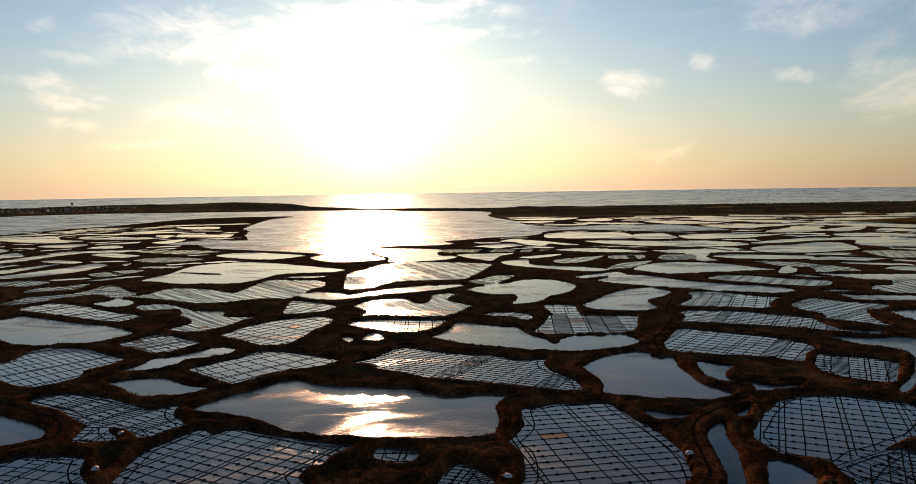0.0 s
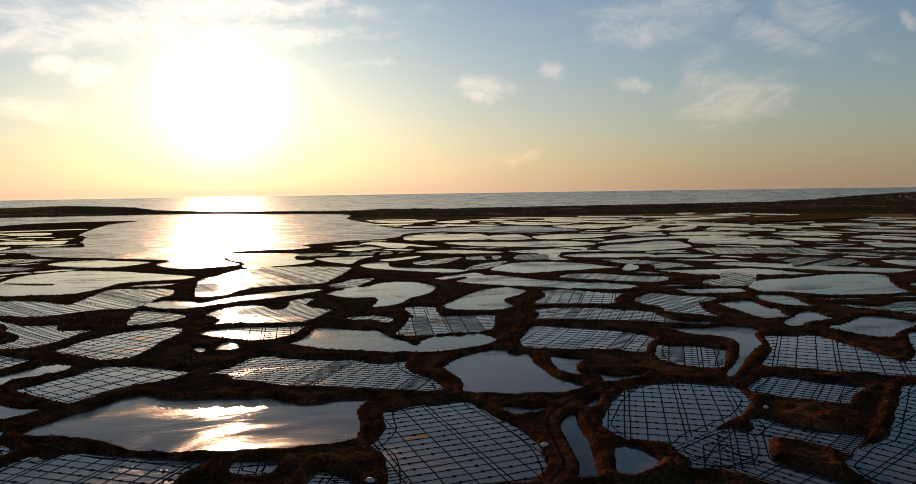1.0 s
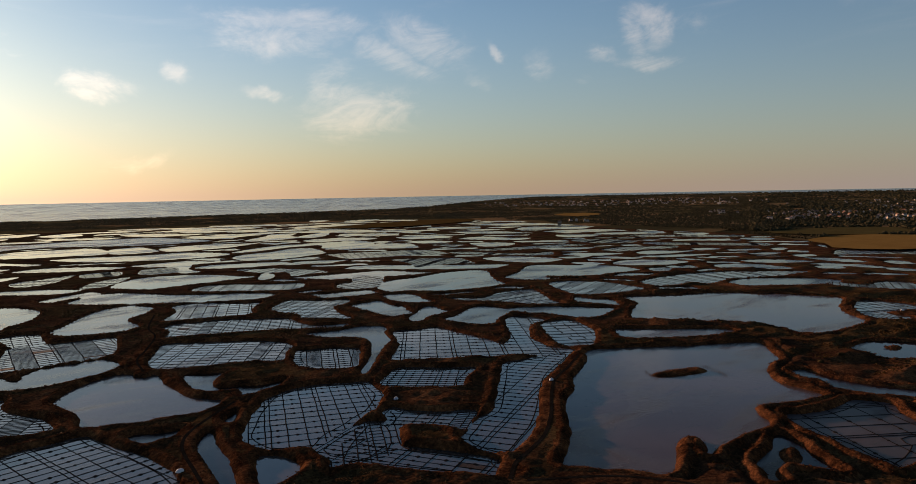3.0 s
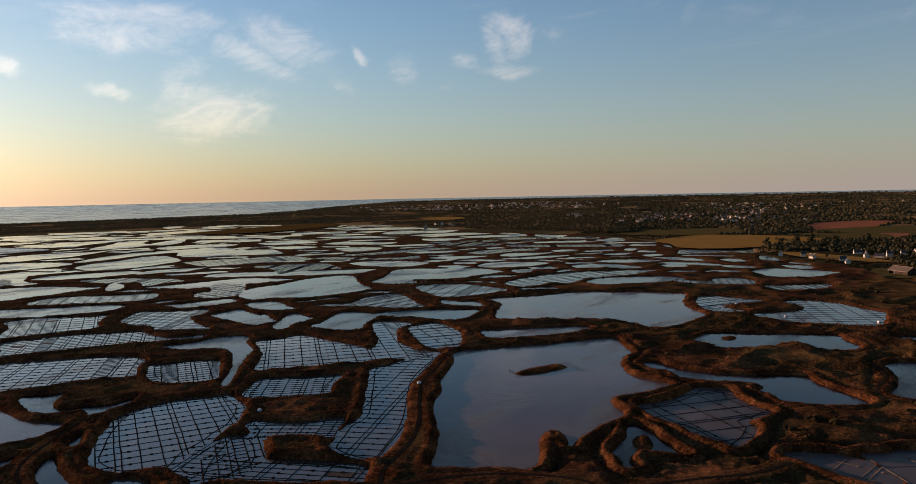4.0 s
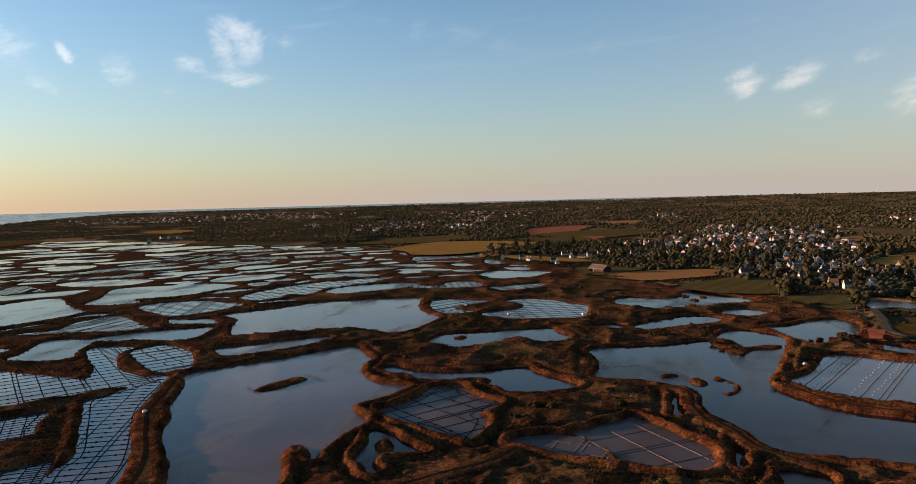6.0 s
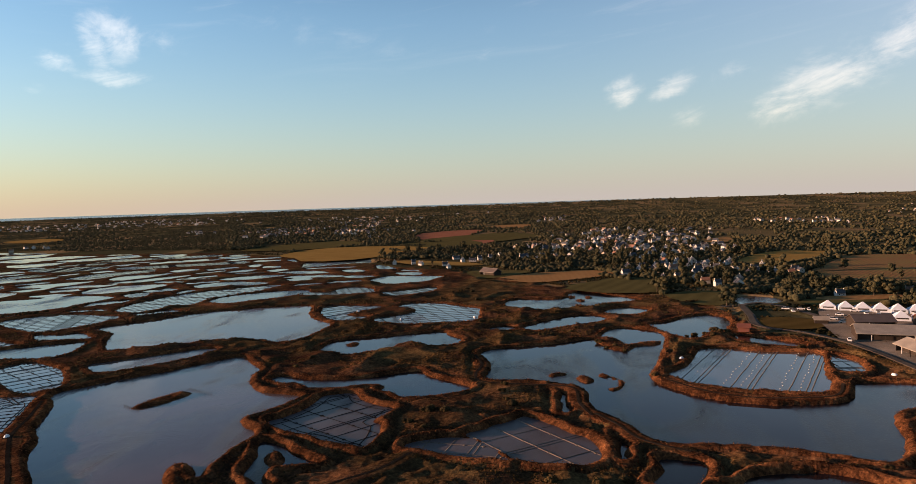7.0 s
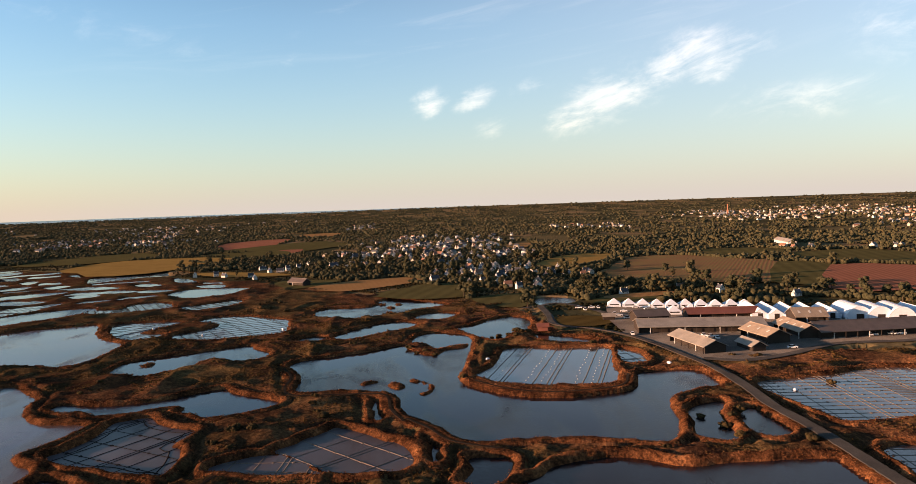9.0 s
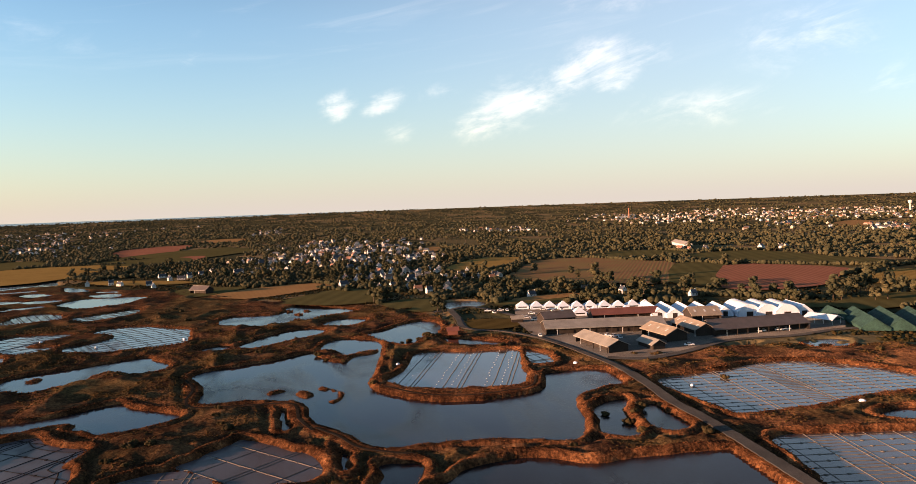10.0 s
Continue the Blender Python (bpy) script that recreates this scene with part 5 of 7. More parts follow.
def border_ridge(outline, inset, z, parent, mat):
    """A low clay ridge that follows the bank and parts the outer channel from the pans."""
    o = np.array(outline)
    t = np.roll(o, -1, 0) - np.roll(o, 1, 0)
    area = np.sum(o[:, 0] * np.roll(o[:, 1], -1) - np.roll(o[:, 0], -1) * o[:, 1])
    nrm = np.stack([-t[:, 1], t[:, 0]], 1) * (1 if area > 0 else -1)
    nrm /= np.linalg.norm(nrm, axis=1, keepdims=True) + 1e-9
    c = o + nrm * inset
    good = depth_in(c[:, 0], c[:, 1], o) < -inset * 0.9
    verts, faces = [], []
    for k in range(len(c)):
        w2 = dice.uniform(0.12, 0.22)
        for d, h in ((-w2 - 0.2, -0.12), (-w2 * 0.4, 0.11), (w2 * 0.4, 0.11), (w2 + 0.2, -0.12)):
            q = c[k] + nrm[k] * d
            verts.append((q[0], q[1], z + h))
        if good[k] and good[(k + 1) % len(c)]:
            b, e = 4 * k, 4 * ((k + 1) % len(c))
            faces += [(b + j, e + j, e + j + 1, b + 1 + j) for j in range(3)]
    if faces:
        piece("border_ridge", mesh_from("border_ridge", verts, faces, mat), parent)


SALT = mottled("raw_salt", (0.3, 0.29, 0.28), (0.42, 0.41, 0.4), (0.5, 0.5, 0.5), scale=1.0, fine=6.0, relief=0.03)
bm = bmesh.new()
bmesh.ops.create_cone(bm, segments=9, radius1=0.34, radius2=0.06, depth=0.28, cap_ends=True, matrix=Matrix.Translation((0, 0, 0.05)))
HEAP = bpy.data.meshes.new("salt_heap")
bm.to_mesh(HEAP)
bm.free()
HEAP.materials.append(SALT)

MUD = mottled("drained_mud", (0.03, 0.025, 0.024), (0.05, 0.042, 0.039), (0.078, 0.066, 0.06), scale=0.12, fine=1.6, rough=0.6, relief=0.04, spec=0.05)
for outline, grid in SALTERNS:
    drained = []
    centre = outline.mean(0)
    z = dice.uniform(-0.02, 0.02) + float(rise(np.hypot(*centre)))
    emptied = 180 < centre[0] < 240 and 0 < centre[1] < 95
    field = tagged(new("water", sheet("water", outline, z, SLUDGE if emptied else BRINE)), "shallow salt pans divided by low clay ridges", "salt pan", "salt pans of the marsh", "structure")
    if not grid:
        continue
    turn, sa, tb, sb = grid
    sa, sb = [g / round(g / 9) if g > 13 else g for g in (sa, sb)]
    off = np.hypot(*centre)
    salted = 250 < centre[0] < 340 and -90 < centre[1] < -20
    along, over = [np.array([math.cos(radians(a)), math.sin(radians(a))]) for a in (turn + 90, turn)]
    reach = np.abs((outline - centre) @ over).max()
    wide = 0.34 if off < 300 else 0.45 if off < 500 else 0.7
    lines = list(range(-int(reach / sa) - 1, int(reach / sa) + 2))
    # sunlit or backlit copy of the clay colour, by where the pan lies
    clay = LIT_CLAY if centre[0] > 150 and centre[1] < 60 else BACKLIT_CLAY
    even, start = sb * dice.choice([0.5, 0.6, 0.75]), dice.uniform(0, sb)
    if emptied:
        even *= 1.9
    joined = []
    if off < 330 and clay is BACKLIT_CLAY:
        border_ridge(outline, dice.uniform(2.2, 3.2), z, field, clay)
    for k in lines:
        # the long ridges, some of them in pairs with a feeder channel between
        for sh in ((-0.8, 0.8) if k % 3 == 0 else () if salted and k % 3 == 1 else (0.0,)):
            p = centre + over * (k * sa + 0.4 * sa + sh)
            for s0, s1 in inside_spans(outline, p, along):
                if s1 - s0 > 3:
                    a = p + along * s0
                    piece("ridge", ridge_mesh(s1 - s0, wide, [], clay), field, pose(a[0], a[1], z, 0, 0, turn + 90))
        # the short ridges of this strip, each with a work platform at its middle
        p = centre + over * (k * sa + 0.4 * sa)
        # most strips keep one beat across the pans, some are cut closer, some left open
        step = even * dice.choice([1.0, 1.0, 1.0, 1.0, 0.5, 1.0])
        phase = start if step >= even else start + dice.uniform(0, step)
        deep = np.abs((outline - centre) @ along).max()
        for j in range(-int(deep / step) - 1, int(deep / step) + 2):
            a = p + along * (j * step + phase)
            if off < 700 and not salted and dice.random() < 0.007 * (1.5 + lattice(a[:1], a[1:], 30.0, 17)[0]):
                four = np.array([a + over * u + along * v for u, v in ((0.2, 0.15), (sa - 0.2, 0.15), (sa - 0.2, step - 0.15), (0.2, step - 0.15))])
                if (depth_in(four[:, 0], four[:, 1], outline) < -0.3).all():
                    drained.append(four)
            for s0, s1 in inside_spans(outline, a, over):
                s0, s1 = max(s0, 0.0), min(s1, sa)
                if s1 - s0 > 2.0:
                    q = a + over * s0
                    knobs = [(s1 - s0) / 2] if off < 420 and (salted or step == even and dice.random() < 0.85) else []
                    if salted:
                        pass
                    elif off < 265:
                        piece("ridge", ridge_mesh(s1 - s0, 0.3, knobs, clay), field, pose(q[0], q[1], z, 0, 0, turn))
                    else:
                        joined.append((ridge_mesh(s1 - s0, 0.32 if off < 500 else 0.6, knobs, clay), pose(q[0], q[1], z, 0, 0, turn)))
                    if salted and k % 3:
                        c = a + over * ((s0 + s1) / 2 + dice.uniform(-0.5, 0.5))
                        piece("salt_heap", HEAP, field, pose(c[0], c[1], z + 0.06, 0, 0, dice.uniform(0, 360)))
    if joined:
        bm = bmesh.new()
        for me, m in joined:
            me.transform(m)
            bm.from_mesh(me)
            bpy.data.meshes.remove(me)
        tagged(part("cross_ridges", bm, clay, field), kind="stuff")
    if drained:
        verts = [(x, y, z + 0.03) for four in drained for x, y in four]
        bed = piece("drained_pans", mesh_from("drained_pans", verts, [(4 * k, 4 * k + 1, 4 * k + 2, 4 * k + 3) for k in range(len(drained))], MUD), field)
        tagged(bed, kind="stuff")

# ---- roads, tracks and fields ----
ASPHALT = mottled("asphalt", (0.026, 0.024, 0.022), (0.042, 0.039, 0.036), (0.068, 0.062, 0.056), scale=0.1, fine=3.0, relief=0.02)
GRAVEL = mottled("gravel_yard", (0.06, 0.052, 0.046), (0.11, 0.096, 0.083), (0.18, 0.155, 0.13), scale=0.06, fine=2.0, relief=0.04)
DIRT = mottled("dirt_track", (0.016, 0.012, 0.009), (0.026, 0.020, 0.015), (0.045, 0.035, 0.027), scale=0.2, fine=2.0, relief=0.05, spec=0.0)


def crop(name, low, high, gap, turn, depth, ridged=0.4):
    """A field of rows."""
    m, n, s, p = material(name, 0.88, spec=0.0)
    rows = n.add("ShaderNodeMapping", {"Vector": p, "Rotation": (0, 0, radians(turn)), "Scale": (gap, 60.0, 1.0)}, vector_type="TEXTURE").outputs[0]
    x = n.add("ShaderNodeSeparateXYZ", {0: rows}).outputs[0]
    patch, grain = n.noise(p, 0.03, 5.0, 0.6), n.noise(p, 0.9, 5.0, 0.7)
    x = n.math("ADD", x, n.math("MULTIPLY", n.noise(p, 0.05), 0.6))
    wave = n.math("ABSOLUTE", n.math("SUBTRACT", n.math("FRACT", x), 0.5))
    f = n.math("ADD", n.math("MULTIPLY_ADD", wave, ridged, 0.24 - 0.25 * ridged), n.math("MULTIPLY", n.math("ADD", patch, grain), 0.42))
    colour(n, s, n.ramp(f, (0.46, low), (0.92, high)))
    bump(n, s, f, 0.7, depth)
    return m


CROPS = {
    "straw": (crop("straw_field", (0.20, 0.12, 0.035), (0.36, 0.23, 0.075), 9.0, 25, 0.1), "mown golden straw field"),
    "stubble": (crop("stubble_field", (0.24, 0.125, 0.05), (0.36, 0.21, 0.09), 5.0, 60, 0.1), "orange-brown stubble field"),
    "meadow": (crop("meadow", (0.066, 0.058, 0.024), (0.13, 0.11, 0.044), 12.0, 70, 0.15), "green grass meadow"),
    "vines": (crop("vine_rows", (0.24, 0.105, 0.062), (0.18, 0.17, 0.062), 3.6, 60, 0.4, 0.5), "field of green rows on red soil"),
    "ploughed": (crop("ploughed_soil", (0.22, 0.088, 0.052), (0.34, 0.145, 0.09), 5.0, 72, 0.3, 0.6), "ploughed red-brown field"),
    "rough": (crop("rough_pasture", (0.055, 0.038, 0.014), (0.13, 0.085, 0.028), 14.0, 35, 0.2), "rough golden-brown pasture behind the marsh"),
    "yard": (GRAVEL, "worn gravel and asphalt yard round the sheds"),
}
FIELDS = []


def field(kind, *points):
    o = rounded(points, 2) if kind != "yard" else np.array(points)
    FIELDS.append((kind, o))


field("straw", (946, 421), (1061, 414), (1104, 363), (1115, 252), (1002, 265), (922, 258), (872, 317), (896, 382))
field("stubble", (1088, 301), (1111, 268), (1074, 241), (999, 230), (989, 265))
field("meadow", (1064, 541), (1174, 533), (1262, 492), (1293, 436), (1152, 370), (1076, 419), (1047, 476))
field("rough", (632, 1328), (729, 1334), (846, 1232), (1125, 1303), (1219, 1434), (1045, 1454), (812, 1375))
field("stubble", (621, 74), (653, 51), (671, 21), (677, -5), (651, -22), (625, -9), (601, 19), (586.5, 45.6))
field("meadow", (554.1, 17.8), (590.0, -8.6), (616, -33), (583.7, -59.7), (544.4, -57.8), (520.4, -48.9), (517.3, -15.5), (536.0, 9.0))
field("straw", (744, -147), (824, -181), (876, -223), (859, -260), (765, -224), (696, -186), (699, -159))
field("vines", (591, -163), (693, -212), (790, -267), (798, -324), (721, -360), (676, -373), (529, -287), (541.1, -249.3), (567, -204))
field("meadow", (675, -375), (632, -401), (492.6, -309.6), (503.9, -297.6), (528, -289))
field("ploughed", (626, -399), (599, -449), (536, -470), (514, -431), (464, -382), (452.7, -329.2), (475.4, -302.5))
field("meadow", (749, -428), (780, -473), (774, -540), (658, -542), (602, -555), (571, -520), (599, -480), (662, -428))
field("ploughed", (1386, 332), (1536, 352), (1646, 295), (1640, 235), (1413, 233), (1305, 253), (1270, 287))
field("meadow", (1150, 202), (1310, 197), (1409, 160), (1447, 132), (1319, 81), (1241, 114), (1156, 157))
field("straw", (956, 394), (1019, 339), (1122, 281), (1041, 228), (955, 239), (849, 283), (836, 345))
field("straw", (814, 221), (816, 193), (778, 129), (748, 108), (750, 151), (775, 194))
field("meadow", (802, -333), (873, -395), (842, -461), (786, -438), (764, -381))
field("stubble", (1078, -156), (1172, -208), (1098, -209), (1038, -184))
field("rough", (407.4, -94.0), (407.0, -109.8), (394.6, -122.0), (378.7, -110.3), (377.9, -98.5), (387.9, -89.5))
field("meadow", (468.5, -126.6), (484.8, -152.3), (476.4, -175.3), (460.7, -186.3), (457.1, -168.2), (453.6, -138.4))
field("stubble", (1378, -1151), (1438, -1264), (1322, -1206), (1189, -1058), (1227, -1038))
field("straw", (480, -426), (514, -485), (512, -506), (471, -482), (459, -453), (449, -408))
field("yard", (441.9, -132.9), (439.3, -161.6), (413.7, -213.8), (379.4, -283.6), (331.5, -279.4), (307.5, -259.1), (303.1, -229.4), (302.9, -191.9), (287.9, -165.2), (281.5, -142.4), (287.7, -126.5), (317.3, -120.6), (346.9, -114.8), (393.4, -119.9))
field("meadow", (504.9, -53.5), (521.2, -74.6), (518.5, -93.6), (480.7, -89.5), (454.4, -78.1), (469.9, -63.2))
field("meadow", (682, 113), (685, 73), (673, 52), (633, 73), (621, 90))
field("stubble", (485.6, -144.0), (500.5, -184.3), (489.4, -198.0), (479.3, -176.4), (476.1, -149.6))
field("meadow", (404.0, -256.4), (400.1, -299.1), (381.2, -313.4), (370.5, -296.5), (384.6, -267.6))
field("meadow", (377.3, -310.1), (396.5, -360.6), (396.8, -391.4), (378.1, -395.6), (356.6, -351.6), (354.2, -314.2))
field("ploughed", (1133, 240), (1204, 203), (1214, 156), (1122, 159), (1085, 198))
field("meadow", (1238, 299), (1387, 244), (1490, 143), (1323, 135), (1219, 214))
field("stubble", (1837, 261), (1948, 188), (1870, 133), (1704, 164))
field("straw", (1576, 1444), (1707, 1442), (1624, 1306), (1471, 1264))
field("meadow", (1142, 310), (1190, 256), (1218, 201), (1105, 158), (1044, 218))

for lift, (kind, o) in enumerate(FIELDS):
    mat, text = CROPS[kind]
    tagged(new("pavement" if kind == "yard" else "ground", draped("field", o, mat, 1.62 + 0.006 * lift)), text, "field" if kind != "yard" else "yard", kind="structure")


def ribbon(line, wide, z, mat):
    t = np.gradient(line, axis=0)
    t /= np.linalg.norm(t, axis=1, keepdims=True) + 1e-9
    nrm = np.stack([-t[:, 1], t[:, 0]], 1)
    verts, faces = [], []
    for k, (p, q) in enumerate(zip(line, nrm)):
        w2 = wide / 2 * dice.uniform(0.92, 1.08)
        for s, h in ((-1, -0.1), (-0.9, 0.05), (0.9, 0.05), (1, -0.1)):
            verts.append((p[0] + q[0] * w2 * s, p[1] + q[1] * w2 * s, z + h))
        if k:
            b = 4 * k
            faces += [(b - 4 + j, b + j, b + j + 1, b - 3 + j)[::-1] for j in range(3)]
    return mesh_from("lane", verts, faces, mat)


for k, (kind, wide, line) in enumerate(LANES):
    if kind == "road":
        tagged(new("road", ribbon(line, wide, 1.78 + 0.01 * k, ASPHALT)), "narrow grey asphalt road along the marsh", "road", kind="structure")
    else:
        tagged(new("road", ribbon(line, wide * 0.42, 1.38 + 0.004 * k, DIRT)), "worn earth track along a bank", "track", kind="structure")

# ---- buildings ----
def plain(name, tone, rough=0.7, metal=0.0, vary=0.25, fine=1.5, relief=0.02):
    return mottled(name, tuple(c * (1 - vary) for c in tone), tone, tuple(min(0.9, c * (1 + vary)) for c in tone), scale=0.25, fine=fine, rough=rough, relief=relief)


def sheeted(name, tone, rough=0.55):
    """Weathered roof sheets."""
    m, n, s, p = material(name, rough, spec=0.4)
    patch, grain = n.noise(p, 0.25, 4.0), n.noise(p, 3.0, 4.0)
    f = n.math("ADD", n.math("MULTIPLY", patch, 0.6), n.math("MULTIPLY", grain, 0.4))
    colour(n, s, n.ramp(f, (0.35, tuple(c * 0.72 for c in tone)), (0.65, tuple(c * 1.18 for c in tone))))
    bump(n, s, grain, 0.4, 0.05)
    return m


TIN = sheeted("tin_sheets", (0.25, 0.22, 0.185))
TAN = sheeted("tan_sheets", (0.27, 0.21, 0.155))
BROWN = sheeted("brown_sheets", (0.10, 0.078, 0.068))
RUST = sheeted("rust_sheets", (0.17, 0.06, 0.04))
SLATE = sheeted("slate", (0.055, 0.058, 0.068), rough=0.45)
TILE = sheeted("clay_tiles", (0.22, 0.11, 0.07))
TIMBER = plain("dark_timber", (0.032, 0.025, 0.021))
FABRIC = plain("white_fabric", (0.57, 0.62, 0.69), rough=0.6, vary=0.06)
NET = plain("green_netting", (0.026, 0.058, 0.048), rough=0.8, vary=0.5)
PLASTER = plain("white_plaster", (0.47, 0.45, 0.42), vary=0.22)
STONE = plain("grey_stone", (0.34, 0.30, 0.25), vary=0.3)
GLASS = plain("dark_panes", (0.02, 0.022, 0.025), rough=0.1, vary=0.1)
STEEL = plain("pale_steel", (0.45, 0.44, 0.42), rough=0.5)
RED = plain("red_brick", (0.32, 0.13, 0.08))
SKINS = {"tin": TIN, "tan": TAN, "brown": BROWN, "rust": RUST, "fabric": FABRIC, "net": NET, "timber": TIMBER, "white": PLASTER}
BUILT = []   # plan places and their half sizes, kept clear of trees


def box(bm, x0, y0, z0, x1, y1, z1):
    v = [bm.verts.new(c) for c in ((x0, y0, z0), (x1, y0, z0), (x1, y1, z0), (x0, y1, z0), (x0, y0, z1), (x1, y0, z1), (x1, y1, z1), (x0, y1, z1))]
    for f in ((3, 2, 1, 0), (4, 5, 6, 7), (0, 1, 5, 4), (1, 2, 6, 5), (2, 3, 7, 6), (3, 0, 4, 7)):
        bm.faces.new([v[k] for k in f])


def boxed(name, parent, mat, *sizes, label=""):
    bm = bmesh.new()
    box(bm, *sizes)
    return part(name, bm, mat, parent, label)


def shell(bm, profile, x0, x1):
    """A solid with the cross-section profile (y, z), run along x."""
    a = [bm.verts.new((x0, y, z)) for y, z in profile]
    b = [bm.verts.new((x1, y, z)) for y, z in profile]
    n = len(profile)
    for k in range(n):
        bm.faces.new((a[k], b[k], b[(k + 1) % n], a[(k + 1) % n]))
    bm.faces.new(a[::-1])
    bm.faces.new(b)
    bmesh.ops.recalc_face_normals(bm, faces=bm.faces)


def roof_profile(depth, eave, ridge, over, arch=False, thick=0.25):
    if arch:
        n = 9
        top = [(depth * k / n, eave + (ridge - eave) * math.sin(math.pi * k / n) ** 0.8) for k in range(n + 1)]
    else:
        drop = (ridge - eave) / (depth / 2) * over
        top = [(-over, eave - drop), (depth / 2, ridge), (depth + over, eave - drop)]
    return [(y, z + thick) for y, z in top] + [(y, z) for y, z in reversed(top)]


HALL_WORDS = {
    "shed": ("storage_shed", "long low timber storage shed with a pitched sheet roof", "shed"),
    "hut": ("small_hut", "small timber hut with a pitched roof by the yard", "hut"),
    "canopy": ("white_canopy", "low open canopy with a pitched white roof", "canopy"),
    "green": ("netted_salt_heap", "long heap under green netting on bare ground", "covered heap"),
    "tent": ("storage_tent", "long white fabric storage tent with a pitched roof", "tent"),
    "arch": ("arched_tent", "tall white fabric tent with an arched roof", "tent"),
    "barn": ("barn", "white barn with a pitched sheet roof by the woods", "barn"),
}


def hall(kind, x, y, turn, length, depth, eave, ridge, roof_skin, wall_skin):
    """A long building: its front runs along x from the given corner, its depth goes back from it."""
    name, words, cat = HALL_WORDS[kind]
    top = tagged(new(name), words, cat, {"tent": "white storage tents", "arch": "arched tents", "green": "netted heaps", "shed": "sheds of the yard"}.get(kind, ""))
    top.matrix_world = pose(x, y, 1.7, 0, 0, turn)
    c = pose(x, y, 0, 0, 0, turn) @ Vector((length / 2, depth / 2, 0))
    BUILT.append((c.x, c.y, max(length, depth) * 0.5 + 3))
    wall, roof = SKINS[wall_skin], SKINS[roof_skin]
    arch = kind == "arch"
    t = 0.2
    if kind == "canopy":
        for px in np.linspace(0.3, length - 0.3, 4):
            for py in (0.3, depth - 0.3):
                boxed("post", top, STEEL, px - 0.1, py - 0.1, -0.2, px + 0.1, py + 0.1, eave)
    else:
        inset = 2.4 if kind == "shed" else 0.0
        boxed("front_wall", top, wall, 0.3, inset, -0.3, length - 0.3, inset + t, eave)
        boxed("back_wall", top, wall, 0, depth - t, -0.3, length, depth, eave)
        prof = [(0.2, -0.3), (depth - 0.2, -0.3), (depth - 0.2, eave)]
        if arch:
            prof += [(depth * k / 9, eave + (ridge - eave) * math.sin(math.pi * k / 9) ** 0.8) for k in range(8, 0, -1)]
        else:
            prof += [(depth / 2, ridge - 0.05)]
        prof += [(0.2, eave)]
        for a in (0.05, length - 0.25):
            bm = bmesh.new()
            shell(bm, prof, a, a + 0.2)
            part("gable_wall", bm, wall, top)
    over = 0.0 if kind in ("tent", "arch", "green") else 0.9
    bm = bmesh.new()
    shell(bm, roof_profile(depth, eave, ridge, over, arch), -over * 0.6, length + over * 0.6)
    roof_ob = part("roof", bm, roof, top)
    if kind == "shed":
        n = max(3, int(length / 5.5))
        for k in range(n):
            px = length * (k + 0.5) / n
            if k % 2:
                boxed("door", top, TIMBER, px - 1.6, 2.34, -0.2, px + 1.6, 2.42, eave * 0.78, label="dark sliding door")
            boxed("post", top, STEEL if k % 3 == 0 else TIMBER, px + length / n / 2 - 0.13, -0.75, -0.3, px + length / n / 2 + 0.13, -0.5, eave - 0.55)
        slope = (ridge - eave) / (depth / 2)
        for k in range(n if roof_skin == "tan" else 0):
            px = length * (k + 0.5) / n
            bm = bmesh.new()
            ya, yb = depth * 0.16, depth * 0.3
            v = [bm.verts.new((px + a, b, eave + slope * b + 0.29 + h)) for h in (0, 0.06) for a, b in ((-0.5, ya), (0.5, ya), (0.5, yb), (-0.5, yb))]
            for f in ((4, 5, 6, 7), (0, 1, 5, 4), (1, 2, 6, 5), (2, 3, 7, 6), (3, 0, 4, 7)):
                bm.faces.new([v[j] for j in f])
            part("skylight", bm, STEEL, roof_ob, "pale translucent roof panel")
        bm = bmesh.new()
        box(bm, -0.3, depth / 2 - 0.3, ridge + 0.2, length + 0.3, depth / 2 + 0.3, ridge + 0.36)
        part("ridge_cap", bm, roof, roof_ob)
    if kind in ("tent", "arch"):
        boxed("door", top, TIMBER, length - 0.03, depth * 0.36, -0.2, length + 0.04, depth * 0.64, 2.9, label="dark doorway in the gable")
        for k in range(1, int(length / 5)):
            bm = bmesh.new()
            shell(bm, [(y, z + 0.05) for y, z in roof_profile(depth, eave, ridge, 0.0, arch, 0.26)], k * 5 - 0.08, k * 5 + 0.08)
            part("rib", bm, FABRIC, roof_ob)
    return top


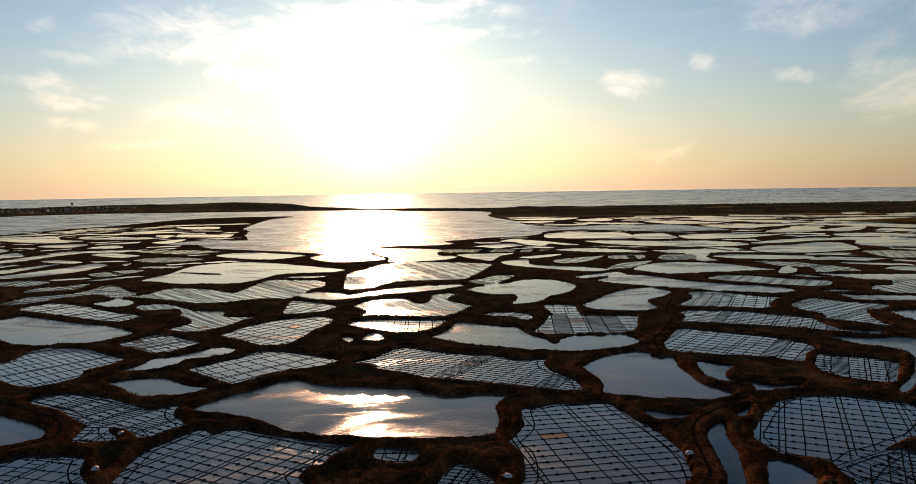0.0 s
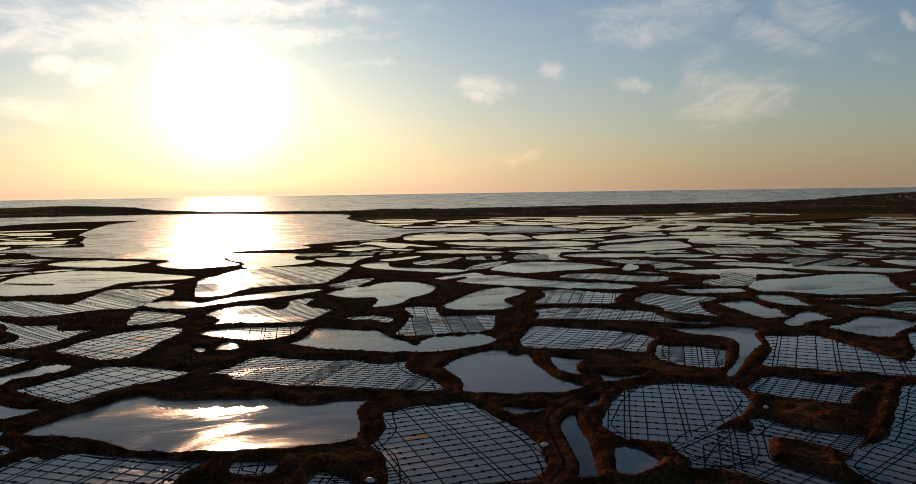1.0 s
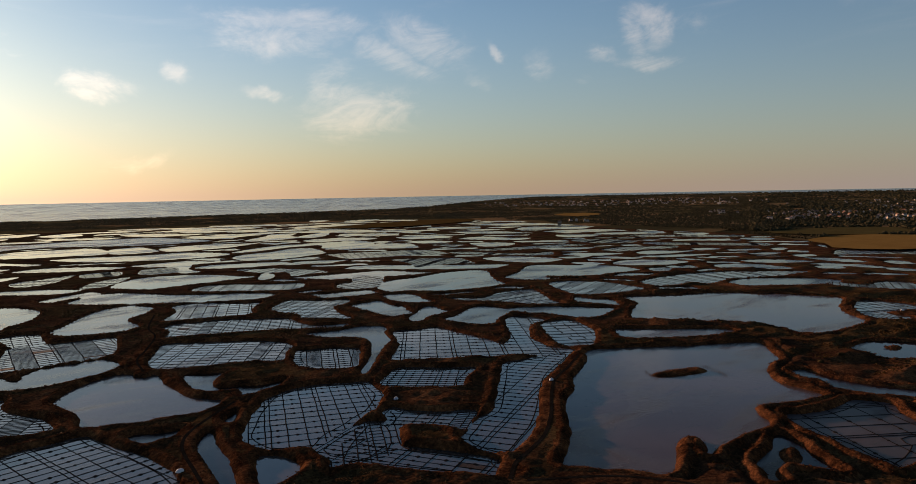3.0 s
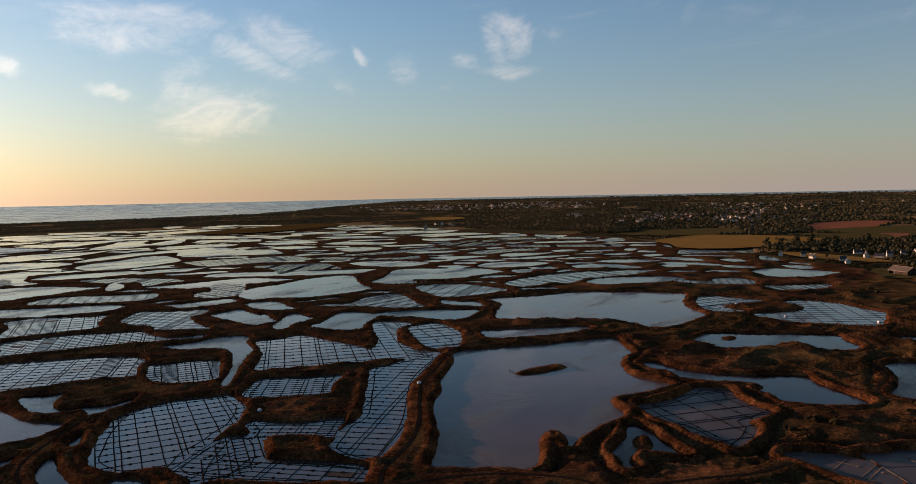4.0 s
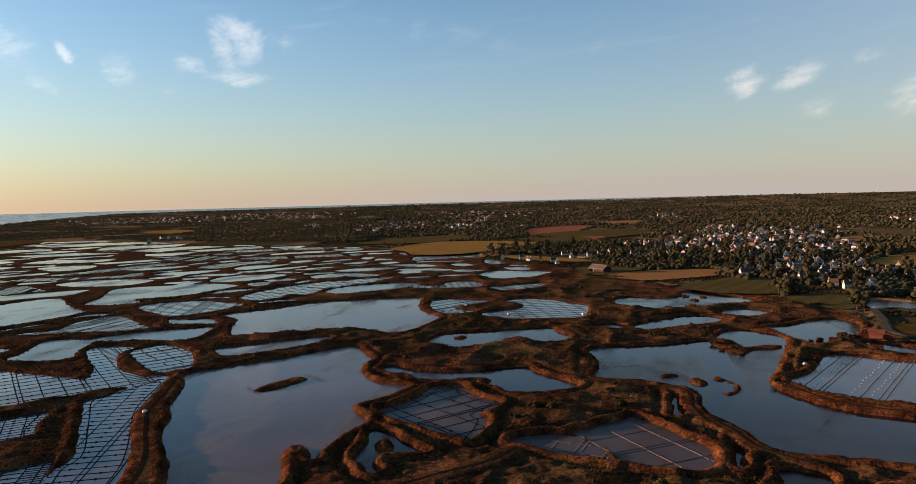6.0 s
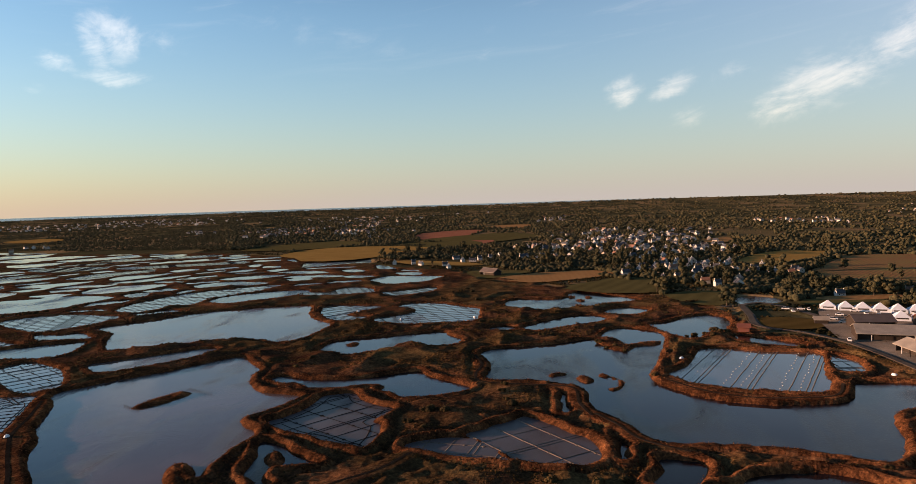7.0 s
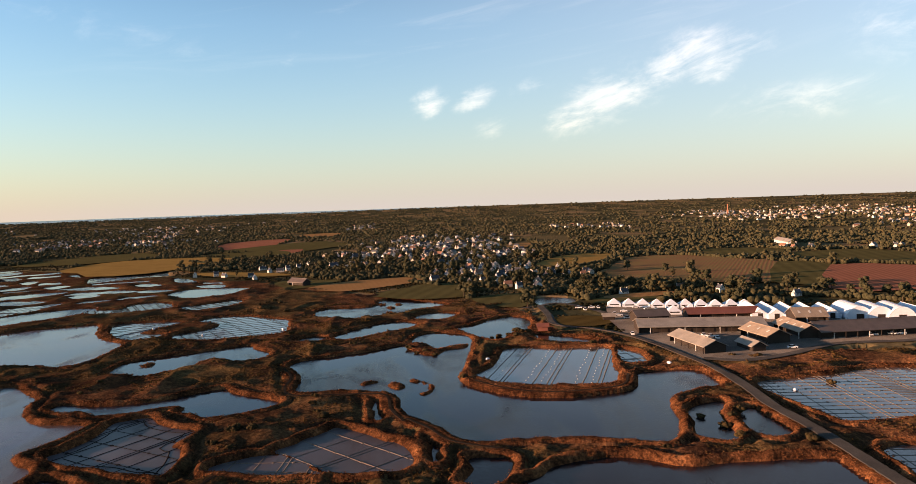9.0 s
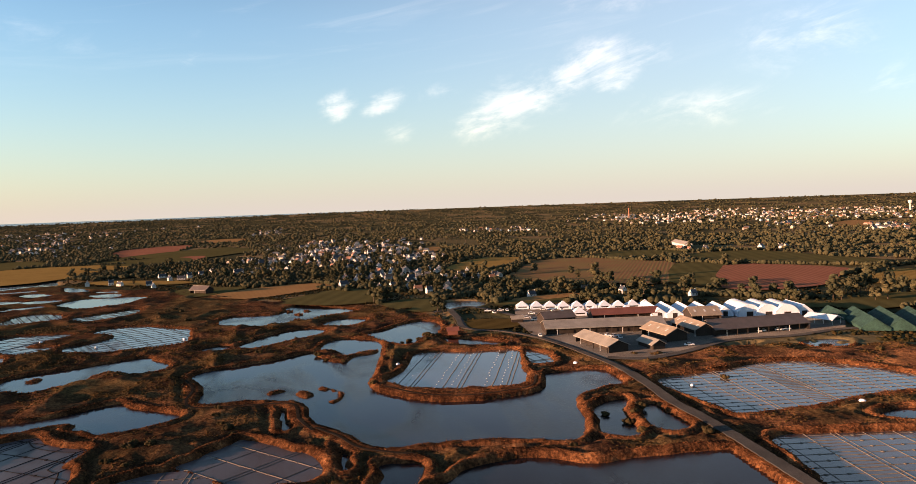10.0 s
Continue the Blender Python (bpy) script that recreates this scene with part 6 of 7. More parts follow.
def marquee_model():
    top = tagged(new("marquee"), "square white marquee with a peaked fabric roof beside the yard", "tent", "row of marquees")
    s, eave, peak = 3.9, 1.8, 4.9
    for k in range(4):
        bm = bmesh.new()
        box(bm, -s + 0.05, -s, -0.3, s - 0.05, -s + 0.08, eave)
        w_ = part("side_wall", bm, FABRIC, top)
        w_.matrix_basis = pose(0, 0, 0, 0, 0, 90 * k)
    bm = bmesh.new()
    rings_ = []
    n = 6
    for k in range(n + 1):
        f = k / n
        half = (s + 0.15) * (1 - f) + 0.25 * f - 0.5 * f * (1 - f)
        z = eave + (peak - eave) * f
        rings_.append([bm.verts.new((x * half, y * half, z)) for x, y in ((-1, -1), (1, -1), (1, 1), (-1, 1))])
    for p, q in zip(rings_, rings_[1:]):
        for k in range(4):
            bm.faces.new((p[k], p[(k + 1) % 4], q[(k + 1) % 4], q[k]))
    bm.faces.new(rings_[-1])
    bm.faces.new(rings_[0][::-1])
    part("roof", bm, FABRIC, top)
    for sx in (-1, 1):
        for sy in (-1, 1):
            boxed("pole", top, STEEL, sx * s - 0.06, sy * s - 0.06, -0.3, sx * s + 0.06, sy * s + 0.06, eave)
    boxed("lettered_strip", top, TIMBER, -s * 0.7, -s - 0.03, 1.0, s * 0.7, -s + 0.01, 1.7, label="dark printed strip on the wall")
    return top


MARQUEE = []


def marquee(x, y):
    m = pose(x, y, 1.7, 0, 0, -101 + dice.uniform(-3, 3))
    BUILT.append((x, y, 8))
    if not MARQUEE:
        MARQUEE.append(marquee_model())
        MARQUEE[0].matrix_basis = m
    else:
        copy_thing(MARQUEE[0], m)


hall("shed", 346.7, -119.4, -101.0, 61.1, 18, 3.4, 5.9, "tin", "timber")
hall("shed", 325.4, -126.7, -173.1, 30.4, 10, 3.2, 5.4, "tin", "timber")
hall("shed", 329.7, -163.2, -174.5, 21.9, 11, 3.6, 6.2, "tan", "timber")
hall("shed", 341.4, -186.1, 177.2, 25.9, 10, 3.4, 6.0, "tan", "timber")
hall("hut", 307.9, -150.6, -176.3, 13.2, 6, 2.5, 4.2, "tin", "timber")
hall("hut", 369.0, -73.0, -100.0, 5.5, 4, 2.3, 3.4, "rust", "rust")
hall("hut", 391.0, -114.5, -100.0, 6.5, 4, 2.3, 3.4, "tin", "timber")
hall("shed", 312.0, -193.0, -89.9, 51.5, 16, 3.4, 6.6, "brown", "timber")
hall("shed", 349.7, -202.7, -100.6, 15.8, 14, 4.2, 7.5, "tan", "timber")
hall("shed", 378.3, -158.0, -99.3, 38.3, 12, 3.4, 5.6, "rust", "timber")
hall("shed", 374.8, -128.2, -89.3, 18.1, 12, 3.8, 6.2, "brown", "timber")
hall("canopy", 329.7, -256.0, -160.2, 14.8, 8, 3, 4.6, "fabric", "timber")
hall("green", 338.0, -283.9, 152.3, 42.9, 13, 1.0, 5.5, "net", "net")
hall("green", 332.6, -295.6, 150.5, 42.7, 13, 1.0, 5.5, "net", "net")
hall("green", 326.8, -308.0, 147.9, 42.6, 13, 1.0, 5.5, "net", "net")
hall("green", 349.2, -279.4, 158.8, 21.8, 10, 1.0, 4.6, "net", "net")
hall("tent", 402.8, -197.4, 167.9, 31.3, 9, 2.0, 5.2, "fabric", "fabric")
hall("tent", 398.9, -205.4, 166.7, 31.0, 9, 2.0, 5.2, "fabric", "fabric")
hall("tent", 394.7, -214.2, 165.5, 30.7, 9, 2.0, 5.2, "fabric", "fabric")
hall("tent", 390.5, -223.0, 165.1, 26.5, 9, 2.0, 5.2, "fabric", "fabric")
hall("tent", 386.2, -232.0, 165.2, 24.2, 9, 2.0, 5.2, "fabric", "fabric")
hall("tent", 368.9, -268.0, 169.1, 22.0, 10, 2.2, 6.0, "fabric", "fabric")
hall("arch", 380.0, -239.6, 168.2, 24.1, 13, 2.6, 6.8, "fabric", "fabric")
hall("arch", 375.6, -248.9, 166.9, 23.9, 13, 2.6, 6.8, "fabric", "fabric")
hall("arch", 371.2, -258.1, 165.5, 23.6, 13, 2.6, 6.8, "fabric", "fabric")
hall("shed", 650.0, 96.1, -129.9, 18.8, 9, 3.2, 6.0, "brown", "timber")
hall("barn", 946.9, -518.7, 165.1, 69.3, 10, 4, 7, "tin", "white")
marquee(440.4, -135.9)
marquee(436.5, -144.0)
marquee(432.8, -151.7)
marquee(429.1, -159.3)
marquee(425.5, -166.9)
marquee(424.1, -175.3)
marquee(420.3, -183.1)
marquee(416.6, -190.8)
marquee(415.1, -199.5)
marquee(411.7, -206.5)
marquee(401.0, -158.7)
marquee(401.2, -168.7)
marquee(397.1, -177.4)
marquee(395.4, -186.2)


def house_model(long, deep, eave, ridge, roof, wall, words):
    top = tagged(new("house"), words, "house", "houses of the village")
    boxed("front_wall", top, wall, -long / 2, -deep / 2, -0.5, long / 2, -deep / 2 + 0.25, eave)
    boxed("back_wall", top, wall, -long / 2, deep / 2 - 0.25, -0.5, long / 2, deep / 2, eave)
    for x in (-long / 2 - 0.01, long / 2 - 0.24):
        bm = bmesh.new()
        shell(bm, [(-deep / 2, -0.5), (deep / 2, -0.5), (deep / 2, eave), (0, ridge), (-deep / 2, eave)], x, x + 0.25)
        part("gable_wall", bm, wall, top)
    bm = bmesh.new()
    shell(bm, [(y - deep / 2, z + 0.02) for y, z in roof_profile(deep, eave, ridge, 0.35, thick=0.22)], -long / 2 - 0.05, long / 2 + 0.05)
    r = part("roof", bm, roof, top)
    for x in (-long / 2 + 0.5, long / 2 - 0.5):
        boxed("chimney", r, wall, x - 0.45, -0.35, ridge - 0.6, x + 0.45, 0.35, ridge + 1.1, label="white chimney stack")
    n = max(2, int(long / 3.4))
    for side in (-1, 1):
        y = side * deep / 2
        for k in range(n):
            x = -long / 2 + long * (k + 0.5) / n
            if k == n // 2 and side < 0:
                boxed("door", top, TIMBER, x - 0.5, y - 0.04, -0.2, x + 0.5, y + 0.04, 2.1)
            else:
                boxed("window", top, GLASS, x - 0.5, y - 0.04, 0.9, x + 0.5, y + 0.04, 2.2)
    for x in (-long / 2, long / 2):
        boxed("window", top, GLASS, x - 0.04, -0.45, eave + 0.2, x + 0.04, 0.45, eave + 1.3)
    return top


HOUSE_KINDS = [
    (9.5, 6.2, 2.9, 6.6, "white-walled village house with a dark slate roof"), (8, 6.2, 4.6, 8.2, "two-storey white house with a steep slate roof"),
    (13, 6.5, 2.8, 6.2, "long white house with a slate roof and two chimneys"), (9, 6.2, 2.9, 6.2, "stone house with a brown tiled roof"),
]
HOUSES = {}


def house(x, y, turn, kind):
    r = math.hypot(x, y)
    m = pose(x, y, 1.62 + float(rise(r)), 0, 0, turn) @ Matrix.Diagonal((0.78, 0.78, 0.78, 1))
    BUILT.append((x, y, 8.5))
    if kind not in HOUSES:
        l, d, e, h, words = HOUSE_KINDS[kind]
        HOUSES[kind] = house_model(l, d, e, h, TILE if kind == 3 else SLATE, STONE if kind == 3 else PLASTER, words)
        HOUSES[kind].matrix_basis = m
    else:
        copy_thing(HOUSES[kind], m)


house(1001, 81, 22, 0)
house(979, 64, 120, 1)
house(949, 51, 102, 2)
house(982, 38, 30, 1)
house(975, 28, 111, 0)
house(948, 20, 99, 2)
house(833, 61, -32, 0)
house(816, 46, 23, 2)
house(824, 35, -24, 3)
house(834, 26, 12, 2)
house(987, 15, 15, 0)
house(988, 0, 109, 3)
house(921, -18, -25, 1)
house(1191, -24, -25, 2)
house(1123, -29, -19, 0)
house(1223, -49, 100, 0)
house(1230, -61, -37, 3)
house(1435, -52, -23, 1)
house(1139, -10, -30, 1)
house(1058, -4, 56, 2)
house(875, -27, -28, 1)
house(842, -36, 110, 0)
house(915, -55, 122, 3)
house(1386, -101, 92, 1)
house(1389, -123, 70, 2)
house(1169, -90, 25, 0)
house(1228, -127, 108, 2)
house(1539, -167, 105, 0)
house(1100, -131, -22, 1)
house(913, -72, 16, 0)
house(948, -84, -20, 0)
house(836, -71, 108, 1)
house(794, -59, 9, 2)
house(674, -48, 17, 2)
house(640, -51, 111, 1)
house(606, -60, 54, 0)
house(655, -81, 98, 0)
house(719, -74, 61, 0)
house(744, -89, -35, 1)
house(737, -100, 25, 1)
house(713, -106, 107, 0)
house(728, -115, -33, 2)
house(718, -131, -27, 2)
house(652, -104, 101, 2)
house(594, -98, 55, 3)
house(552, -95, 105, 1)
house(673, -128, -19, 2)
house(647, -142, 111, 0)
house(699, -159, -18, 1)
house(635, -152, 17, 2)
house(632, -167, 91, 3)
house(851, -116, 96, 1)
house(892, -129, 110, 2)
house(934, -147, 95, 1)
house(951, -126, 22, 3)
house(973, -162, 31, 1)
house(1470, -201, 99, 2)
house(1435, -233, 56, 1)
house(1278, -185, 16, 1)
house(922, -179, 54, 1)
house(1091, -104, 27, 0)
house(1049, -66, 64, 0)
house(1126, -62, 110, 3)
house(495, -160, 104, 0)
house(508, -206, 98, 3)
house(483, -225, 10, 1)
house(449, -261, 114, 0)
house(414, -316, -23, 0)
house(837, -483, 16, 3)
house(791, -581, 29, 1)
house(748, 148, 103, 0)
house(722, 139, 21, 0)
house(831, 151, 117, 2)
house(789, 136, 29, 1)
house(796, 126, 90, 2)
house(812, 120, 112, 1)
house(827, 110, 110, 1)
house(852, 102, -34, 1)
house(1376, 425, 108, 1)
house(1358, 401, 30, 0)
house(1753, 493, 8, 2)
house(1768, 482, 58, 3)
house(772, 210, 9, 1)
house(771, 188, 106, 1)
house(759, 177, 56, 0)
house(689, -51, 100, 1)
house(659, -57, 97, 1)
house(667, -66, 104, 1)
house(699, -75, -39, 2)
house(709, -84, 25, 1)
house(723, -98, 22, 0)
house(691, -102, 109, 3)
house(672, -107, 57, 0)
house(686, -117, 69, 0)
house(955, -52, 113, 3)
house(885, -70, 108, 3)
house(871, -79, -31, 0)
house(1158, -54, 21, 3)
house(1105, -65, 50, 1)
house(1070, -76, 18, 0)
house(1358, -41, 107, 2)
house(1495, -21, 101, 3)
house(862, -33, 31, 3)

def cottage_model(roof, wall, words):
    top = tagged(new("cottage"), words, "house", "small houses of the village")
    bm = bmesh.new()
    shell(bm, [(-2.9, -0.5), (2.9, -0.5), (2.9, 2.7), (0, 5.3), (-2.9, 2.7)], -4.0, 4.0)
    part("wall", bm, wall, top)
    bm = bmesh.new()
    shell(bm, [(y - 2.9, z + 0.03) for y, z in roof_profile(5.8, 2.7, 5.3, 0.3, thick=0.2)], -4.05, 4.05)
    roof_ = part("roof", bm, roof, top)
    boxed("chimney", roof_, PLASTER, 3.0, -0.35, 4.8, 3.9, 0.35, 6.3)
    boxed("window", top, GLASS, -4.04, -0.5, 0.9, -3.98, 0.5, 2.1)
    boxed("window", top, GLASS, -2.2, -2.95, 0.9, -1.2, -2.87, 2.1)
    return top


COTTAGES = [(SLATE, PLASTER, "small white village house with a grey slate roof"), (TILE, STONE, "small stone village house with a brown tiled roof"),
            (SLATE, STONE, "small grey stone house with a dark slate roof")]
COTTAGE = {}
village = [q for q in BUILT if q[2] == 8.5 and 560 < math.hypot(q[0], q[1]) < 1300 and q[1] < 100]
for hx, hy, _ in village * 2:
    a, d = dice.uniform(0, math.tau), dice.uniform(11, 26)
    x, y = hx + math.cos(a) * d, hy + math.sin(a) * d
    if shore(np.array([x]), np.array([y]), POOLS, 14.0)[0] < 6 or any((x - q[0]) ** 2 + (y - q[1]) ** 2 < 100 for q in BUILT) or any(depth_in(np.array([x]), np.array([y]), o)[0] < 4 for _, o in FIELDS):
        continue
    BUILT.append((x, y, 7))
    k = dice.uniform(0.75, 1.05)
    m = pose(x, y, 1.62 + float(rise(math.hypot(x, y))), 0, 0, dice.choice([10, 25, 100, 115, -30]) + dice.uniform(-10, 10))
    kind = dice.choice([0, 0, 1, 2])
    if kind in COTTAGE:
        copy_thing(COTTAGE[kind], m @ Matrix.Diagonal((k, k, k, 1)))
    else:
        COTTAGE[kind] = cottage_model(*COTTAGES[kind])
        COTTAGE[kind].matrix_basis = m

# far towns: too many small houses to count
town_v, town_f, town_m = [], [], []


def town(x, y, wide, deep, count):
    c, r = np.array([x, y]), math.hypot(x, y)
    out = c / r
    side = np.array([out[1], -out[0]])
    for _ in range(int(count * 1.9)):
        p = c + side * dice.gauss(0, 0.5) * wide + out * dice.uniform(-1, 1) * deep
        rr = float(np.hypot(*p))
        if rr > 4900:
            continue
        BUILT.append((p[0], p[1], 3))
        big = dice.choice([1.0, 1.0, 1.15, 1.5])
        m = pose(p[0], p[1], 1.5 + float(rise(rr)), 0, 0, dice.uniform(0, 180))
        l, d, e = 3.6 * big, 2.7, dice.uniform(2.0, 3.4)
        h = e + 2.7
        b = len(town_v)
        town_v.extend(tuple(m @ Vector(q)) for q in ((-l, -d, -1), (l, -d, -1), (l, d, -1), (-l, d, -1), (-l, -d, e), (l, -d, e), (l, d, e), (-l, d, e), (-l, 0, h), (l, 0, h)))
        town_f.extend([(b, b + 1, b + 5, b + 4), (b + 2, b + 3, b + 7, b + 6), (b + 1, b + 2, b + 6, b + 9, b + 5), (b + 3, b, b + 4, b + 8, b + 7), (b + 4, b + 5, b + 9, b + 8), (b + 6, b + 7, b + 8, b + 9)])
        town_m.extend([dice.choice([0, 3, 3])] * 4 + dice.choice([[1, 1], [1, 1], [2, 2]]))


town(2864, 902, 280, 425, 26)
town(1656, 567, 60, 191, 10)
town(3179, 794, 469, 227, 12)
town(1227, -24, 73, 300, 22)
town(1144, -118, 61, 302, 24)
town(1752, -477, 113, 159, 14)
town(2458, -1137, 178, 519, 34)
town(2206, -1210, 180, 540, 40)
town(2411, -1586, 243, 591, 60)
town(1989, -1556, 192, 511, 50)
town(1928, -1759, 163, 567, 60)
town(1344, -1008, 73, 187, 10)
town(1116, -1043, 38, 145, 14)
town(2568, 2277, 363, 337, 50)
town(3013, 1973, 398, 431, 50)
town(1761, 767, 96, 264, 34)
town(2123, 682, 106, 576, 30)
town(1895, 1093, 41, 114, 6)
town(1219, 1048, 45, 61, 3)
town(2364, 112, 57, 284, 12)
town(-1722, 2926, 162, 219, 26)
town(-1536, 3130, 172, 153, 20)
me = mesh_from("far_town", town_v, town_f, PLASTER, SLATE, TILE, STONE)
me.polygons.foreach_set("material_index", town_m)
tagged(new("far_town", me), "scattered white houses with slate roofs among far trees", "far town", kind="stuff")

# ---- trees ----
def foliage(name, *tones):
    m, n, s, p = material(name, 0.95, spec=0.05)
    one = n.add("ShaderNodeNewGeometry").outputs["Random Per Island"]
    two = n.add("ShaderNodeObjectInfo").outputs["Random"]
    f = n.math("ADD", n.math("MULTIPLY", one, 0.45), n.math("ADD", n.math("MULTIPLY", two, 0.3), n.math("MULTIPLY", n.noise(p, 0.01, 3.0), 0.4)))
    stops = [(0.1 + 0.85 * i / (len(tones) - 1), t) for i, t in enumerate(tones)]
    # noise mixes a dark tone into the leaf colour, as shade between leaves
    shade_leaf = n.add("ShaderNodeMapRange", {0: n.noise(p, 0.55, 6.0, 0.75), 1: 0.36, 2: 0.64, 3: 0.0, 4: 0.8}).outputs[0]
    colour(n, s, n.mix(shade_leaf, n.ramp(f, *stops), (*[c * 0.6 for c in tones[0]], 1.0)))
    bump(n, s, n.noise(p, 2.2, 5.0, 0.7), 1.0, 0.5)
    return m


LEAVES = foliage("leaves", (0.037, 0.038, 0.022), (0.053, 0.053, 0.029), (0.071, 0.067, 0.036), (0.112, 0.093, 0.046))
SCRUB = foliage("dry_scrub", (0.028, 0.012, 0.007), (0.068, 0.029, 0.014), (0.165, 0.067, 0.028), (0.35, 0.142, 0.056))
BARK = plain("bark", (0.07, 0.05, 0.035))


def ico(level):
    bm = bmesh.new()
    bmesh.ops.create_icosphere(bm, subdivisions=level, radius=1.0)
    v = np.array([q.co[:] for q in bm.verts])
    f = np.array([[q.index for q in p.verts] for p in bm.faces])
    bm.free()
    return v, f


ICO1 = ico(1)
OCTA = (np.array([(1, 0, 0), (-1, 0, 0), (0, 1, 0), (0, -1, 0), (0, 0, 1), (0, 0, -1)], float),
        np.array([(0, 2, 4), (2, 1, 4), (1, 3, 4), (3, 0, 4), (2, 0, 5), (1, 2, 5), (3, 1, 5), (0, 3, 5)]))
rng = np.random.default_rng(7)


def clumps(places, sizes, tall, base, jitter=0.22):
    """Many lumpy clumps as one run of verts and faces."""
    v, f = base
    n, k = len(places), len(v)
    lump = 1 + rng.uniform(-jitter, jitter, (n, k, 1))
    turn = rng.uniform(0, math.tau, n)
    c, s = np.cos(turn)[:, None], np.sin(turn)[:, None]
    q = v[None] * lump
    q = np.stack([q[..., 0] * c - q[..., 1] * s, q[..., 0] * s + q[..., 1] * c, q[..., 2]], -1)
    q *= sizes[:, None, None] * np.stack([np.ones(n), rng.uniform(0.8, 1.2, n), tall * np.ones(n)], -1)[:, None]
    verts = (q + places[:, None]).reshape(-1, 3)
    faces = (f[None] + (np.arange(n) * k)[:, None, None]).reshape(-1, 3)
    return verts, faces


def big_mesh(name, verts, faces, mat, smooth=False):
    me = bpy.data.meshes.new(name)
    me.vertices.add(len(verts))
    me.vertices.foreach_set("co", np.asarray(verts, np.float32).ravel())
    me.loops.add(faces.size)
    me.loops.foreach_set("vertex_index", faces.astype(np.int32).ravel())
    me.polygons.add(len(faces))
    me.polygons.foreach_set("loop_start", (np.arange(len(faces)) * 3).astype(np.int32))
    me.materials.append(mat)
    me.update()
    me.validate()
    if smooth:
        me.shade_smooth()
    return me


def tree_model(tall, wide, words, slim=False):
    top = tagged(new("tree"), words, "tree", "trees near the village")
    bm = bmesh.new()
    prev = None
    for k in range(5):
        f = k / 4
        r = 0.34 * (1 - 0.75 * f)
        ring_ = [bm.verts.new((math.cos(a) * r + 0.2 * f * math.sin(tall), math.sin(a) * r, -0.4 + tall * 0.7 * f)) for a in np.arange(6) * math.tau / 6]
        if prev:
            for j in range(6):
                bm.faces.new((prev[j], prev[(j + 1) % 6], ring_[(j + 1) % 6], ring_[j]))
        prev = ring_
    part("trunk", bm, BARK, top)
    for k in range(4):
        a, z = k * 1.6 + tall, tall * (0.28 + 0.08 * k)
        bm = bmesh.new()
        base_ = [bm.verts.new((0.12 * math.cos(q), 0.12 * math.sin(q), z)) for q in (0, 2.1, 4.2)]
        tip = bm.verts.new((math.cos(a) * wide * 0.7, math.sin(a) * wide * 0.7, z + tall * 0.2))
        for j in range(3):
            bm.faces.new((base_[j], base_[(j + 1) % 3], tip))
        part("limb", bm, BARK, top)
    n = 16
    ang, rad = rng.uniform(0, math.tau, n), np.sqrt(rng.uniform(0, 1, n)) * wide * 0.72
    z = rng.uniform(0.34, 0.9, n) * tall
    shrink = np.sqrt(np.clip(1.1 - (z / tall - 0.5) ** 2 * 4, 0.15, 1))
    places = np.stack([np.cos(ang) * rad * shrink, np.sin(ang) * rad * shrink, z], 1)
    v1, f1 = clumps(places, rng.uniform(0.26, 0.46, n) * wide, 0.8, ICO1, 0.3)
    m = 150   # loose sprays of leaves that break the outline
    pick = places[rng.integers(0, n, m)] + rng.normal(0, 1, (m, 3)) * wide * 0.28
    size = rng.uniform(0.25, 0.55, m)[:, None, None]
    v2 = (pick[:, None] + rng.normal(0, 1, (m, 3, 3)) * size).reshape(-1, 3)
    f2 = np.arange(m * 3).reshape(m, 3) + len(v1)
    crown = new("crown", big_mesh("crown", np.concatenate([v1, v2]), np.concatenate([f1, f2]), LEAVES))
    crown.parent = top
    return top


TREES = [tree_model(10, 4.2, "round broadleaf tree with a full dark green crown"), tree_model(8, 3.6, "small broadleaf tree turning olive"),
         tree_model(12, 4.6, "tall broad tree at the edge of the wood"), tree_model(11, 1.7, "slim upright poplar with yellowing leaves"),
         tree_model(6.5, 3.6, "low bushy tree in a hedge")]
used = [False] * len(TREES)


def tree(kind, x, y, scale):
    m = pose(x, y, 1.5 + float(rise(math.hypot(x, y))), 0, 0, dice.uniform(0, 360))
    if used[kind]:
        copy_thing(TREES[kind], m @ Matrix.Diagonal((scale, scale, scale * dice.uniform(0.85, 1.15), 1)))
    else:
        TREES[kind].matrix_basis, used[kind] = m, True


def clear_of(x, y, gap):
    """Which places lie clear of fields, lanes, buildings and water."""
    ok = np.ones(x.shape, bool)
    for kind, o in FIELDS:
        ok &= depth_in(x, y, o) > gap
    for bx, by, half in BUILT:
        ok &= (x - bx) ** 2 + (y - by) ** 2 > (half * 0.75 + gap) ** 2
    for kind, wide, line in LANES:
        for px, py in line[::3]:
            ok &= (x - px) ** 2 + (y - py) ** 2 > (wide + gap) ** 2
    return ok & (shore(x, y, POOLS + [s[0] for s in SALTERNS] + BAYS, 14.0) > 4)


hedge_at = []


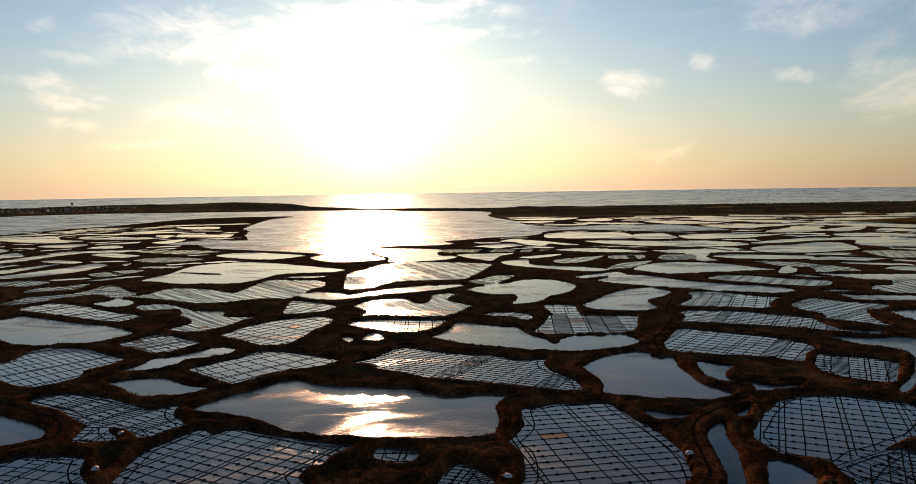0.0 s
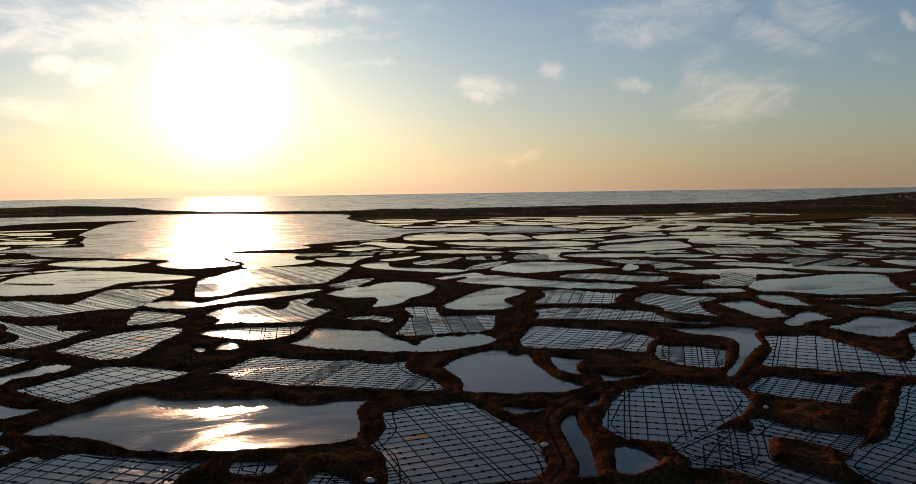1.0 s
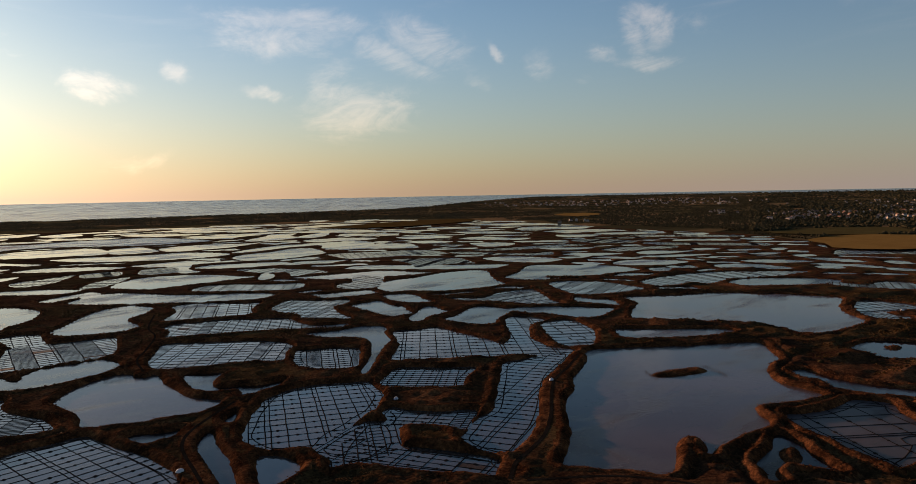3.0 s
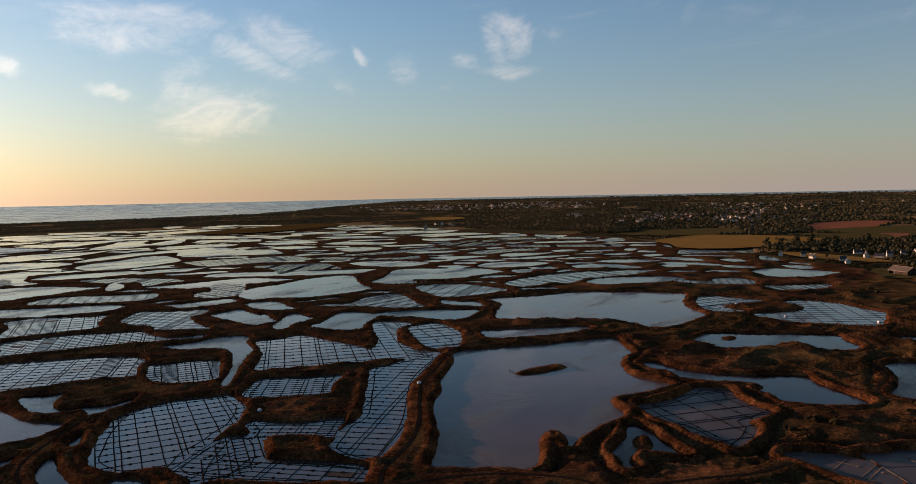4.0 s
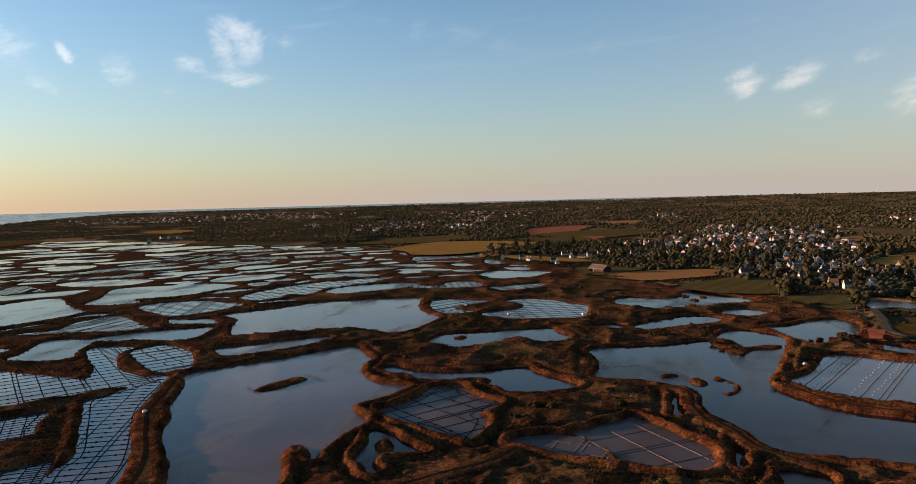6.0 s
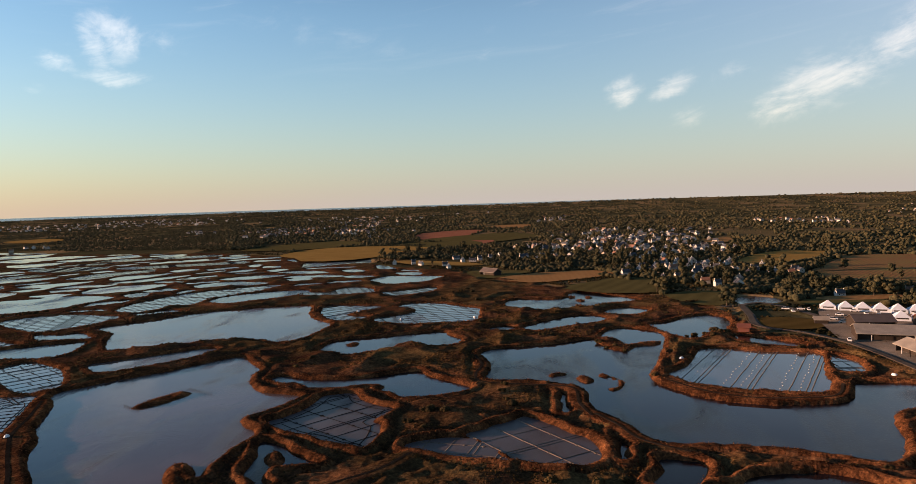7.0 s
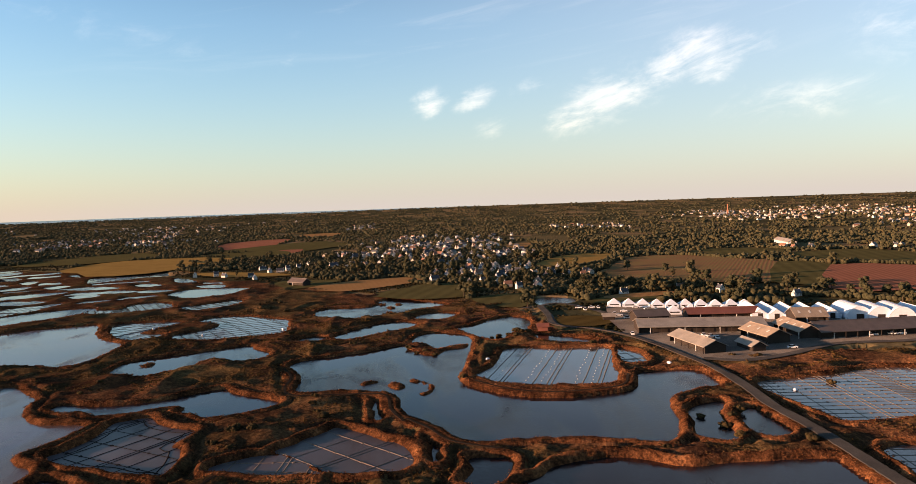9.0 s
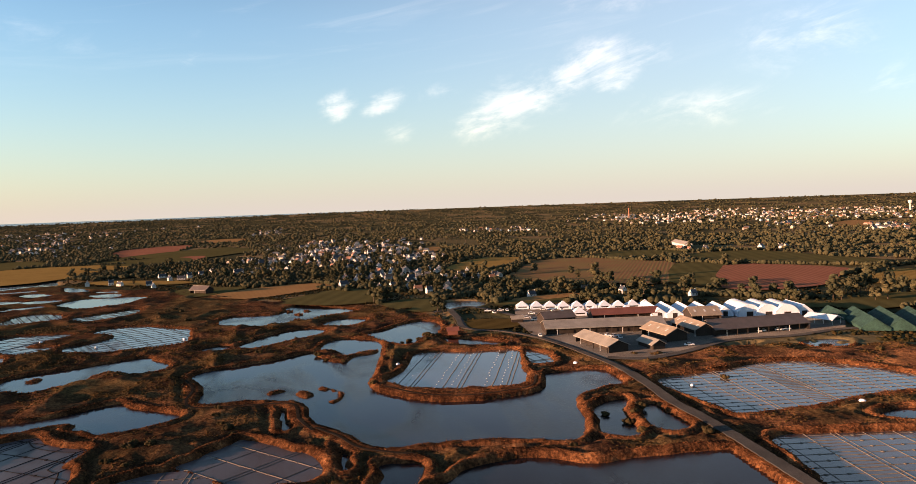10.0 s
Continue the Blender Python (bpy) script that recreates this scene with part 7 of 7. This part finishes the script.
def hedge(*points):
    """A thick hedge along a line."""
    p = np.array(points)
    for a, b in zip(p, p[1:]):
        n = int(np.hypot(*(b - a)) / 1.7) + 1
        for k in range(n):
            c = a + (b - a) * k / n
            hedge_at.append((c[0] + dice.uniform(-1.5, 1.5), c[1] + dice.uniform(-1.5, 1.5), dice.uniform(1.2, 2.6)))


hedge((687, -382), (629, -439), (558, -508))
hedge((695, -123), (697, -153), (739, -213), (809, -255))
hedge((871, -244), (846, -305), (728, -363))
hedge((1020, 284), (950, 232), (960, 207))
hedge((637, -12), (596.0, -37.0))
hedge((922, 258), (934, 218))
hedge((1108, 346), (1101, 248))
hedge((558.7, -52.6), (530.6, -56.3), (505.8, -51.6))
hedge((498.8, -201.8), (469.3, -242.8), (441.2, -275.8), (405.6, -324.7))
hedge((505, -427), (549, -500), (553, -546))
hedge((887, -460), (810, -467), (782, -545))
hedge((712, 66), (722, 23), (668, -20))
tree(0, 657, -216, 1.19)
tree(2, 651, -195, 0.85)
tree(2, 613, -236, 0.82)
tree(2, 567, -239, 1.20)
tree(1, 560, -242, 1.06)
tree(0, 488, -281, 1.02)
tree(0, 476, -302, 0.88)
tree(2, 444, -304, 0.91)
tree(0, 397, -329, 1.04)
tree(1, 391, -330, 0.82)
tree(0, 380, -345, 0.95)
tree(2, 379, -353, 1.24)
tree(1, 425, -307, 1.17)
tree(0, 492, -179, 0.96)
tree(2, 487, -238, 0.85)
tree(0, 479, -239, 0.88)
tree(2, 520, -49, 1.21)
tree(2, 515, -53, 1.17)
tree(0, 519, -59, 1.02)
tree(1, 486, -261, 0.82)
tree(2, 471, -267, 0.91)
tree(1, 443, -85, 0.82)
tree(2, 452, -83, 1.15)
tree(3, 1306, -251, 0.80)
tree(3, 1298, -258, 0.82)
tree(3, 1291, -266, 0.86)
tree(3, 1283, -273, 0.86)
tree(3, 1276, -280, 0.83)
tree(3, 1268, -287, 1.24)
tree(3, 470, -235, 1.18)
tree(3, 501, -198, 0.84)
tree(3, 745, 41, 1.03)
tree(3, 744, 161, 0.94)


def belt(count, low_, high_, *points):
    """A belt of trees along a line."""
    p = np.array(points, float)
    for _ in range(count):
        k = dice.randrange(len(p) - 1)
        c = p[k] + (p[k + 1] - p[k]) * dice.random()
        tree(dice.choice([0, 0, 1, 2, 4]), float(c[0] + dice.gauss(0, 4)), float(c[1] + dice.gauss(0, 4)), dice.uniform(low_, high_))


hedge((525, -151), (507, -187), (495, -223), (470, -275), (422, -293), (398, -314))
belt(30, 0.7, 1.1, (525, -151), (507, -187), (495, -223), (470, -275), (422, -293), (398, -314))
belt(12, 1.0, 1.45, (419, -349), (416, -391), (398, -389))
h = np.array(hedge_at)
v, f = clumps(np.stack([h[:, 0], h[:, 1], rise(np.hypot(h[:, 0], h[:, 1])) + 1.3 + h[:, 2] * 0.6], 1), h[:, 2], 0.9, ICO1, 0.32)
tagged(new("hedge", big_mesh("hedge", v, f, LEAVES)), "dark thick hedges between the fields", "hedge", kind="stuff")

# sight lines spread evenly between the marsh and the horizon
n = 76000
yaw = rng.uniform(-141, 36, n)
edge = np.interp(yaw, [m[0] for m in MARSH], [m[1] for m in MARSH])
rim = np.minimum(coast(yaw), 4900) - 6
low, high = 70 / np.maximum(edge, 300) , (70 - rise(rim)) / rim
dip = high + (low - high) * rng.uniform(0, 1, n) ** 1.15
out_r = np.geomspace(250, 4900, 4000)
rr = np.interp(-dip, -(70 - rise(out_r)) / out_r, out_r)
tx, ty = -np.sin(np.radians(yaw)) * rr, np.cos(np.radians(yaw)) * rr
wood = lattice(tx * 0.6 - ty, ty * 0.6 + tx, 150, 21) * 0.6 + lattice(tx, ty, 70, 22) * 0.5
open_land = np.where((yaw > -104) & (rr < edge + 90), 1.2, np.where(rr < 850, -0.16, -0.36))
keep = ((yaw > -98) | (rr > 485)) & (wood > open_land) & (rr > edge + 14) & (rr < rim) & clear_of(tx, ty, 3.0)
tx, ty, rr, yaw = tx[keep], ty[keep], rr[keep], yaw[keep]
close = rr < 1000
idx = np.nonzero(close)[0][:255]
for k in idx:
    tree(int(rng.choice([0, 0, 1, 1, 2, 2, 3, 4])), float(tx[k]), float(ty[k]), float(rng.uniform(0.75, 1.25)))
far_ = np.ones(len(tx), bool)
far_[idx] = False
tx, ty, rr, yaw = tx[far_], ty[far_], rr[far_], yaw[far_]
spread = np.clip(rr * 0.0026, 2.6, 7.0) * rng.uniform(0.7, 1.3, len(rr)) * np.where(yaw > -38, 0.4, np.where((yaw > -62) & (rr > 1100), 0.52, 0.85))
tall_ = np.where(yaw > -50, 0.35, np.clip(1.15 - rr / 4500, 0.5, 1.0))
base_z = rise(rr) + 1.0
parts_v, parts_f, off = [], [], 0
for sel, base_ in ((rr < 1300, ICO1), (rr >= 1300, OCTA)):
    for rep in range(3 if base_ is ICO1 else 2):
        jx = rng.normal(0, 0.8, sel.sum()) * spread[sel] * (rep > 0)
        jy = rng.normal(0, 0.8, sel.sum()) * spread[sel] * (rep > 0)
        s_ = spread[sel] * (1.0, 0.72, 0.6)[rep]
        v, f = clumps(np.stack([tx[sel] + jx, ty[sel] + jy, base_z[sel] + s_ * tall_[sel] * 0.8], 1), s_, tall_[sel], base_, 0.3)
        parts_v.append(v)
        parts_f.append(f + off)
        off += len(v)
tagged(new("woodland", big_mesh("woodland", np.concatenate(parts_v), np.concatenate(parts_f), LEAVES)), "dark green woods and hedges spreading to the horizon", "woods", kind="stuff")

# ---- dry scrub on the marsh banks ----


def tufts(name, words, low, high, reach, count, small, large, tall, mat=None, bare=-9.0):
    """Tufts where the ground lies low to high metres from the water."""
    spots = np.nonzero((wet > low) & (wet < high) & (gr < reach) & (gr > 150) & (worn > 0.2) & ~inland & (gyaw < 36) & (gyaw > -138))[0]
    spots = spots[lattice(gx[spots], gy[spots], 11.0, 61) + 0.5 * lattice(gx[spots], gy[spots], 4.0, 62) > bare]
    weight = (gr[spots] * 0.0014 * gr[spots]) / (1 + (gr[spots] / 300) ** 2)
    sel = rng.choice(spots, count, p=weight / weight.sum())
    jit = rng.uniform(-0.8, 0.8, (2, count))
    size = rng.uniform(small, large, count) * np.clip(gr[sel] / 280, 0.8, 1.7)
    v, f = clumps(np.stack([gx[sel] + jit[0], gy[sel] + jit[1], gz[sel] + size * 0.2], 1), size, tall, OCTA, 0.4)
    tagged(new(name, big_mesh(name, v, f, mat or SCRUB)), words, "scrub", kind="stuff")


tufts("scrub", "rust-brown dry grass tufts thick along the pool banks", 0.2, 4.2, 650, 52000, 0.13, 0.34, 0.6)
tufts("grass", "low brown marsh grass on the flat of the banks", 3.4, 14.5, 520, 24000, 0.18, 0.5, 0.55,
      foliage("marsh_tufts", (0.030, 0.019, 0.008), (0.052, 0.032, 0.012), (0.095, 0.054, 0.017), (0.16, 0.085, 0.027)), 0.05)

# rough brush on the open land before the village
n = 16000
yaw = rng.uniform(-140, -60, n)
rr = np.interp(yaw, [m[0] for m in MARSH], [m[1] for m in MARSH]) + 6 + rng.uniform(0, 1, n) ** 1.5 * 330
tx, ty = -np.sin(np.radians(yaw)) * rr, np.cos(np.radians(yaw)) * rr
keep = clear_of(tx, ty, 1.0) & (lattice(tx, ty, 25, 31) + 0.6 * lattice(tx, ty, 9, 32) > -0.1)
tx, ty, rr = tx[keep], ty[keep], rr[keep]
size = rng.uniform(0.5, 1.3, len(tx))
v, f = clumps(np.stack([tx, ty, 1.05 + size * 0.3], 1), size, 0.6, ICO1, 0.35)
tagged(new("brush", big_mesh("brush", v, f, foliage("brush_leaves", (0.014, 0.016, 0.007), (0.030, 0.026, 0.010), (0.065, 0.040, 0.015), (0.11, 0.065, 0.022)))), "rough low brush on the open land before the village", "brush", kind="stuff")

# ---- small things ----
GROUND_TREE = BVHTree.FromObject(ground, bpy.context.evaluated_depsgraph_get())


def land_at(x, y):
    hit = GROUND_TREE.ray_cast(Vector((x, y, 300)), Vector((0, 0, -1)))[0]
    return max(0.0, hit.z) if hit else 1.5


BUSH_LEAVES = foliage("bush_leaves", (0.026, 0.020, 0.011), (0.046, 0.034, 0.016), (0.075, 0.052, 0.022), (0.13, 0.085, 0.032))


def bush_model():
    top = tagged(new("bush"), "dense olive-brown bush on a bank", "bush", "bushes of the marsh")
    for k in range(3):
        bm = bmesh.new()
        a = k * 2.1
        base_ = [bm.verts.new((0.1 * math.cos(q), 0.1 * math.sin(q), -0.3)) for q in (0, 2.1, 4.2)]
        tip = bm.verts.new((math.cos(a) * 0.9, math.sin(a) * 0.9, 1.6))
        for j in range(3):
            bm.faces.new((base_[j], base_[(j + 1) % 3], tip))
        part("stem", bm, BARK, top)
    n = 14
    ang, rad = rng.uniform(0, math.tau, n), np.sqrt(rng.uniform(0, 1, n)) * 1.6
    places = np.stack([np.cos(ang) * rad, np.sin(ang) * rad, rng.uniform(0.4, 1.5, n) - rad * 0.2], 1)
    v1, f1 = clumps(places, rng.uniform(0.5, 0.95, n), 0.85, ICO1, 0.3)
    m = 120
    pick = places[rng.integers(0, n, m)] + rng.normal(0, 0.5, (m, 3))
    v2 = (pick[:, None] + rng.normal(0, 1, (m, 3, 3)) * 0.22).reshape(-1, 3)
    crown = new("crown", big_mesh("crown", np.concatenate([v1, v2]), np.concatenate([f1, np.arange(m * 3).reshape(m, 3) + len(v1)]), BUSH_LEAVES))
    crown.parent = top
    return top


def copied(made, model, m):
    """The model itself the first time, then copies."""
    if made:
        return copy_thing(made[0], m)
    made.append(model())
    made[0].matrix_basis = m
    return made[0]


BUSHES, CARS, TARPS = [], [], []


def bush(x, y):
    k = dice.uniform(0.55, 1.1)
    copied(BUSHES, bush_model, pose(x, y, land_at(x, y) - 0.05, 0, 0, dice.uniform(0, 360)) @ (Matrix.Diagonal((k, k, k * 0.9, 1)) if BUSHES else Matrix()))


PAINT = plain("car_paint", (0.6, 0.6, 0.6), rough=0.3, vary=0.05, relief=0.0)
RUBBER = plain("rubber", (0.02, 0.02, 0.02))


def car_model():
    top = tagged(new("car"), "small pale car parked beside the sheds", "car", "parked cars")
    bm = bmesh.new()
    shell(bm, [(-0.85, 0.3), (0.85, 0.3), (0.88, 0.62), (0.8, 0.92), (-0.8, 0.92), (-0.88, 0.62)], -2.05, 2.05)
    part("body", bm, PAINT, top)
    bm = bmesh.new()
    prof = [(-1.5, 0.92), (1.05, 0.92), (0.45, 1.46), (-1.1, 1.46)]
    a = [bm.verts.new((x, -0.72 + 0.1 * (z > 1), z)) for x, z in prof]
    b = [bm.verts.new((x, 0.72 - 0.1 * (z > 1), z)) for x, z in prof]
    for k in range(4):
        bm.faces.new((a[k], a[(k + 1) % 4], b[(k + 1) % 4], b[k]))
    bm.faces.new(a[::-1])
    bm.faces.new(b)
    part("cabin", bm, GLASS, top, "dark glass cabin")
    boxed("roof", top, PAINT, -1.05, -0.6, 1.455, 0.42, 0.6, 1.5)
    for x in (-1.3, 1.3):
        for y in (-0.8, 0.8):
            bm = bmesh.new()
            bmesh.ops.create_cone(bm, segments=12, radius1=0.32, radius2=0.32, depth=0.2, cap_ends=True, matrix=Matrix.Translation((x, y, 0.32)) @ Matrix.Rotation(math.pi / 2, 4, "X"))
            part("wheel", bm, RUBBER, top)
    return top


def car(x, y):
    copied(CARS, car_model, pose(x, y, 1.82, 0, 0, dice.choice([-100, -95, -10, 170]) + dice.uniform(-6, 6)))


def tarp_model():
    top = tagged(new("covered_salt_heap"), "small salt heap under a pale tarpaulin on a bank", "salt heap", "covered heaps")
    v, f = ico(3)
    v = v.copy()
    v[:, 2] = np.maximum(v[:, 2], -0.15)
    v *= np.array([1.1, 0.75, 0.75]) * (1 + 0.08 * rng.uniform(-1, 1, (len(v), 1)))
    cover = new("cover", big_mesh("cover", v, f, FABRIC))
    cover.parent = top
    for x, y in ((-1.3, 0.6), (1.3, 0.5), (0.2, -1.0), (-1.2, -0.6)):
        boxed("weight", top, TIMBER, x - 0.15, y - 0.15, -0.1, x + 0.15, y + 0.15, 0.16)
    return top


def tarp(x, y):
    copied(TARPS, tarp_model, pose(x, y, land_at(x, y) + 0.1, 0, 0, dice.uniform(0, 180)))


def tower(x, y, tall, kind):
    z = 1.3 + float(rise(math.hypot(x, y)))
    words = {"chimney": "tall red brick chimney beside a pale works", "water": "concrete water tower above the roofs", "mast": "pale slender mast above the far town"}[kind]
    top = tagged(new({"chimney": "brick_chimney", "water": "water_tower", "mast": "mast"}[kind]), words, "tower")
    top.matrix_world = pose(x, y, z)
    if kind == "water":
        profile = [(3.2, 0), (2.4, tall * 0.3), (2.6, tall * 0.62), (6.2, tall * 0.74), (6.4, tall * 0.95), (0.2, tall)]
    else:
        profile = [(2.6, 0), (2.0, tall * 0.5), (1.6, tall * 0.97), (1.9, tall)] if kind == "chimney" else [(1.4, 0), (0.8, tall * 0.6), (0.3, tall)]
    bm = bmesh.new()
    prev = None
    for r, h in profile:
        ring_ = [bm.verts.new((math.cos(a) * r, math.sin(a) * r, h)) for a in np.arange(14) * math.tau / 14]
        if prev:
            for j in range(14):
                bm.faces.new((prev[j], prev[(j + 1) % 14], ring_[(j + 1) % 14], ring_[j]))
        prev = ring_
    bm.faces.new(prev)
    part("shaft", bm, RED if kind == "chimney" else PLASTER, top)
    if kind == "chimney":
        boxed("works", top, PLASTER, -4, 6, -1, 10, 46, 9, label="pale low works building")
    if kind == "mast":
        boxed("base", top, PLASTER, -6, -5, -1, 6, 5, 7)


bush(346.3, -5.8)
bush(335.4, -9.0)
bush(336.5, -13.1)
bush(328.4, -16.6)
bush(366.5, -52.0)
bush(369.3, -58.0)
bush(362.5, -61.7)
bush(363.1, -47.9)
bush(211.5, -101.6)
bush(205.9, -96.9)
bush(218.6, -107.5)
bush(194.1, -96.2)
bush(244.4, 27.4)
bush(237.1, 24.9)
bush(232.7, 22.7)
bush(645.3, 128.1)
bush(527.1, 99.2)
bush(539.8, 94.9)
bush(488.5, 73.6)
bush(216.3, -93.7)
bush(324.4, -294.8)
bush(550.5, 91.6)
bush(538.4, 85.7)
bush(245.5, -155.3)
bush(279.0, -25.6)
bush(332.0, -92.2)
bush(711.3, 193.5)
bush(427.0, 393.9)
bush(428.8, 389.9)
bush(433.8, 388.1)
bush(435.8, 383.6)
bush(438.6, 377.4)
bush(444.1, 374.6)
bush(460.7, 366.2)
bush(464.6, 367.4)
bush(424.7, 389.9)
bush(437.0, 380.9)
car(427.6, -145.6)
car(418.3, -148.5)
car(420.3, -155.3)
car(417.0, -173.1)
car(401.6, -126.7)
car(391.7, -128.4)
car(316.9, -213.1)
car(318.4, -217.7)
car(314.7, -218.0)
car(313.7, -228.6)
car(313.6, -232.8)
car(329.1, -148.6)
car(325.3, -149.9)
car(344.8, -115.6)
car(315.3, -220.7)
car(310.9, -158.0)
car(296.9, -170.4)
car(415.0, -133.9)
car(436.6, -112.2)
car(427.9, -114.0)
car(435.5, -120.2)
car(433.7, -123.9)
car(407.5, -126.0)
car(332.3, -146.3)
for mx, my in ((360.5, -56.5), (362.5, -60.0), (359.5, -63.0), (362.0, -66.5), (360.0, -69.5), (358.0, -59.5)):
    bush(mx, my)
tarp(-97.7, 201.8)
tarp(-91.3, 174.4)
tarp(11.1, 165.2)
tarp(58.8, 180.0)
tarp(137.3, 197.8)
tarp(282.0, 536.0)
tarp(421.9, 65.8)
tarp(438.8, 143.8)
tarp(190.6, 175.6)
tarp(286.3, -111.3)
tarp(308.5, -38.8)
tarp(200.2, -176.1)
tarp(239.4, -138.3)
tarp(414.7, 109.0)
tower(2274, -1088, 36, "chimney")
tower(1900, -1858, 34, "water")
tower(-1731, 3225, 26, "water")
tower(2723, 1582, 30, "mast")

# bushes over the wide dry flats of the marsh
flats = np.nonzero((wet > 6.5) & (gr > 170) & (gr < 480) & ~inland & (gyaw < -55) & (gyaw > -136) & (worn > 3))[0]
for k in rng.choice(flats, 70, replace=False):
    if lattice(gx[k:k + 1], gy[k:k + 1], 22.0, 41)[0] > -0.1:
        bush(float(gx[k]), float(gy[k]))

# a post-and-rail fence along the road
road_line = LANES[0][2]
fence = tagged(new("fence"), "low wooden post and rail fence beside the road", "fence")
t = np.gradient(road_line, axis=0)
t /= np.linalg.norm(t, axis=1, keepdims=True)
bm = bmesh.new()
box(bm, -0.07, -0.07, -0.3, 0.07, 0.07, 1.1)
POST = bpy.data.meshes.new("post")
bm.to_mesh(POST)
bm.free()
POST.materials.append(BARK)
walked, last = 0.0, None
for p, q in zip(road_line[8:60], t[8:60]):
    c = p + np.array([q[1], -q[0]]) * 3.4
    if last is not None:
        gap = float(np.hypot(*(c - last)))
        n = max(1, int(gap / 2.6))
        for k in range(n):
            e = last + (c - last) * k / n
            piece("post", POST, fence, pose(e[0], e[1], 1.6))
        ang = math.degrees(math.atan2(*(c - last)[::-1]))
        bm = bmesh.new()
        box(bm, 0, -0.03, 0.75, gap, 0.03, 0.9)
        rail = part("rail", bm, BARK, fence)
        rail.matrix_basis = pose(last[0], last[1], 1.6, 0, 0, ang)
    last = c

# mooring stakes round the islet and a plank jetty on the far pool
def stakes(x0, y0, x1, y1, n):
    row = tagged(new("stakes"), "row of short wooden stakes standing in the pool", "stakes")
    for k in range(n):
        f = k / (n - 1)
        piece("stake", POST, row, pose(x0 + (x1 - x0) * f, y0 + (y1 - y0) * f, dice.uniform(-0.55, -0.35)))


stakes(229.5, 162.9, 224.2, 153.7, 9)
stakes(232.5, 159.4, 252.9, 151.3, 22)
stakes(252.9, 151.3, 246.3, 138.6, 12)
stakes(445.4, 251.9, 456.0, 236.3, 10)
